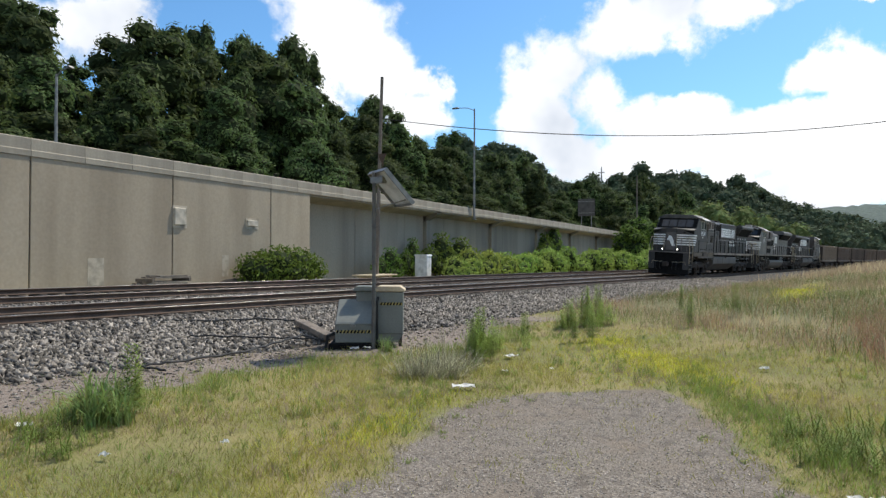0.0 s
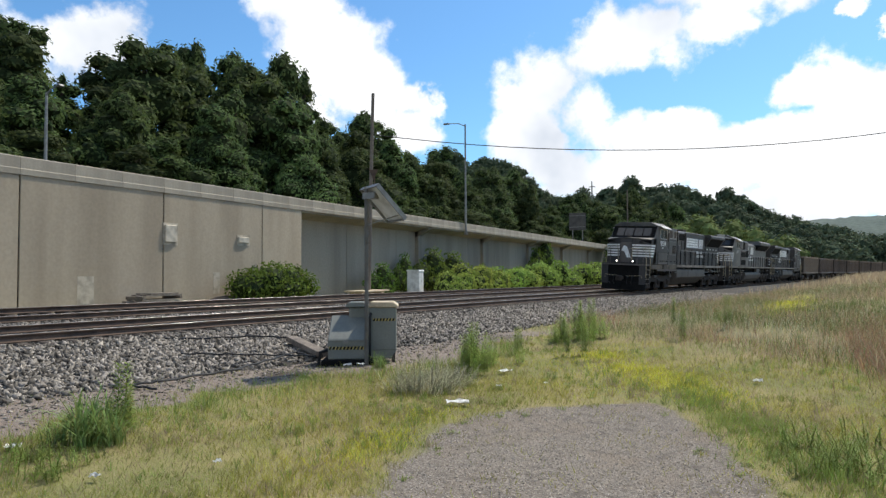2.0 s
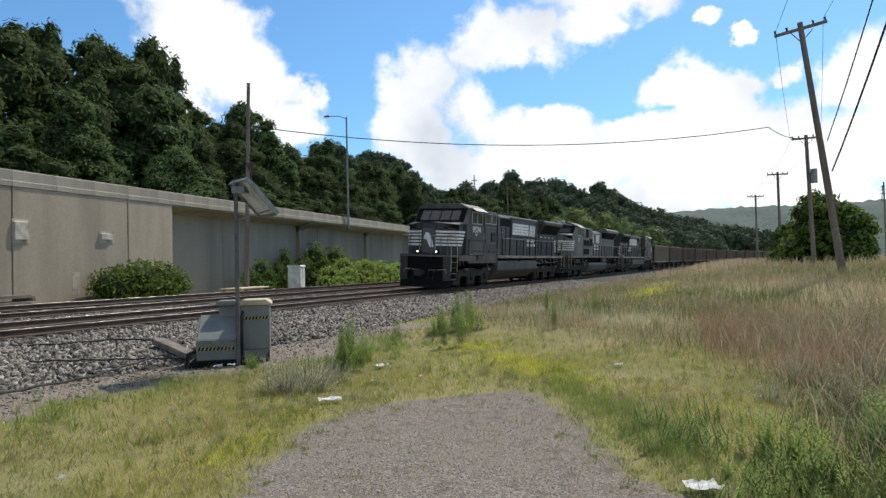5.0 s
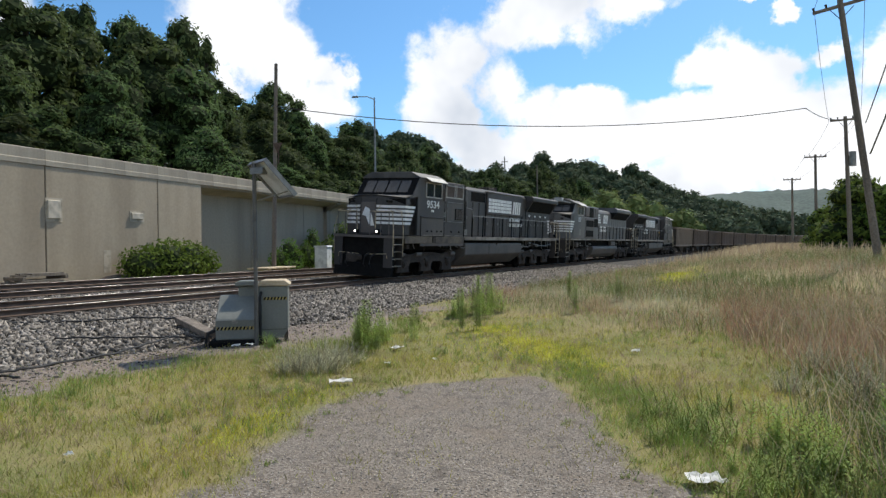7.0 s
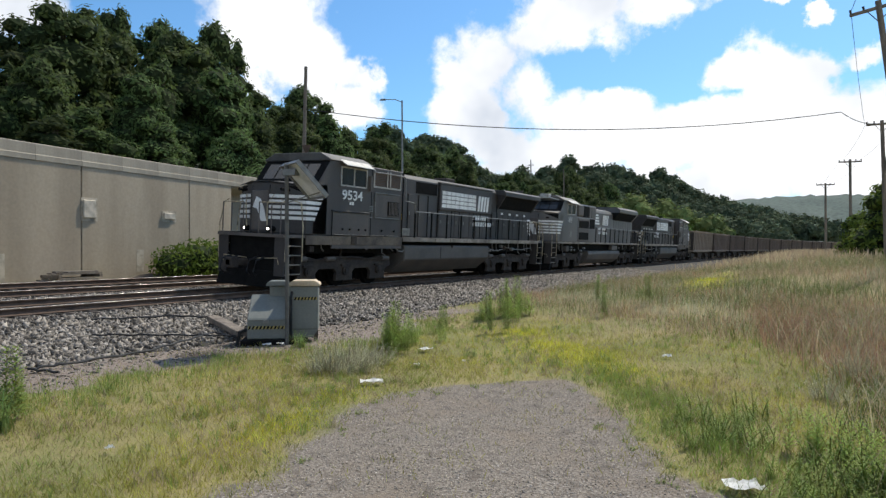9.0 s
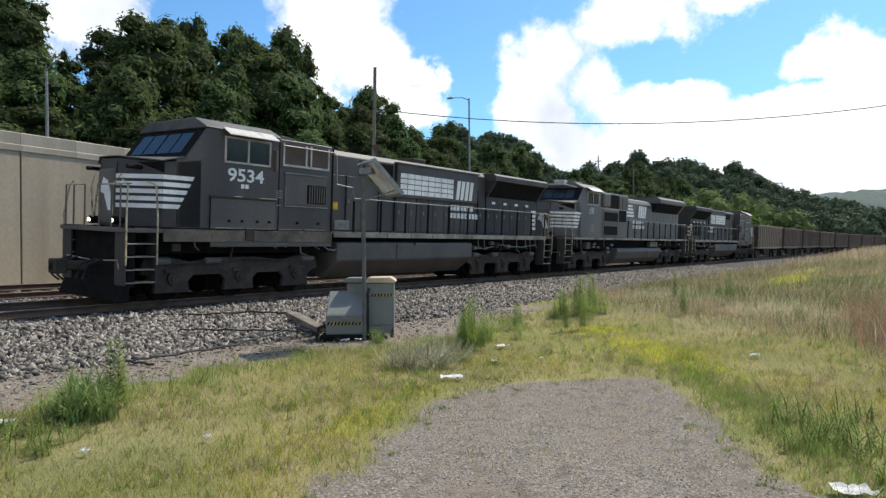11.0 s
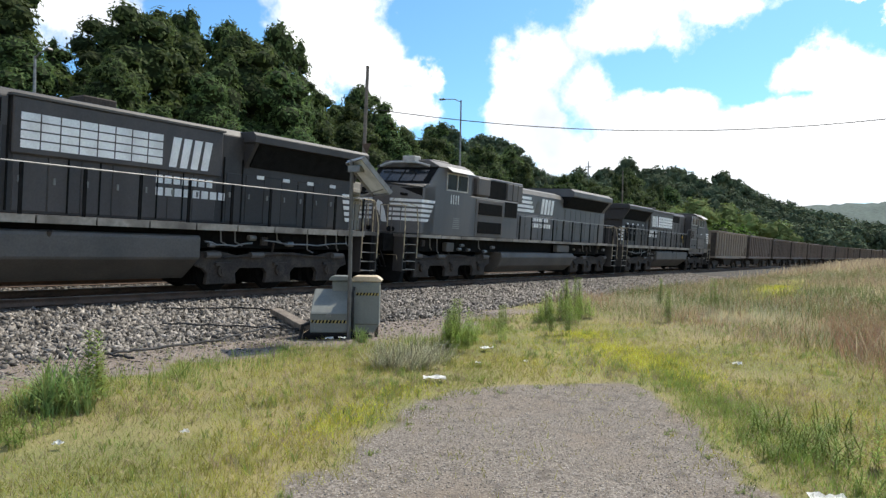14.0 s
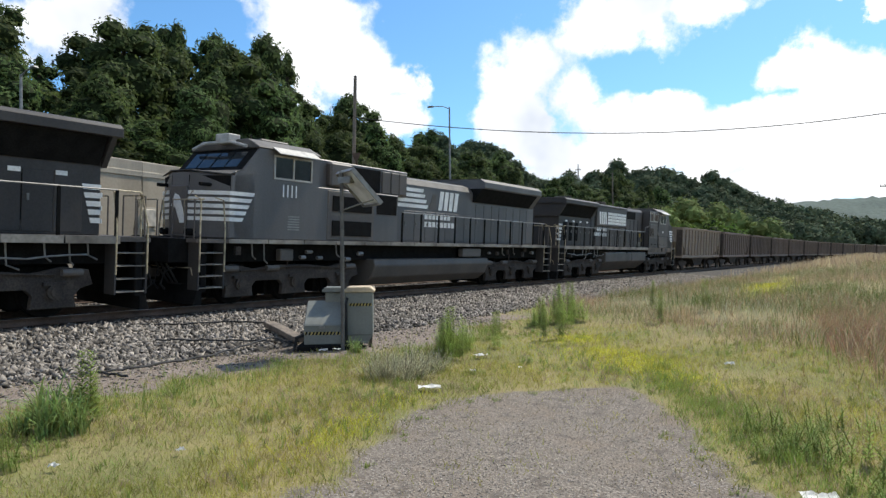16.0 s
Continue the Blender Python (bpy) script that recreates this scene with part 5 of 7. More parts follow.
def hopper_car(label, material):
    """An open coal hopper with ribbed sides, a top chord and a heap of coal."""
    car = thing("hopper_car", label, "freight car", "coal hoppers of the train")
    L0, L1, half, top = 0.75, 13.55, 1.5, 3.5
    bm = B()
    prism(bm, [(L0, 3.4), (L0, 2.3), (L0 + 2.4, 1.0), (L1 - 2.4, 1.0), (L1, 2.3), (L1, 3.4)], "y", -half + 0.08, half - 0.08)
    part("body", bm, material, car)
    bm = B()
    for s in (-1, 1):
        box(bm, L0, L1, s * half - 0.09, s * half + 0.04, top - 0.10, top)
    for x in (L0, L1):
        box(bm, x - 0.06, x + 0.06, -half, half, top - 0.14, top)
    part("top_chord", bm, material, car, bevel=0.01)
    part("side_sill", box(B(), L0, L1, -half, half, 1.05, 1.25), material, car)
    rib = mesh_of("side_rib", box(B(), -0.06, 0.06, -0.06, 0.06, 1.25, 3.32), material)
    for s in (-1, 1):
        for x in np.linspace(L0 + 0.1, L1 - 0.1, 14):
            ob = new("side_rib", rib)
            ob.parent, ob.location = car, (x, s * (half - 0.04), 0)
    bm = B()
    nx, ny = 22, 5
    g = [[bm.verts.new((L0 + 0.1 + (L1 - L0 - 0.2) * i / nx, -1.38 + 2.76 * j / ny, 3.30 + 0.26 * math.sin(math.pi * j / ny) * (0.75 + 0.25 * math.sin(i * 1.3)) * min(1, i / 3, (nx - i) / 3))) for j in range(ny + 1)] for i in range(nx + 1)]
    for i in range(nx):
        for j in range(ny):
            bm.faces.new((g[i][j], g[i + 1][j], g[i + 1][j + 1], g[i][j + 1]))
    part("coal_load", bm, COAL, car, "heap of black coal")
    part("chute", prism(B(), [(5.2, 1.0), (9.1, 1.0), (8.2, 0.4), (6.1, 0.4)], "y", -1.1, 1.1), GRIME, car)
    for xs in ((1.5, 3.3), (11.0, 12.8)):
        tk = part("truck", box(B(), xs[0] + 0.5, xs[1] - 0.5, -0.9, 0.9, 0.45, 0.8), GRIME, car)
        for s in (-1, 1):
            bm = prism(B(), [(xs[0] - 0.3, 0.6), (xs[0] - 0.2, 0.75), (xs[0] + 0.6, 0.8), (xs[1] - 0.6, 0.8), (xs[1] + 0.2, 0.75), (xs[1] + 0.3, 0.6), (xs[1] - 0.3, 0.35), (xs[0] + 0.3, 0.35)], "y", s * 1.05 - 0.08, s * 1.05 + 0.08)
            part("side_frame", bm, GRIME, tk)
        for x in xs:
            bm = B()
            rod(bm, [(x, -0.85, 0.46), (x, 0.85, 0.46)], 0.08, 6)
            for s in (-1, 1):
                rod(bm, [(x, s * 0.7, 0.46), (x, s * 0.84, 0.46)], 0.46, 14)
            part("wheelset", bm, GRIME, tk)
    part("draft_sill", box(B(), 0.0, 14.3, -0.16, 0.16, 0.75, 1.05), GRIME, car)
    part("end_ladder", box(B(), L0 - 0.02, L0 + 0.03, -half + 0.05, -half + 0.5, 1.2, 3.3), GRIME, car)
    return car


ENGINES = [
    (engine_ge("lead_locomotive", "black lead locomotive with white nose stripes and lit headlights", "9534"), 0.0, False),
    (engine_emd("second_locomotive", "black second locomotive with white stripes and flared radiator", "1111"), 22.1, False),
]
third = copy_thing(ENGINES[0][0], pose(0, 0, 0))
third.name = "third_locomotive"
tagged(third, "black third locomotive coupled backwards, cab towards the coal cars")
for o in third.children_recursive:
    if o.name.startswith("wheelset"):
        WHEELS.append(o)
    if o.name.startswith("number"):
        bpy.data.objects.remove(o)
for o in list(third.children_recursive):
    if o.name.startswith("lens"):
        o.data = o.data.copy()
        o.data.materials[0] = GLASS
for o in list(ENGINES[1][0].children_recursive):
    if o.name.startswith("lens"):
        o.data.materials[0] = GLASS
ENGINES.append((third, 45.0, True))

CARS = []
proto = hopper_car("weathered tan coal hopper car heaped with coal", HOPPER2)
CARS.append(proto)
proto = hopper_car("dark brown coal hopper car heaped with coal", HOPPER)
CARS.append(proto)
for k in range(18):
    CARS.append(copy_thing(proto, pose(0, 0, 0)))


FRONT = [(0, 50.8), (1, 47.1), (2, 43.4), (3, 39.7), (4, 36.0), (6.5, 26.25), (7.5, 22.3), (8.5, 18.4), (10.3, 11.55), (11, 8.9), (12, 5.03), (13, 1.13), (14, -2.87), (15, -6.87), (16, -10.85)]


def front(t):
    """Where the train's front end is along the track at t seconds."""
    return float(np.interp(t, [a for a, _ in FRONT], [b for _, b in FRONT]))


def vehicle_pose(s, length, turned, tilt=True):
    """A vehicle's pose when its front end is at s; turned: it runs backwards."""
    a, b = track(s + 0.2 * length), track(s + 0.8 * length)
    h = math.atan2(b[0] - a[0], b[1] - a[1])
    m = Matrix.Translation((a[0], a[1], NEAR_Z)) @ Matrix.Rotation(math.pi / 2 - h, 4, "Z") @ Matrix.Rotation(math.atan(CANT), 4, "X")
    m = m @ Matrix.Translation((-0.2 * length, 0, 0))
    if turned:
        m = m @ Matrix.Translation((length, 0, 0)) @ Matrix.Rotation(math.pi, 4, "Z")
    return m


def motions():
    for ob, at, turned in ENGINES:
        length = 22.6 if "second" in ob.name else 22.3
        walk(ob, [(t, vehicle_pose(front(t) + at, length, turned)) for t in range(17)])
    for i, car in enumerate(CARS):
        walk(car, [(t, vehicle_pose(front(t) + 67.3 + i * 14.3, 14.3, False)) for t in range(17)])
    for w in WHEELS:
        engine = w.parent.parent
        d = 1 if engine.name.startswith("third") else -1
        home = w.location.copy()
        walk(w, [(k * 0.2, Matrix.Translation(home) @ Matrix.Rotation(d * (front(0) - front(k * 0.2)) / 0.53, 4, "Y")) for k in range(81)])


# ---- things by the tracks ----
def hazard_band(parent, x0, x1, y, z, h):
    n = max(3, int((x1 - x0) / (h * 1.1)))
    w = (x1 - x0) / n
    part("hazard_band", box(B(), x0, x1, y - 0.004, y, z, z + h), YELLOW, parent, "yellow band with black slants")
    for i in range(n):
        a = x0 + i * w
        part("black_slant", prism(B(), [(a, z), (a + w * 0.5, z), (a + w * 0.85, z + h), (a + w * 0.35, z + h)], "y", y - 0.008, y - 0.004), DARK, parent)


def signal_cabinet():
    """Two steel cabinets on legs by the post: a tall one with a tan lid and a low one with a sloping door."""
    c = thing("equipment_cabinet", "grey-green trackside equipment cabinet with tan lid and hazard bands", "cabinet", at=pose(-7.43, 11.2, 0.0, 0, 0, 30))
    part("tall_body", box(B(), -0.02, 0.52, -0.28, 0.32, 0.26, 1.11), GREYBOX, c, bevel=0.015)
    part("lower_skirt", prism(B(), [(0.0, 0.26), (0.52, 0.26), (0.42, 0.10), (0.0, 0.10)], "y", -0.26, 0.30), GREYBOX, c)
    part("lid", prism(B(), [(-0.07, 1.11), (0.56, 1.11), (0.56, 1.15), (0.46, 1.22), (0.03, 1.22), (-0.07, 1.15)], "y", -0.31, 0.36), TANLID, c, "tan weathered lid", bevel=0.012)
    part("grey_lid", prism(B(), [(-0.50, 1.11), (-0.08, 1.11), (-0.08, 1.17), (-0.14, 1.21), (-0.44, 1.21), (-0.50, 1.15)], "y", -0.10, 0.36), GREYBOX, c, bevel=0.012)
    part("plinth", box(B(), -0.92, 0.30, -0.62, 0.25, -0.05, 0.115), DARK, c, "dark timber plinth", bevel=0.02)
    hazard_band(c, 0.06, 0.50, -0.284, 0.84, 0.055)
    part("sloping_body", prism(B(), [(-0.55, 0.12), (0.28, 0.12), (0.28, 0.92), (0.05, 0.92), (-0.55, 0.50)], "x", -0.80, -0.06), GREYBOX, c, bevel=0.015)
    bm = prism(B(), [(-0.575, 0.49), (-0.55, 0.52), (0.03, 0.94), (0.05, 0.91)], "x", -0.78, -0.10)
    part("sloping_door", bm, GREYBOX, c)
    hazard_band(c, -0.78, -0.10, -0.554, 0.31, 0.06)
    part("rear_box", box(B(), -0.44, -0.024, -0.02, 0.32, 0.5, 1.108), GREYBOX, c, bevel=0.015)
    for x in (-0.72, -0.2):
        part("door_rib", box(B(), x - 0.01, x + 0.01, -0.562, -0.554, 0.16, 0.46), GREYBOX, c)
    part("handle", box(B(), -0.5, -0.4, -0.59, -0.555, 0.43, 0.48), STEEL, c)
    for x, y in ((-0.75, -0.5), (-0.12, -0.5), (-0.75, 0.2), (-0.12, 0.2), (0.05, 0.2), (0.46, -0.15), (0.46, 0.25)):
        part("leg", box(B(), x - 0.03, x + 0.03, y - 0.03, y + 0.03, -0.05, 0.25), GRIME, c)
    part("conduit", rod(B(), [(0.0, -0.36, 0.0), (0.0, -0.36, 0.9), (0.02, -0.30, 1.0)], 0.03, 7), BLACKRUBBER, c)
    part("conduit", rod(B(), [(-0.82, -0.4, 0.3), (-0.95, -0.45, 0.25), (-1.0, -0.5, -0.03)], 0.04, 7), BLACKRUBBER, c)


def solar_post():
    p = thing("solar_post", "thin galvanised post with a tilted solar panel on top", "post", at=pose(-7.16, 10.64, 0.0))
    part("post", rod(B(), [(0, 0, -0.1), (0, 0, 3.44)], 0.04, 10), SHADEDSTEEL, p)
    part("post_cap", rod(B(), [(0, 0, 3.44), (0, 0, 3.47)], 0.05, 10), STEEL, p)
    # the panel: faces the sun side, leaning back
    pan = part("solar_panel", box(B(), -0.42, 0.42, -0.36, 0.36, -0.035, 0.0), WHITEBOX, p, "pale backed solar panel", bevel=0.006)
    m = pose(0.26, 0.24, 3.18, 0, 0, 58) @ Matrix.Rotation(radians(46), 4, "Y")
    pan.matrix_local = m
    cell = part("solar_cells", box(B(), -0.40, 0.40, -0.34, 0.34, 0.001, 0.006), GLASS, pan)
    fr = part("panel_frame", box(B(), -0.44, 0.44, -0.38, -0.36, -0.08, 0.01), STEEL, pan)
    part("panel_frame", box(B(), -0.44, 0.44, 0.36, 0.38, -0.08, 0.01), STEEL, pan)
    part("panel_frame", box(B(), -0.44, -0.42, -0.36, 0.36, -0.08, 0.01), STEEL, pan)
    part("panel_frame", box(B(), 0.42, 0.44, -0.36, 0.36, -0.08, 0.01), STEEL, pan)
    part("strut", rod(B(), [(0, 0, 2.72), (0.25, 0.14, 2.82), (0.58, 0.33, 2.94)], 0.014, 6), STEEL, p)
    part("bracket", box(B(), -0.06, 0.22, -0.05, 0.1, 3.24, 3.36), STEEL, p)


def cable_things():
    bm = B()
    t = single("cable_trough", box(bm, -1.2, 1.2, -0.13, 0.13, -0.06, 0.06), WOOD, "grey timber cable trough running from the cabinet to the rails", "trough", bevel=0.012)
    t.matrix_world = look((-9.4, 11.6, 0.20), (-10.4, 12.3, 0.26)) @ pose(0, 0, 0, 0, 90, 0) @ pose(0, 0, 0, 90, 0, 0)

    def lay(points, r=0.02):
        pts = []
        for (x0, y0, z0), (x1, y1, z1) in zip(points, points[1:]):
            for k in range(6):
                u = k / 6
                pts.append((x0 + (x1 - x0) * u, y0 + (y1 - y0) * u, z0 + (z1 - z0) * u + 0.012 * math.sin(k * 2.2)))
        pts.append(points[-1])
        single("cable", rod(B(), pts, r, 6), BLACKRUBBER, "black rubber cable lying over the ballast", "cable", group="trackside cables")

    lay([(-10.3, 12.25, 0.28), (-11.4, 12.2, 0.29), (-12.3, 11.2, 0.28), (-13.0, 10.3, 0.33), (-13.4, 9.6, 0.36)])
    lay([(-8.5, 10.8, 0.08), (-9.2, 11.0, 0.13), (-8.95, 9.9, 0.11), (-8.6, 8.6, 0.10), (-8.75, 7.2, 0.10), (-8.9, 6.7, 0.09), (-8.4, 6.8, 0.06)])
    lay([(-8.4, 10.9, 0.1), (-9.0, 10.6, 0.12), (-9.9, 10.0, 0.16), (-10.7, 9.3, 0.21)], 0.016)


def wooden_pole(x, y, z, top, lean=(0, 0), r=0.15, label="weathered wooden pole behind the tracks"):
    p = thing("utility_pole", label, "pole", "wooden poles", at=pose(x, y, z))
    part("shaft", rod(B(), [(lean[0] * u, lean[1] * u, (top - z) * u) for u in (-0.06, 0.0, 0.3, 0.6, 1.0)], r, 9, r * 0.62), WOOD, p)
    return p


def crossarm(p, at, half, turn, material=WOOD, tilt=0):
    x, y, z = at
    c, s = math.cos(radians(turn)), math.sin(radians(turn))
    arm = part("crossarm", box(B(), -half, half, -0.05, 0.05, -0.06, 0.06), material, p, bevel=0.008)
    arm.matrix_local = pose(x, y, z, 0, tilt, turn)
    for u in (-0.95, -0.5, 0.5, 0.95):
        part("insulator", rod(B(), [(u * half, 0, 0.06), (u * half, 0, 0.14), (u * half, 0, 0.2)], 0.035, 7, 0.05), GRIME, arm)
    for sg in (-1, 1):
        part("brace", rod(B(), [(x + sg * half * 0.45 * c, y + sg * half * 0.45 * s, z - 0.05), (x, y, z - 0.55)], 0.018, 5), GRIME, p)


def wire(points, sag, r=0.018):
    for k, (a, b) in enumerate(zip(points, points[1:])):
        a, b = Vector(a), Vector(b)
        pts = []
        for i in range(17):
            u = i / 16
            q = a.lerp(b, u)
            q.z -= sag * 4 * u * (1 - u)
            pts.append(q)
        single("overhead_wire", rod(B(), pts, r, 5), BLACKRUBBER, "thin dark overhead wire between poles", "wire", group="overhead wires")


def build_poles():
    w = wooden_pole(-21.5, 32.4, 0.5, 12.4, (0.12, 0.33), 0.15)
    part("sign_bracket", rod(B(), [(0.1, 0.1, 6.1), (0.32, 0.15, 6.2), (0.32, 0.15, 7.3)], 0.03, 6), RUST, w)
    part("triangle_sign", prism(B(), [(0.02, 7.35), (0.62, 7.35), (0.32, 6.75)], "y", 0.05, 0.09), RUST, w, "rusty red triangular sign")
    spec = ((7.41, 30.0, 11.3, (-1.2, 0.0), 1.0, 4, -12), (10.05, 48.0, 9.65, (-0.22, 0), 0.85, 4, -2), (11.04, 66.0, 9.45, (-0.03, 0), 0.87, 4, 0), (12.2, 89.0, 9.5, (0, 0), 0.95, 4, 0))
    tops = []
    for x, y, top, lean, half, turn, tilt in spec:
        z = float(ground_z(x, y))
        p = wooden_pole(x, y, z, top, lean, 0.17, "tall wooden utility pole with a crossarm, standing in the meadow")
        crossarm(p, (lean[0] * 0.98, lean[1] * 0.98, (top - z) * 0.975), half, turn, tilt=tilt)
        tops.append((x + lean[0], y + lean[1], top))
        if y == 48.0:
            part("transformer", rod(B(), [(0.12, -0.2, 5.4), (0.12, -0.2, 6.3)], 0.2, 12), STEEL, p)
    for dx in (-0.9, 0.85):
        line = [(x + dx, y, z - 0.1 + 0.2 * dx) for x, y, z in tops]
        wire(line, 0.35, 0.010)
        wire([(tops[0][0] + dx, tops[0][1], tops[0][2] - 0.1 + 0.2 * dx), (4.2 + dx, -12, 13.0)], 0.5, 0.010)
    wire([(7.16, 29.95, 5.2), (3.4, -12, 21.0)], 1.6, 0.030)
    wire([(7.02, 29.95, 6.4), (3.0, -12, 20.5)], 1.4, 0.020)
    wire([(-21.4, 32.6, 9.95), (7.36, 46.0, 9.98)], 1.12, 0.026)
    wire([(7.36, 46.0, 9.98), (9.85, 48.0, 9.5)], 0.3, 0.022)
    for x, y, top in ((15.6, 60.0, 5.75), (23.2, 80.0, 9.4)):
        wooden_pole(x, y, float(ground_z(x, y)), top, (0, 0), 0.11, "thin wooden pole standing in the far meadow")
    t = thing("lattice_pylon", "distant grey lattice power pylon on the ridge", "pylon", at=pose(520, 1830, 100))
    for a in (45, 135, 225, 315):
        c, q = math.cos(radians(a)), math.sin(radians(a))
        part("leg", rod(B(), [(c * 7, q * 7, 0), (c * 2.2, q * 2.2, 45), (c * 1.2, q * 1.2, 68)], 0.55, 5), STEEL, t)
    for z, w in ((48, 9), (56, 11), (64, 8)):
        part("arm", prism(B(), [(-w, z), (0, z + 1.6), (w, z), (0, z - 0.6)], "y", -0.8, 0.8), STEEL, t)


def street_lamp(x, y, z, top, arm, label):
    p = thing("street_lamp", label, "street lamp", "road lamps", at=pose(x, y, z))
    h = top - z
    part("shaft", rod(B(), [(0, 0, 0), (0, 0, h * 0.5), (0, 0, h)], 0.10, 9, 0.06), STEEL, p)
    part("arm", rod(B(), [(0, 0, h - 0.15), (arm * 0.4, 0, h + 0.12), (arm, 0, h + 0.2)], 0.035, 7), STEEL, p)
    part("lamp_head", prism(B(), [(min(arm, arm * 1.35), h + 0.15), (max(arm, arm * 1.35), h + 0.15), (max(arm, arm * 1.3), h + 0.27), (min(arm, arm * 1.3), h + 0.27)], "y", -0.14, 0.14), STEEL, p, bevel=0.03)
    part("base_plate", box(B(), -0.16, 0.16, -0.16, 0.16, 0, 0.08), STEEL, p)


def build_wall_things():
    for y0, y1, z0, z1, lab in ((19.9, 20.5, 3.2, 3.95, "white metal box on the concrete wall"), (24.25, 24.95, 3.33, 3.63, "small white metal box on the concrete wall")):
        b = thing("wall_box", lab, "junction box", "wall boxes", at=pose(WALL_X, (y0 + y1) / 2, (z0 + z1) / 2))
        w, h = (y1 - y0) / 2, (z1 - z0) / 2
        part("backplate", box(B(), 0.0, 0.02, -w - 0.06, w + 0.12, -h - 0.12, h + 0.1), PATCH, b)
        part("case", box(B(), 0.02, 0.09, -w, w, -h, h), WALLBOX, b, bevel=0.02)
        part("cover", box(B(), 0.09, 0.10, -w + 0.03, w - 0.03, -h + 0.03, h - 0.03), WALLBOX, b)
    for y, z0, z1, w in ((16.3, 0.7, 1.75, 0.34), (22.9, 0.9, 1.9, 0.2)):
        single("plaster_patch", box(B(), WALL_X, WALL_X + 0.006, y - w, y + w, z0, z1), PATCH, "pale repaired patch on the concrete wall", "patch", group="wall patches")
    c = thing("trackside_cabinet", "white metal relay cabinet beside the far track", "cabinet", at=pose(-21.5, 37.9, 0.45, 0, 0, 12))
    part("body", box(B(), -0.4, 0.4, -0.5, 0.5, 0.1, 1.5), WHITEBOX, c, bevel=0.02)
    part("roof", prism(B(), [(-0.46, 1.5), (0.46, 1.5), (0.4, 1.6), (-0.4, 1.6)], "y", -0.56, 0.56), WHITEBOX, c)
    for y0 in (-0.48, 0.01):
        part("door", box(B(), 0.4, 0.415, y0, y0 + 0.47, 0.16, 1.44), WHITEBOX, c, bevel=0.006)
    part("plinth", box(B(), -0.36, 0.36, -0.46, 0.46, -0.3, 0.1), CONCRETE, c)
    # flat slab by the wooden pole, planks and mound at the wall's foot
    s = thing("slab_cover", "pale flat slab resting on low blocks beyond the tracks", "slab", at=pose(-20.9, 31.4, 0.5, 0, 0, 8))
    top = part("slab", box(B(), -0.6, 0.6, -1.7, 1.7, 0.30, 0.38), TANLID, s, bevel=0.015)
    for y in (-1.2, 1.2):
        part("block", box(B(), -0.4, 0.4, y - 0.2, y + 0.2, -0.1, 0.30), CONCRETE, s)
    d = thing("plank_pile", "low pile of weathered planks at the foot of the wall", "planks", at=pose(-22.8, 18.7, 0.64))
    for k in range(15):
        z = 0.0 + 0.06 * (k // 3) + 0.12 * (k // 9)
        pl = part("plank", box(B(), -0.13, 0.13, -1.35 + 0.07 * k, 1.3 - 0.06 * (k % 9), 0, 0.055), PLANK, d)
        pl.location = (-0.35 + 0.28 * (k % 3), 0.1 * math.sin(k * 2.1), z)
    for y in (-0.9, 0.9):
        part("bearer", box(B(), -0.5, 0.5, y - 0.08, y + 0.08, -0.4, 0.0), WOOD, d)
        part("bearer", box(B(), -0.5, 0.5, y - 0.06, y + 0.06, 0.177, 0.297), WOOD, d)
    bm = B()
    bmesh.ops.create_icosphere(bm, subdivisions=2, radius=1.0, matrix=Matrix.Diagonal((0.5, 1.3, 0.42, 1)))
    for v in bm.verts:
        v.co *= 1 + 0.12 * math.sin(v.co.x * 7 + v.co.y * 5) * math.sin(v.co.z * 9 + 1)
    m = single("dirt_mound", bm, GRIME, "small dark earth mound at the foot of the wall", "mound")
    m.location = (-22.9, 22.7, 0.42)
    street_lamp(-23.52, 49.98, 5.0, 14.2, -1.5, "tall steel street lamp standing on the road parapet")
    street_lamp(-32.5, 20.2, 5.0, 10.9, 0.9, "steel street lamp across the road behind the wall")


def build_road_sign():
    p = thing("road_sign", "grey back of a road sign on two posts behind the parapet", "sign", at=pose(-26.0, 92.0, 5.0))
    for x in (-0.7, 0.7):
        part("post", rod(B(), [(x, 0, 0), (x, 0, 5.2)], 0.06, 6), STEEL, p)
    part("panel", box(B(), -1.2, 1.2, -0.06, 0.0, 2.8, 5.2), ROOFGREY, p, bevel=0.03)
    for z in (3.2, 4.8):
        part("stiffener", box(B(), -1.15, 1.15, -0.12, -0.06, z, z + 0.08), STEEL, p)
    t = thing("hill_mast", "thin lattice mast on the wooded ridge", "mast", at=pose(-88, 338, 20))
    for a in range(3):
        part("leg", rod(B(), [(math.cos(a * 2.09) * 0.9, math.sin(a * 2.09) * 0.9, 0), (0.1 * math.cos(a * 2.09), 0.1 * math.sin(a * 2.09), 28.5)], 0.16, 5), STEEL, t)
    part("antenna_arm", box(B(), -1.6, 1.6, -0.12, 0.12, 25.5, 25.9), STEEL, t)
    q = wooden_pole(-24.5, 118.0, 4.0, 16.2, (0, 0), 0.16, "distant wooden pole among the trees")


build_road_sign()


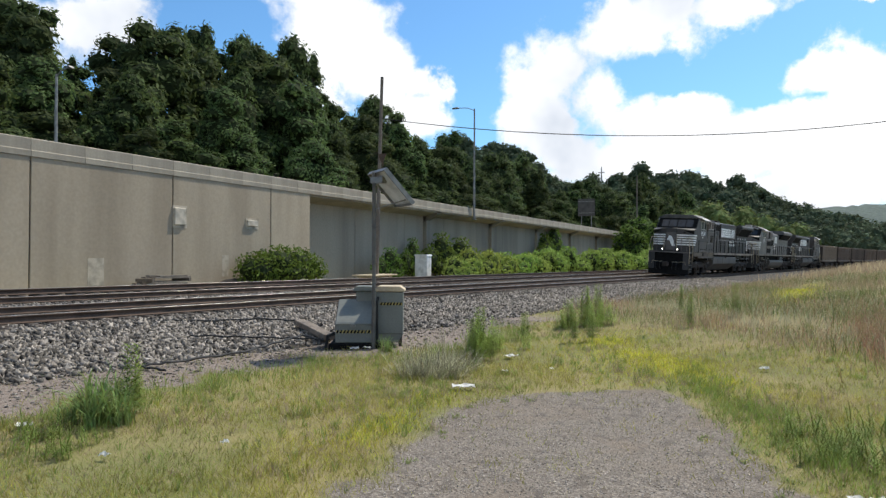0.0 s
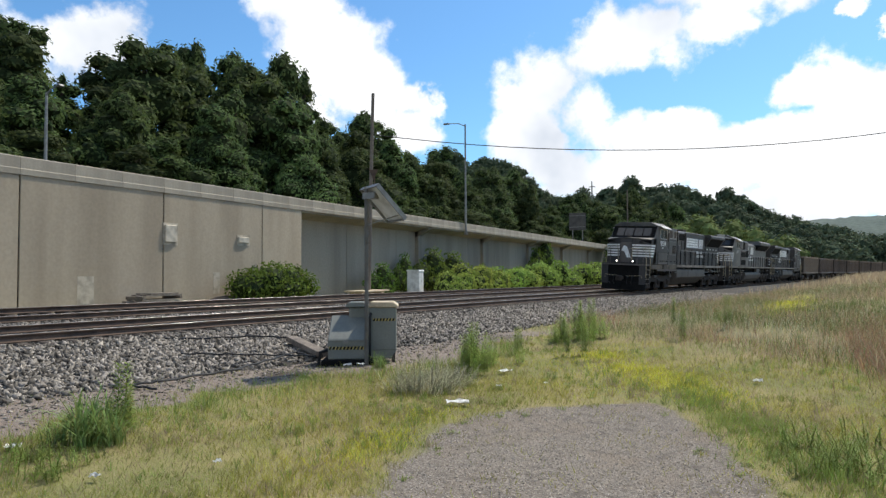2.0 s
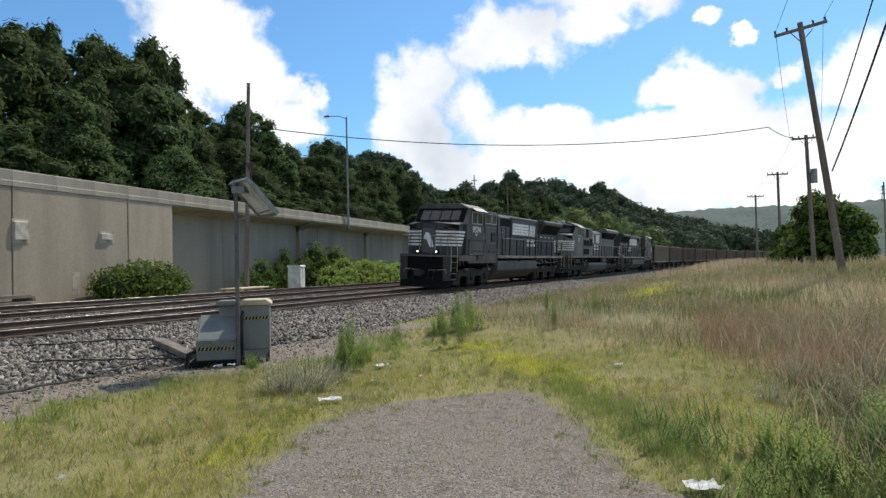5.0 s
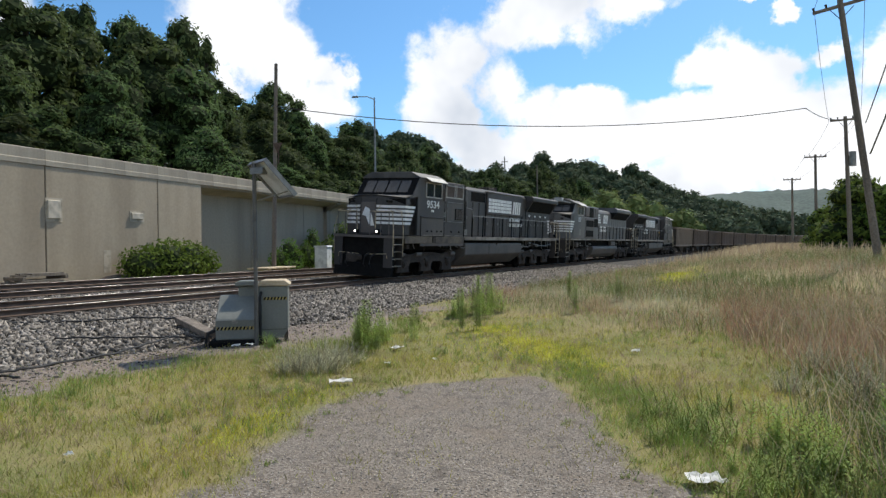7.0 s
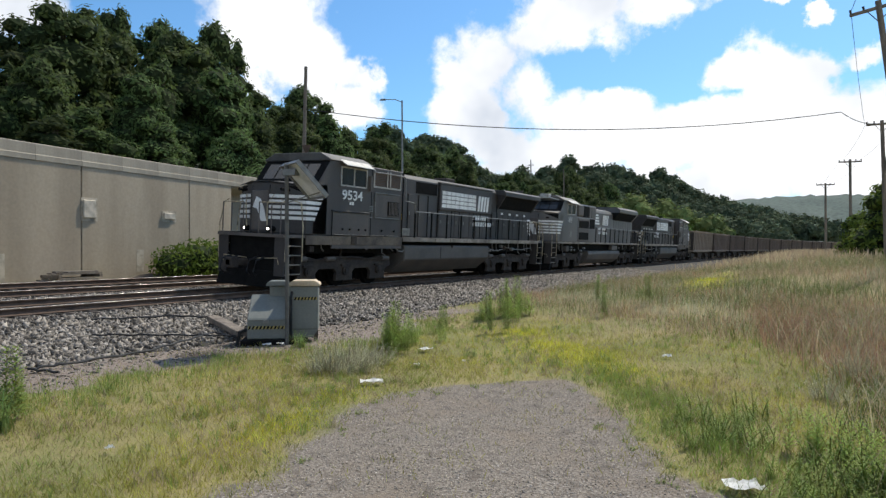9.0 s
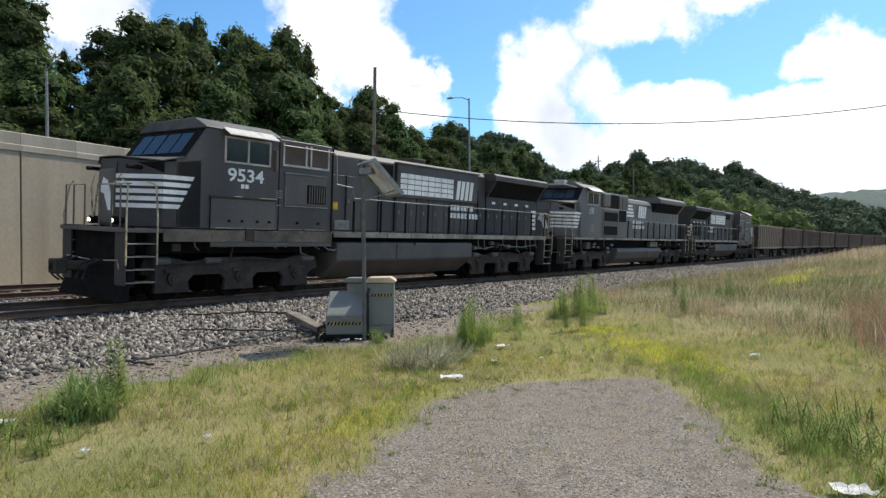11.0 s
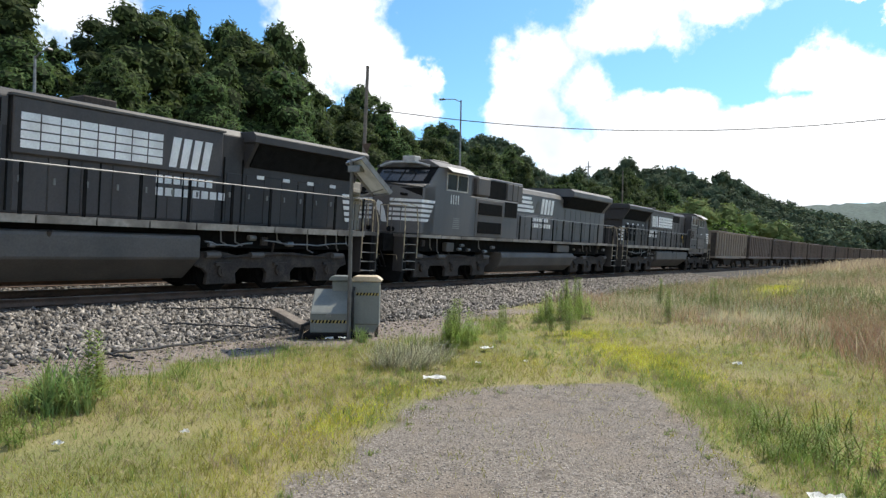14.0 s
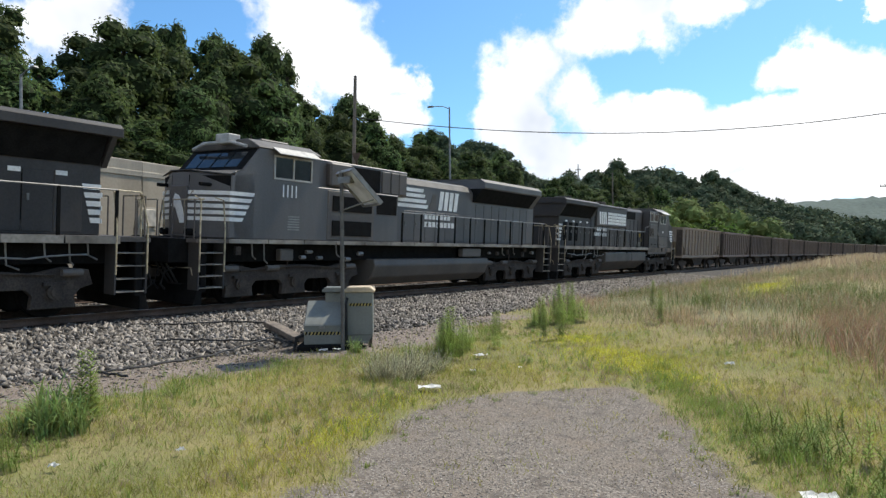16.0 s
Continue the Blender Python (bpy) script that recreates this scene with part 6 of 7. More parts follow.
def build_house():
    x, y = -86.0, 31.0
    z = 18.8
    h = thing("house", "pale two-storey house with grey gables on the hill", "house", at=pose(x, y, z, 0, 0, -15))
    part("wall", box(B(), -5, 5, -6, 6, -4, 3.0), HOUSEWALL, h, bevel=0.03)
    part("roof", prism(B(), [(-5.4, 3.0), (5.4, 3.0), (0, 5.6)], "y", -6.4, 6.4), SHINGLE, h)
    part("gable", prism(B(), [(-2.0, 2.9), (2.0, 2.9), (0, 5.3)], "x", 2.0, 5.3), HOUSEWALL, h)
    part("gable_roof", prism(B(), [(-2.4, 2.7), (-2.25, 2.7), (0, 5.35), (2.25, 2.7), (2.4, 2.7), (0, 5.65)], "x", 1.6, 5.6), SHINGLE, h)
    for yy in (-4, 0, 4):
        w = part("window", box(B(), 5.0, 5.06, yy - 0.6, yy + 0.6, 0.6, 2.2), WHITEBOX, h)
        part("pane", box(B(), 5.06, 5.08, yy - 0.5, yy + 0.5, 0.7, 2.1), GLASS, w)
        for s in (-1, 1):
            part("shutter", box(B(), 5.0, 5.05, yy + s * 0.95 - 0.28, yy + s * 0.95 + 0.28, 0.6, 2.2), DARK, h)
    w = part("window", box(B(), 5.3, 5.34, -0.4, 0.4, 3.3, 4.3), WHITEBOX, h)
    part("pane", box(B(), 5.34, 5.36, -0.3, 0.3, 3.4, 4.2), GLASS, w)
    part("porch_roof", box(B(), 5.0, 6.6, -6, 6, -0.1, 0.1), WHITEBOX, h)


def litter(x, y, a, b, turn, label="crumpled white paper litter on the grass"):
    bm = B()
    n = 5
    g = [[bm.verts.new((a * (i / n - 0.5), b * (j / n - 0.5), 0.035 + 0.012 * math.sin(i * 2.3 + j * 1.7 + turn) + 0.012 * math.cos(i * j + turn))) for j in range(n + 1)] for i in range(n + 1)]
    for i in range(n):
        for j in range(n):
            bm.faces.new((g[i][j], g[i + 1][j], g[i + 1][j + 1], g[i][j + 1]))
    bmesh.ops.solidify(bm, geom=bm.faces[:], thickness=0.008)
    ob = single("paper_litter", bm, PAPER, label, "litter", group="paper litter")
    ob.matrix_world = pose(x, y, float(ground_z(x, y)) + 0.03, 0, 0, turn)


signal_cabinet()
solar_post()
cable_things()
build_poles()
build_wall_things()
build_house()
for spot in ((-3.79, 7.74, 0.30, 0.20, 30), (-4.37, 10.85, 0.24, 0.16, 70), (-0.32, 11.38, 0.14, 0.12, 10), (-6.76, 3.72, 0.14, 0.12, 45), (0.61, 5.33, 0.27, 0.22, 20), (-3.88, 9.39, 0.09, 0.07, 5), (-4.63, 4.34, 0.07, 0.05, 80), (-7.3, 10.2, 0.16, 0.08, 35), (-7.1, 10.35, 0.14, 0.09, 5), (-5.2, 3.5, 0.1, 0.05, 15), (-3.3, 9.9, 0.06, 0.05, 50)):
    litter(*spot)


# ---- trees and plants ----
def leaf_cloud(centres, normals, size, jitter):
    """Leaves as small bent quads round the centres; arrays of verts and faces."""
    n = len(centres)
    nrm = normals + RNG.normal(size=(n, 3)) * jitter
    nrm /= np.linalg.norm(nrm, axis=1)[:, None]
    t = np.cross(nrm, RNG.normal(size=(n, 3)))
    t /= np.linalg.norm(t, axis=1)[:, None]
    b = np.cross(nrm, t)
    s = (size * RNG.uniform(0.6, 1.4, n))[:, None]
    pts = np.stack([centres - t * s, centres + b * s * 0.45 - nrm * s * 0.12, centres + t * s, centres - b * s * 0.45 - nrm * s * 0.12], 1)
    return pts.reshape(-1, 3), np.arange(4 * n).reshape(n, 4)


def lobes_leaves(lobes, per_m2, size, jitter=0.42):
    """Leaf centres and normals over ellipsoid lobes (x, y, z, rx, ry, rz)."""
    cs, ns = [], []
    for x, y, z, rx, ry, rz in lobes:
        k = int(per_m2 * 4 * math.pi * ((rx * ry) ** 0.8 + (rx * rz) ** 0.8 + (ry * rz) ** 0.8) / 3)
        d = RNG.normal(size=(k, 3))
        d /= np.linalg.norm(d, axis=1)[:, None]
        d = d[d[:, 2] > -0.7]
        rr = RNG.uniform(0.74, 1.10, len(d))[:, None]
        c = np.array([x, y, z]) + d * np.array([rx, ry, rz]) * rr
        # none where another lobe already fills the crown
        free = np.ones(len(c), bool)
        for ox, oy, oz, sx, sy, sz in lobes:
            if (ox, oy, oz) != (x, y, z):
                free &= (((c - np.array([ox, oy, oz])) / np.array([sx, sy, sz])) ** 2).sum(1) > 0.6
        cs.append(c[free])
        ns.append(d[free] + np.array([0, 0, 0.35]))
    return leaf_cloud(np.concatenate(cs), np.concatenate(ns), size, jitter)


# solid lumps added inside the crowns so that nothing shows through
def lump_core(bm, lobes, scale=0.78):
    for x, y, z, rx, ry, rz in lobes:
        bmesh.ops.create_icosphere(bm, subdivisions=1, radius=1.0, matrix=Matrix.Translation((x, y, z)) @ Matrix.Diagonal((rx * scale, ry * scale, rz * scale, 1)) @ Euler((x, y, z)).to_matrix().to_4x4())
    return bm


def make_tree(label, height=10.0, spread=3.2, seed=0, leaf=0.185, density=12.4, leaf_mat=None, category="tree"):
    r = random.Random(seed)
    tr = thing("tree", label, category, "wooded hillside")
    bm = B()
    th = height * 0.42
    rod(bm, [(0, 0, -0.5), (0.1, 0.05, th * 0.5), (0.05, -0.1, th), (0.1, 0, height * 0.8)], 0.028 * height, 7, 0.006 * height)
    lobes = []
    n = 22
    for i in range(n):
        a = i * 2.4 + r.uniform(-0.4, 0.4)
        f = i / (n - 1)
        rad = spread * (0.92 - 0.62 * f ** 1.5) * r.uniform(0.45, 1.25)
        z = height * (0.22 + 0.64 * f + r.uniform(-0.05, 0.06))
        s = spread * r.choice((0.24, 0.34, 0.46)) * r.uniform(0.85, 1.15) * (1.05 - 0.2 * f)
        x, y = rad * math.cos(a), rad * math.sin(a)
        lobes.append((x, y, z, s, s * r.uniform(0.85, 1.15), s * r.uniform(0.6, 1.0)))
        rod(bm, [(0.05, 0, th * (0.6 + 0.5 * f)), (x * 0.55, y * 0.55, z - s * 0.35), (x, y, z)], 0.011 * height, 5, 0.004 * height)
    for k in range(3):
        lobes.append((spread * r.uniform(-0.25, 0.25), spread * r.uniform(-0.25, 0.25), height * (0.80 + 0.05 * k), spread * (0.42 - 0.11 * k), spread * (0.40 - 0.1 * k), height * 0.09))
    lobes.append((0, 0, height * 0.58, spread * 0.66, spread * 0.66, height * 0.24))
    lobes.append((0.1, 0.2, height * 0.25, spread * 0.7, spread * 0.7, height * 0.16))
    part("trunk", bm, BARK, tr)
    v, f = lobes_leaves(lobes, density, leaf)
    crown = new("crown", raw_mesh("crown", v, f, leaf_mat or LEAF))
    crown.parent = tr
    core = part("inner_crown", lump_core(B(), lobes, 0.8), SHADEDCORE, tr)
    return tr


# the skyline of the woods: bearing, slope of the line of sight to the treetops
SKYLINE = [(-80, 0.27), (-71.5, 0.272), (-68.7, 0.281), (-66.5, 0.298), (-64, 0.328), (-60, 0.335), (-58, 0.30), (-56.8, 0.262), (-54.8, 0.276), (-53.1, 0.297), (-50.8, 0.334), (-48.5, 0.328), (-46.3, 0.304), (-43, 0.336), (-40.5, 0.329), (-38.6, 0.289), (-37.6, 0.231), (-33.1, 0.236), (-31, 0.209), (-28.2, 0.198), (-24.8, 0.166), (-22.4, 0.168), (-20.3, 0.148), (-18.8, 0.120), (-17.7, 0.107), (-16.5, 0.115), (-16, 0.110), (-15.5, 0.119), (-14.5, 0.114), (-13, 0.126), (-12.3, 0.119), (-11.6, 0.136), (-10.9, 0.115), (-9.9, 0.125), (-8.2, 0.129), (-6.6, 0.117), (-5.3, 0.103), (-4.8, 0.119), (-3.3, 0.106), (-1.7, 0.084), (-0.8, 0.076), (0, 0.077), (1, 0.067), (2.2, 0.064), (4, 0.054), (6, 0.045), (8, 0.038), (11, 0.03)]


def sky_slope(bearing):
    return np.interp(bearing, [a for a, _ in SKYLINE], [b for _, b in SKYLINE])


def build_woods():
    protos = [make_tree("dense dark green deciduous tree on the hillside", 10, (2.5, 3.4, 2.9, 3.9, 3.2)[k], seed=11 + k) for k in range(5)]
    r = random.Random(5)
    spots = []
    for row, (depth, step, low) in enumerate(((5.0, 4.5, 0.62), (11.0, 4.6, 0.82), (18.0, 4.6, 0.96), (26.0, 4.8, 1.0))):
        y = -22.0 + row
        while y < 190 - row * 8:
            x = -31.0 - depth + r.uniform(-2, 2) + max(0.0, y - 112) * 0.17 + (6 if y > 112 else 0)
            yy = y + r.uniform(-1.5, 1.5)
            rng_ = math.hypot(x, yy)
            bearing = math.degrees(math.atan2(x, yy))
            slope = float(sky_slope(bearing)) * (0.72 if bearing < -67.5 else 1.0)
            top = 1.67 + rng_ * slope * low * r.uniform(0.92, 1.08)
            base = float(ground_z(x, yy))
            spots.append((x, yy, base, max(4.5, min(19.0, top - base))))
            y += step * r.uniform(0.8, 1.2) * (1 + max(0, y) / 160)
    first = []
    for i, (x, y, z, h) in enumerate(spots):
        s = h / 10.0
        w = min(max(s, 0.85), 1.25) * r.uniform(0.9, 1.1)
        m = pose(x, y, z - 0.2, 0, 0, r.uniform(0, 360)) @ Matrix.Diagonal((w, w, s, 1))
        if i >= len(protos):
            copy_thing(protos[i % 5], m)
        else:
            first.append((protos[i], m))
    for ob, m in first:
        ob.matrix_world = m


build_woods()


def woods_mass(rows, material, label, seed):
    """Crowns of several lobes each, as one wood; rows: distance, bearings from and to, step, share of the skyline or a slope of its own."""
    vs, fs, n = [], [], 0
    core = B()
    r = random.Random(seed)
    for dist, b0, b1, step, low in rows:
        b = b0
        while b < b1:
            bb = b + r.uniform(-0.25, 0.25)
            d = dist * r.uniform(0.94, 1.06)
            x, y = d * math.sin(radians(bb)), d * math.cos(radians(bb))
            if float(lateral(x, y)) < -9:
                slope = float(sky_slope(bb)) * low * r.uniform(0.98, 1.06) if not isinstance(low, tuple) else float(np.interp(bb, *low)) * r.uniform(0.85, 1.0)
                top = 1.7 + d * slope
                rad = r.uniform(3.6, 5.6) * (d / 260) ** 0.5
                lobes = [(x, y, top - rad * 0.85, rad * 0.8, rad * 0.8, rad * 0.85)]
                for k in range(5):
                    a = k * 1.26 + r.uniform(-0.4, 0.4)
                    q = rad * r.uniform(0.42, 0.6)
                    lobes.append((x + rad * 0.75 * math.cos(a), y + rad * 0.75 * math.sin(a), top - rad * r.uniform(0.75, 1.5), q, q, q * 0.9))
                z = top - rad * 2.1
                while z > max(0.0, top - 26):
                    lobes.append((x + r.uniform(-1.5, 1.5), y + r.uniform(-1.5, 1.5), z, rad * 1.05, rad * 1.05, rad))
                    z -= rad * 1.2
                v, f = lobes_leaves(lobes, 2.0, 0.0026 * d + 0.12, 0.55)
                vs.append(v), fs.append(f + n)
                n += len(v)
                lump_core(core, lobes, 0.86)
            b += step * r.uniform(0.8, 1.2)
    ob = new("far_woods", raw_mesh("far_woods", np.concatenate(vs), np.concatenate(fs), material))
    tagged(ob, label, "woods", kind="stuff")
    inner = part("inner_foliage", core, material, ob)
    tagged(inner, kind="stuff")


woods_mass(((350, -27, 11, 0.8, 1.0), (290, -25, 11, 1.0, 0.86), (235, -24, 11, 1.25, 0.68)), HAZYLEAF, "dark dense woods on the ridge beyond the line", 9)
woods_mass(((165, -15, 9, 1.9, ([-15, -13, -9, -6, -3, 0, 4, 9], [0.04, 0.06, 0.072, 0.088, 0.07, 0.055, 0.045, 0.03])),), FARLEAF2, "lighter green trees beside the far line", 10)


def build_far_hill():
    """A long hazy wooded ridge across the valley."""
    bs = np.radians(np.linspace(-40, 75, 300))
    verts = []
    for k, f in enumerate((0.0, 0.35, 0.7, 0.9, 1.0, 0.8)):
        d = 1300 + 160 * k
        for i, b in enumerate(bs):
            h = 116 + 7 * math.sin(b * 9 - 0.2) + 3 * math.sin(b * 23) + 2.2 * math.sin(i * 1.7) * math.sin(i * 0.61) + 1.2 * math.sin(i * 3.1 + k)
            verts.append((d * math.sin(b), d * math.cos(b), h * f * d / 1700 - 2))
    n = len(bs)
    faces = [(k * n + i, k * n + i + 1, (k + 1) * n + i + 1, (k + 1) * n + i) for k in range(5) for i in range(n - 1)]
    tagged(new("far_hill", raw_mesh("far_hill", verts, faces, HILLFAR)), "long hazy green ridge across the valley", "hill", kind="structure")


build_far_hill()


def make_bush(label, lobes, leaf_mat, leaf=0.10, density=55, name="bush", group=""):
    bu = thing(name, label, "bush", group)
    v, f = lobes_leaves(lobes, density, leaf, 0.9)
    ob = new("foliage", raw_mesh("foliage", v, f, leaf_mat))
    ob.parent = bu
    part("inner_foliage", lump_core(B(), lobes, 0.8), SHADEDCORE, bu)
    bm = B()
    for x, y, z, rx, ry, rz in lobes:
        rod(bm, [(x * 0.2, y * 0.2, -0.2), (x, y, z)], 0.03, 5, 0.01)
    part("stems", bm, BARK, bu)
    return bu


def build_bushes():
    r = random.Random(3)
    b = make_bush("rounded leafy green bush against the concrete wall", [(0, -1.7, 0.75, 1.0, 1.1, 0.85), (0.1, -0.4, 1.0, 1.1, 1.2, 0.95), (0, 0.9, 1.05, 1.1, 1.2, 0.9), (0.05, 2.0, 0.75, 0.95, 1.0, 0.8), (0.3, 0.2, 0.6, 1.1, 2.0, 0.6)], BUSHLEAF)
    b.matrix_world = pose(-22.4, 25.3, 0.45)
    lobes = [(r.uniform(-0.9, 0.9), r.uniform(-2, 2), r.uniform(0.4, 1.0), r.uniform(0.7, 1.1), r.uniform(0.8, 1.3), r.uniform(0.5, 0.9)) for _ in range(8)]
    v = make_bush("mass of bright green vines beside the far track", lobes, VINELEAF, 0.13, 34, group="vines along the wall")
    for y, x, s, h in ((40.5, -19.6, 0.85, 0.9), (44, -20.0, 1.0, 1.05), (47.5, -20.1, 1.05, 1.2), (51.5, -20.3, 1.1, 1.5), (55.5, -20.3, 1.1, 1.75), (60, -20, 1.1, 1.4), (65, -19.6, 1.15, 1.45), (70.5, -18.8, 1.2, 1.35), (77, -18.2, 1.3, 1.4), (84, -17.2, 1.4, 1.4), (92, -16.5, 1.5, 1.5), (101, -15.5, 1.6, 1.6), (111, -14.5, 1.8, 1.9)):
        copy_thing(v, pose(x, y, 0.35, 0, 0, r.choice((0, 180)) + r.uniform(-12, 12)) @ Matrix.Diagonal((s, s, h * r.uniform(0.65, 1.2), 1)))
    v.matrix_world = pose(-19.0, 38.3, 0.3) @ Matrix.Diagonal((0.6, 0.5, 0.6, 1))
    d = make_bush("dark ivy climbing the shaded wall", [(0, -0.9, 0.9, 0.5, 0.9, 0.9), (0, 0.3, 1.5, 0.5, 0.9, 1.0), (0, 1.1, 0.9, 0.5, 0.8, 0.9), (0.2, 0, 0.5, 0.7, 1.4, 0.5)], BUSHLEAF, 0.10, 40, "climbing_ivy", "ivy on the wall")
    for y, x, s, h in ((44.5, -23.9, 1.3, 1.35), (47.5, -23.8, 1.5, 1.25), (40.9, -24.2, 0.8, 1.15), (69.0, -24.2, 1.3, 1.7), (72.0, -24.2, 1.5, 2.1)):
        copy_thing(d, pose(x, y, 0.4, 0, 0, r.uniform(-8, 8)) @ Matrix.Diagonal((s, s, h, 1)))
    d.matrix_world = pose(-23.2, 36.3, 0.4) @ Matrix.Diagonal((0.9, 0.95, 0.85, 1))
    # lighter trees by the line past the wall, and the clump by the pole line
    t = make_tree("light green young tree beside the line", 10, 3.6, seed=31, leaf=0.26, density=9, leaf_mat=BUSHLEAF)
    for x, y, h, w in ((-21, 98, 7.5, 0.9), (-19, 107, 8.5, 1.0), (-16, 118, 8.5, 1.0), (-13, 128, 8.5, 1.1), (-10, 140, 9.5, 1.2), (-7.5, 152, 9, 1.2), (-4, 168, 10, 1.3), (12.6, 58, 6.6, 0.85), (14.4, 57, 5.4, 0.7), (11.3, 63, 4.4, 0.6)):
        copy_thing(t, pose(x, y, float(ground_z(x, y)) - 0.5 - 0.25 * h, 0, 0, x * 40) @ Matrix.Diagonal((w, w, h * 1.25 / 10, 1)))
    t.matrix_world = pose(-24, 115, 1.0) @ Matrix.Diagonal((0.9, 0.9, 0.8, 1))


build_bushes()


# ---- grasses ----
def blades(name, x, y, h, width, lean, material, label, simple=False, category="grass"):
    """Grass blades as bent tapered strips, one mass."""
    n = len(x)
    z = ground_z(x, y) - 0.01
    a = RNG.uniform(0, math.tau, n)
    t = np.stack([np.cos(a), np.sin(a), np.zeros(n)], 1)
    b = RNG.uniform(0, math.tau, n)
    ln = (h * lean * RNG.uniform(0.2, 1.2, n))[:, None] * np.stack([np.cos(b), np.sin(b), np.zeros(n)], 1)
    base = np.stack([x, y, z], 1)
    w = (width * RNG.uniform(0.6, 1.3, n))[:, None]
    up = np.array([0, 0, 1.0]) * h[:, None]
    if simple:
        tip = base + up * RNG.uniform(0.8, 1.0, n)[:, None] + ln
        pts = np.stack([base - t * w, base + t * w, tip + t * w * 0.2, tip - t * w * 0.2], 1).reshape(-1, 3)
        return tagged(new(name, raw_mesh(name, pts, np.arange(4 * n).reshape(n, 4), material)), label, category, kind="stuff")
    mid = base + up * 0.6 + ln * 0.35
    tip = base + up * RNG.uniform(0.8, 1.0, n)[:, None] + ln
    pts = np.stack([base - t * w, base + t * w, mid + t * w * 0.7, mid - t * w * 0.7, tip + t * w * 0.12, tip - t * w * 0.12], 1).reshape(-1, 3)
    k = np.arange(n)[:, None] * 6
    faces = np.concatenate([k + np.array([0, 1, 2, 3]), k + np.array([3, 2, 4, 5])], 0)
    return tagged(new(name, raw_mesh(name, pts, faces, material)), label, category, kind="stuff")


def scatter(n, x0, x1, y0, y1, weight):
    x, y = RNG.uniform(x0, x1, n), RNG.uniform(y0, y1, n)
    keep = RNG.random(n) < weight(x, y)
    return x[keep], y[keep]


def patchy(x, y, scale, seed):
    """Soft patches, 0 to 1."""
    v = np.zeros_like(x)
    for k, (fx, fy) in enumerate(((1.0, 0.6), (-0.7, 1.1), (1.7, -1.3), (2.6, 2.1), (-3.1, 1.9))):
        v += np.sin((fx * x + fy * y) * scale + seed * (k + 1.7)) / (1 + 0.4 * k)
    return 0.5 + 0.5 * np.tanh(v * 0.7)


def build_grass():
    def lawn(x, y):
        near = np.clip(1.3 - np.hypot(x, y) / 15, 0.22, 1)
        g = gravel_mask(x, y)
        return near * (1 - np.clip(g * 1.5 - 0.1, 0, 0.995)) * (1 - 0.9 * dirt_mask(x, y)) * (1 - 0.75 * meadow_mask(x, y)) * (lateral(x, y) > 5.6)

    x, y = scatter(660000, -12, 4.5, 0.6, 23, lambda x, y: lawn(x, y) * (0.35 + 0.65 * patchy(x, y, 0.8, 1)))
    blades("short_grass", x, y, RNG.uniform(0.03, 0.10, len(x)) * (0.6 + 0.8 * patchy(x, y, 1.9, 17)), 0.0035, 0.8, LAWN, "short patchy yellow-green grass beside the gravel drive", True)
    x, y = scatter(450000, -12, 4.5, 0.6, 23, lambda x, y: lawn(x, y) * patchy(x, y, 1.1, 4))
    blades("dry_short_grass", x, y, RNG.uniform(0.025, 0.085, len(x)), 0.003, 0.9, STRAW, "dry straw-coloured short grass", True)

    def lane(x, y):
        return np.clip(1.8 * lane_mask(x, y), 0, 1) * (0.5 + 0.5 * patchy(x, y, 0.7, 8)) * (1 - gravel_mask(x, y)) * np.clip(13 / np.hypot(x, y), 0.3, 1)

    x, y = scatter(420000, -5, 5, 4, 34, lane)
    blades("bright_grass", x, y, RNG.uniform(0.03, 0.10, len(x)), 0.0045, 0.8, BRIGHT, "bright yellow-green grass along the old path", True)

    def field(x, y):
        return meadow_mask(x, y) * (lateral(x, y) > 6.0) * np.clip(14 / np.hypot(x, y), 0.12, 1) * (1 - gravel_mask(x, y))

    x, y = scatter(260000, -11, 16, 4, 48, lambda x, y: field(x, y) * (0.3 + 0.7 * patchy(x, y, 0.5, 2)))
    tall = (0.22 + 0.38 * meadow_mask(x, y)) * (0.35 + 0.75 * patchy(x, y, 0.9, 5))
    # stands of each kind, mixed at their edges
    order = np.argsort(patchy(x, y, 0.42, 13) + 0.35 * patchy(x, y, 1.3, 19) + RNG.normal(size=len(x)) * 0.16)
    x, y, tall = x[order], y[order], tall[order]
    k = len(x) // 2
    blades("tall_dry_grass", x[:k], y[:k], tall[:k] * RNG.uniform(0.4, 1.15, k), 0.004, 1.0, STRAW, "tall tan uncut meadow grass")
    k2 = int(len(x) * 0.75)
    blades("brown_grass", x[k:k2], y[k:k2], tall[k:k2] * RNG.uniform(0.5, 1.2, k2 - k), 0.004, 0.85, BROWNGRASS, "reddish brown seeding meadow grass")
    blades("grey_grass", x[k2:], y[k2:], tall[k2:] * RNG.uniform(0.4, 1.1, len(x) - k2), 0.0045, 0.95, SAGE, "grey-green meadow grass")
    x, y = scatter(230000, -11, 16, 4, 48, lambda x, y: field(x, y) * np.clip(patchy(x, y, 0.6, 7) ** 1.6 * 1.3 + 0.9 * np.exp(-((x - 1.7) / 0.9) ** 2 - ((y - 6.2) / 1.6) ** 2), 0, 1))
    blades("tall_green_grass", x, y, (0.3 + 0.3 * meadow_mask(x, y)) * RNG.uniform(0.4, 1.1, len(x)) * (0.5 + 0.6 * patchy(x, y, 1.1, 9)), 0.005, 0.7, MEADOWGREEN, "green undergrowth in the tall meadow grass")
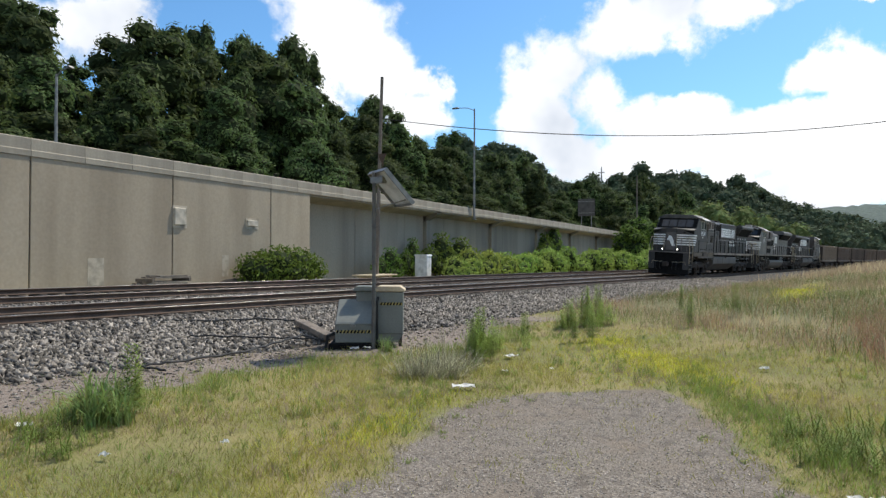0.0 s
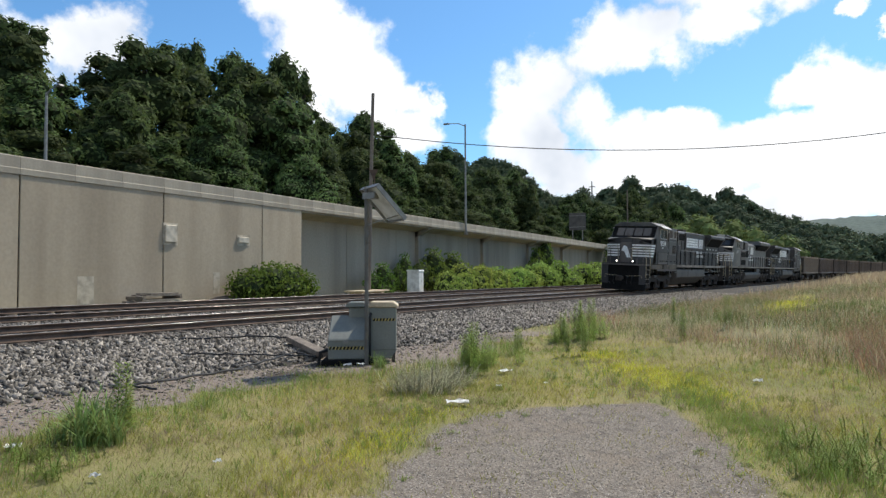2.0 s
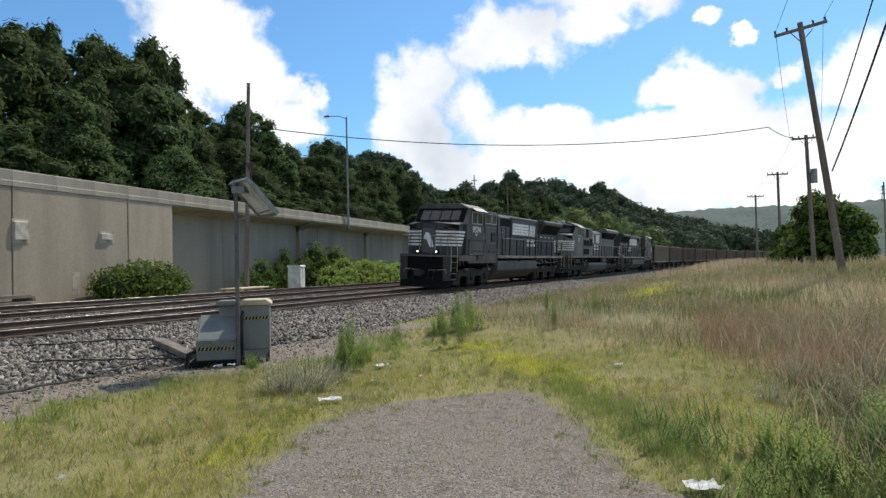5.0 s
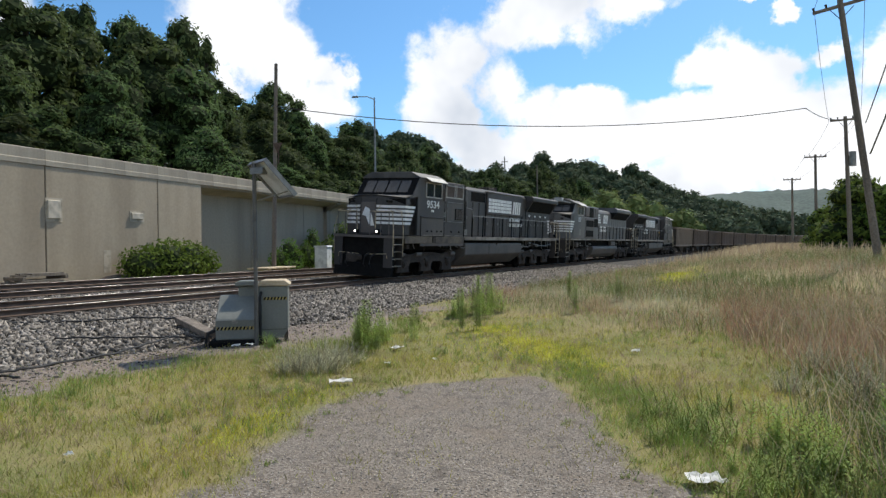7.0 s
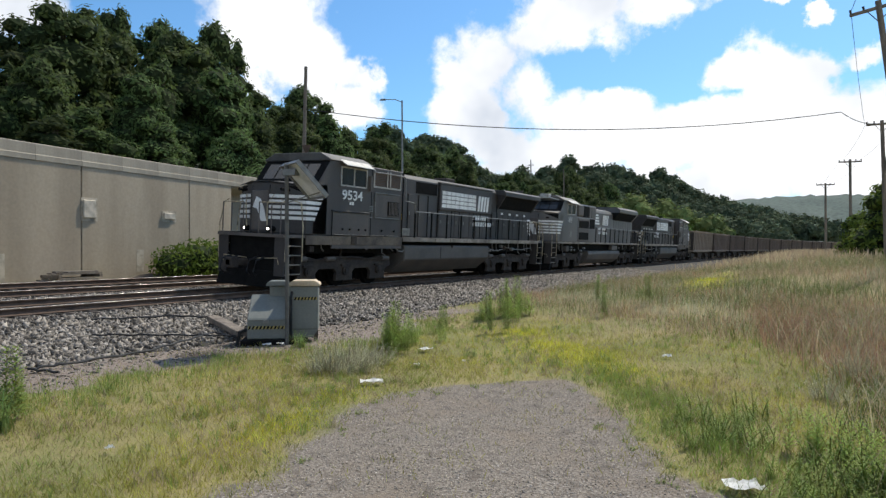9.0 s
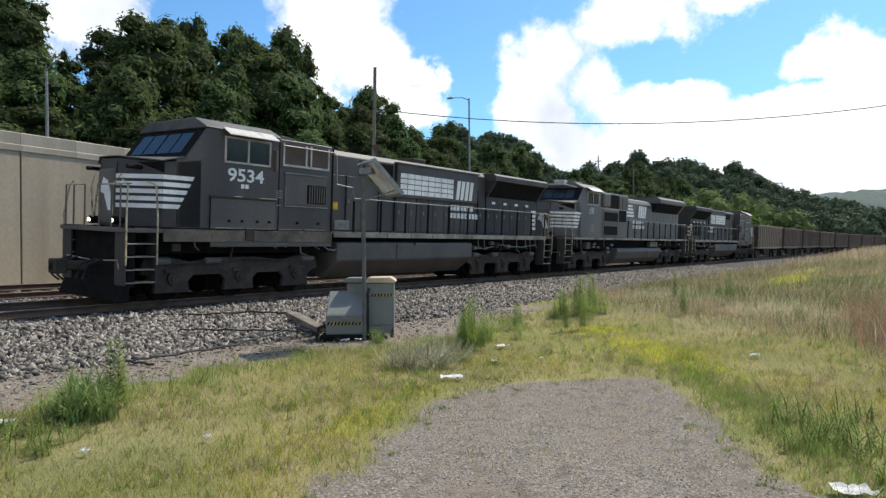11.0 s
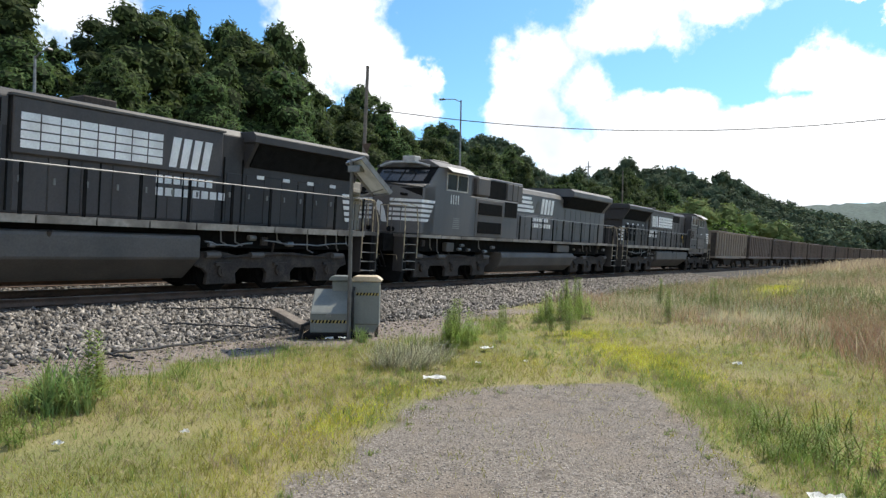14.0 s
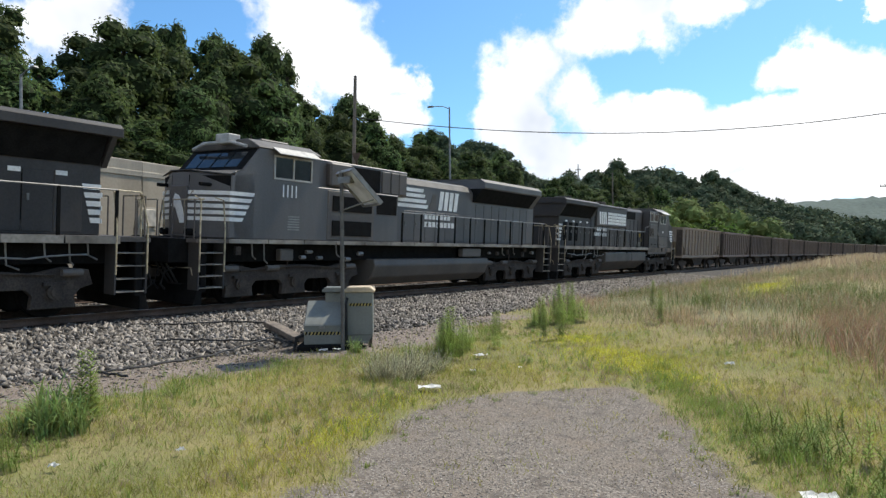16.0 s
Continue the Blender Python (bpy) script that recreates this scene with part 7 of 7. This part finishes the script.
    x, y = scatter(40000, -14, 60, 46, 150, lambda x, y: (lateral(x, y) > 6.5) * 1.0)
    blades("distant_grass", x, y, RNG.uniform(0.4, 0.9, len(x)), 0.03, 0.4, STRAW, "distant tan meadow grass", True)
    # green fringe along the dirt strip
    x, y = scatter(90000, -11, 0, 2.5, 16, lambda x, y: np.exp(-((lateral(x, y) - dirt_edge(x, y) - 0.45) / 0.45) ** 2) * patchy(x, y, 1.6, 3))
    blades("fringe_grass", x, y, RNG.uniform(0.06, 0.22, len(x)), 0.004, 0.6, WEED, "fresh green grass along the edge of the dirt strip")
    x, y = scatter(60000, -5, 1.5, 1.5, 10, lambda x, y: np.exp(-((gravel_mask(x, y) - 0.6) / 0.3) ** 2) * patchy(x, y, 3.4, 6) ** 3 * 1.3)
    blades("edge_tufts", x, y, RNG.uniform(0.02, 0.08, len(x)), 0.0035, 0.9, LAWN, "thin grass creeping over the edge of the gravel", True)
    x, y = scatter(60000, -2.2, 2.6, 4.5, 10.5, lambda x, y: np.exp(-((x - np.interp(y, [4.5, 5.3, 6.35, 7.4, 8.6, 10], [1.6, 1.0, 0.45, 0.0, -0.5, -1.1])) / 0.38) ** 2) * patchy(x, y, 1.9, 11))
    blades("fresh_grass", x, y, RNG.uniform(0.03, 0.15, len(x)), 0.004, 0.7, WEED, "fresh green grass along the edge of the gravel", True)
    x, y = scatter(2600, 1.3, 6.5, 5, 14, lambda x, y: meadow_mask(x, y))
    blades("arching_straw", x, y, RNG.uniform(0.6, 1.05, len(x)), 0.004, 1.3, STRAW, "long arching dry grass stems on the bank")
    x, y = scatter(9000, -4.2, 1.0, 2.6, 9.5, lambda x, y: gravel_mask(x, y) ** 2)
    stones("pale_gravel", np.stack([x, y, ground_z(x, y) + 0.004], 1), 0.005 + 0.009 * RNG.random(len(x)) ** 2, PATCH, "scattered pale stones among the gravel", "gravel", 0.7)
    # tufts: many blades from one root, taller than the turf round them
    def tufts(name, n, weight, h0, h1, blades_each, material, label, lean=0.9):
        cx, cy = scatter(n, -11, 3.5, 2.2, 18, weight)
        size = RNG.uniform(h0, h1, len(cx))
        k = blades_each
        x = np.repeat(cx, k) + RNG.normal(size=len(cx) * k) * 0.022
        y = np.repeat(cy, k) + RNG.normal(size=len(cx) * k) * 0.022
        blades(name, x, y, np.repeat(size, k) * RNG.uniform(0.5, 1.1, len(x)), 0.0032, lean, material, label)

    def turf(x, y):
        return (1 - gravel_mask(x, y)) ** 3 * (1 - 0.75 * np.clip(lane_mask(x, y), 0, 1)) * (1 - 0.95 * dirt_mask(x, y)) * (lateral(x, y) > 6.9) * np.clip(8.0 / np.hypot(x, y), 0.3, 1)

    tufts("green_tufts", 9000, lambda x, y: turf(x, y) * patchy(x, y, 1.5, 23) ** 1.5, 0.07, 0.19, 11, WEED, "upright tufts of green grass in the lawn")
    tufts("straw_tufts", 8000, lambda x, y: turf(x, y) * patchy(x, y, 1.2, 31) ** 1.5, 0.06, 0.17, 10, STRAW, "pale dry tufts in the lawn")
    tufts("yellow_tufts", 7000, lambda x, y: turf(x, y) * patchy(x, y, 0.9, 37), 0.06, 0.15, 10, LAWN, "yellow-green tufts in the lawn")
    tufts("edge_grass", 9000, lambda x, y: np.exp(-((gravel_mask(x, y) - 0.38) / 0.27) ** 2) * (y > 3) * patchy(x, y, 2.6, 41) * (0.35 + 0.65 * (x > -0.6)), 0.04, 0.13, 9, MEADOWGREEN, "dull green grass along the edge of the drive", 1.2)
    x, y = scatter(46000, 0.8, 5.0, 4.6, 11, lambda x, y: meadow_mask(x, y) * (0.25 + 0.75 * patchy(x, y, 1.0, 47)) * np.clip(1.3 - (y - 4.6) / 6, 0.2, 1))
    blades("bank_undergrowth", x, y, RNG.uniform(0.10, 0.42, len(x)), 0.005, 0.8, MEADOWGREEN, "dark green undergrowth at the foot of the grassy bank")
    x, y = scatter(30000, 1.2, 8.0, 7, 20, lambda x, y: meadow_mask(x, y) * patchy(x, y, 0.6, 53) ** 2)
    blades("seeding_grass", x, y, RNG.uniform(0.3, 0.6, len(x)), 0.004, 0.9, BROWNGRASS, "reddish brown seed heads on the bank")
    # loose stones on the drive and the dirt strip
    x, y = scatter(44000, -4.6, 1.2, 2.6, 9.8, lambda x, y: gravel_mask(x, y) ** 2 * np.clip(5.0 / np.hypot(x, y), 0.2, 1))
    stones("gravel", np.stack([x, y, ground_z(x, y) + 0.002], 1), 0.003 + 0.010 * RNG.random(len(x)) ** 2.5, PEBBLE, "loose small gravel on the worn drive", "gravel", 0.6)
    x, y = scatter(26000, -13, -5, 1, 18, lambda x, y: dirt_mask(x, y) * np.clip((8.3 - lateral(x, y)) / 1.8, 0, 1) * 0.95)
    stones("gravel", np.stack([x, y, ground_z(x, y) + 0.003], 1), 0.010 + 0.042 * RNG.random(len(x)) ** 2.0, BALLAST, "scattered stones on the dirt strip beside the ballast", "gravel", 0.6)


build_grass()


def plant(name, label, stems, leaf_mat, group):
    """A plant of stems (x, y, lean x, lean y, height, leaf length, leaves)."""
    pl = thing(name, label, "weed", group)
    bm = B()
    cs = []
    for x, y, lx, ly, h, ll, n in stems:
        pts = [(x + lx * u * u, y + ly * u * u, h * u) for u in (0, 0.35, 0.7, 1.0)]
        rod(bm, pts, 0.006, 4, 0.002)
        for i in range(n):
            u = 0.1 + 0.9 * (i + 0.5) / n
            a = i * 2.39996
            b = np.array([x + lx * u * u, y + ly * u * u, h * u])
            d = np.array([math.cos(a), math.sin(a), 0.55])
            cs.append((b, d, ll * (1.15 - 0.6 * u)))
    tagged(part("stem", bm, leaf_mat, pl), kind="stuff")
    verts = []
    for b, d, ll in cs:
        s = np.array([-d[1], d[0], 0]) * 0.11 * ll / np.hypot(d[0], d[1])
        verts += [b, b + d * ll * 0.55 + s, b + d * ll * 0.95 - np.array([0, 0, 0.25 * ll]), b + d * ll * 0.55 - s]
    lv = new("foliage", raw_mesh("foliage", np.array(verts), np.arange(len(verts)).reshape(-1, 4), leaf_mat))
    lv.parent = pl
    tagged(lv, kind="stuff")
    return pl


def build_weeds():
    r = random.Random(21)

    def stem_set(n, spread, h0, h1, ll, k):
        return [(r.gauss(0, spread), r.gauss(0, spread), r.uniform(-0.12, 0.12), r.uniform(-0.12, 0.12), r.uniform(h0, h1), ll, k) for _ in range(n)]

    tall = plant("tall_weed", "tall narrow-leaved green weed in rough grass", stem_set(2, 0.03, 0.8, 1.0, 0.17, 110), WEED, "tall weeds")
    trio = plant("tall_weed", "clump of upright leafy green weeds", stem_set(8, 0.16, 0.5, 1.0, 0.17, 45), FRESH, "tall weeds")
    sage = plant("grey_weed", "feathery grey-green weed clump", [(0.6 * a, 0.6 * b, 0.35 * a + r.uniform(-0.08, 0.08), 0.35 * b + r.uniform(-0.08, 0.08), r.uniform(0.3, 0.68) * (1 - 0.45 * min(1, math.hypot(a, b) * 2)), 0.055, 30) for a, b in ((r.gauss(0, 0.26), r.gauss(0, 0.26)) for _ in range(46))], SAGE, "grey weeds")
    fan = thing("grass_clump", "clump of long arching green grass", "grass clump", "grass clumps")
    vv, ff = [], []
    for _ in range(75):
        a, h, q = r.uniform(0, 6.28), r.uniform(0.25, 0.8), r.uniform(0.25, 1.35)
        bx, by, w = r.gauss(0, 0.10), r.gauss(0, 0.10), r.uniform(0.006, 0.013)
        sx, sy = -math.sin(a) * w, math.cos(a) * w
        base = len(vv)
        for u, ww in ((0, 0.7), (0.3, 1.0), (0.6, 0.9), (0.85, 0.55), (1.0, 0.08)):
            px, py, pz = bx + math.cos(a) * q * h * u * u, by + math.sin(a) * q * h * u * u, h * (u - 0.35 * q * u * u * u * u)
            vv += [(px - sx * ww, py - sy * ww, pz), (px + sx * ww, py + sy * ww, pz)]
        ff += [(base + 2 * k, base + 2 * k + 1, base + 2 * k + 3, base + 2 * k + 2) for k in range(4)]
    fo = new("foliage", raw_mesh("foliage", vv, ff, FANGRASS))
    fo.parent = fan
    tagged(fo, kind="stuff")
    low = plant("low_weed", "low green broadleaf weed", stem_set(18, 0.13, 0.08, 0.27, 0.055, 26), WEED, "low weeds")

    def put(ob, rows):
        for x, y, s in rows[1:]:
            copy_thing(ob, pose(x, y, float(ground_z(x, y)) - 0.01, 0, 0, r.uniform(0, 360)) @ Matrix.Diagonal((s, s, s * r.uniform(0.9, 1.1), 1)))
        x, y, s = rows[0]
        ob.matrix_world = pose(x, y, float(ground_z(x, y)) - 0.01) @ Matrix.Diagonal((s, s, s, 1))

    put(tall, [(-6.35, 4.63, 0.95), (-6.42, 4.8, 0.6), (-5.28, 11.1, 0.8), (-5.12, 11.2, 1.05), (-5.06, 11.7, 0.75), (-4.9, 10.5, 0.7), (-4.62, 10.55, 0.6), (-5.39, 14.3, 0.6), (-5.1, 13.3, 0.65), (-3.95, 13.2, 0.8), (-3.65, 13.5, 0.85), (-4.7, 16.8, 1.1), (-4.9, 16.0, 0.9), (-4.6, 17.6, 1.2), (-2.2, 17, 1.0), (-1.4, 20, 1.1), (-3.0, 21, 1.1)])
    put(trio, [(-5.2, 10.9, 0.6), (-5.3, 11.3, 0.7), (-5.0, 11.1, 0.85), (-4.9, 11.5, 0.5), (-4.75, 10.5, 0.5), (-4.5, 11.9, 0.4), (-5.0, 15.6, 0.55), (-4.85, 16.0, 0.75), (-4.7, 16.5, 0.85), (-4.6, 17.0, 0.95), (-4.5, 17.6, 0.8), (-5.1, 16.5, 0.6), (-4.3, 16.2, 0.7), (-4.15, 17.2, 0.8), (1.2, 6.4, 0.5), (1.4, 6.2, 0.55), (1.55, 5.8, 0.5), (2.3, 7.0, 0.7)])
    put(sage, [(-4.7, 8.4, 1.05), (-5.05, 8.5, 0.9), (-4.45, 8.6, 0.75), (-4.75, 8.95, 1.1), (-5.0, 9.5, 0.8), (-4.6, 9.4, 0.9), (2.4, 8.6, 1.1), (3.0, 9.3, 1.2), (2.2, 10.4, 1.0), (3.6, 8.2, 1.2), (1.7, 9.0, 0.8)])
    put(fan, [(-6.22, 4.15, 0.85), (-6.4, 4.3, 0.9), (-6.55, 4.05, 0.5), (-6.1, 4.35, 0.6), (2.2, 6.6, 0.8), (-6.8, 10.5, 0.45), (-6.6, 10.3, 0.4)])
    rows = []
    while len(rows) < 34:
        x, y = r.uniform(-10, 3.5), r.uniform(3.2, 15)
        if float(gravel_mask(x, y)) < 0.15 and 8.2 < float(lateral(x, y)):
            rows.append((x, y, r.uniform(0.3, 0.7)))
    while len(rows) < 62:
        x, y = r.uniform(-3.4, 1.0), r.uniform(3.4, 9.6)
        if 0.3 < float(gravel_mask(x, y)) < 0.97:
            rows.append((x, y, r.uniform(0.14, 0.3)))
    rows += [(1.05, 5.35, 1.1), (1.2, 5.6, 1.3), (1.4, 5.3, 1.2), (1.5, 5.8, 1.5), (1.3, 6.2, 1.1), (1.7, 5.5, 1.6), (0.9, 5.0, 1.0), (0.7, 6.5, 1.2), (0.55, 6.75, 1.0), (0.25, 7.3, 1.2), (0.55, 7.0, 1.1), (0.8, 7.6, 1.2), (0.3, 6.4, 0.9), (-5.7, 3.4, 1.1), (-6.3, 3.6, 1.2), (-7.0, 4.4, 1.0), (-7.6, 5.4, 1.0)]
    put(low, rows)


build_weeds()


motions()
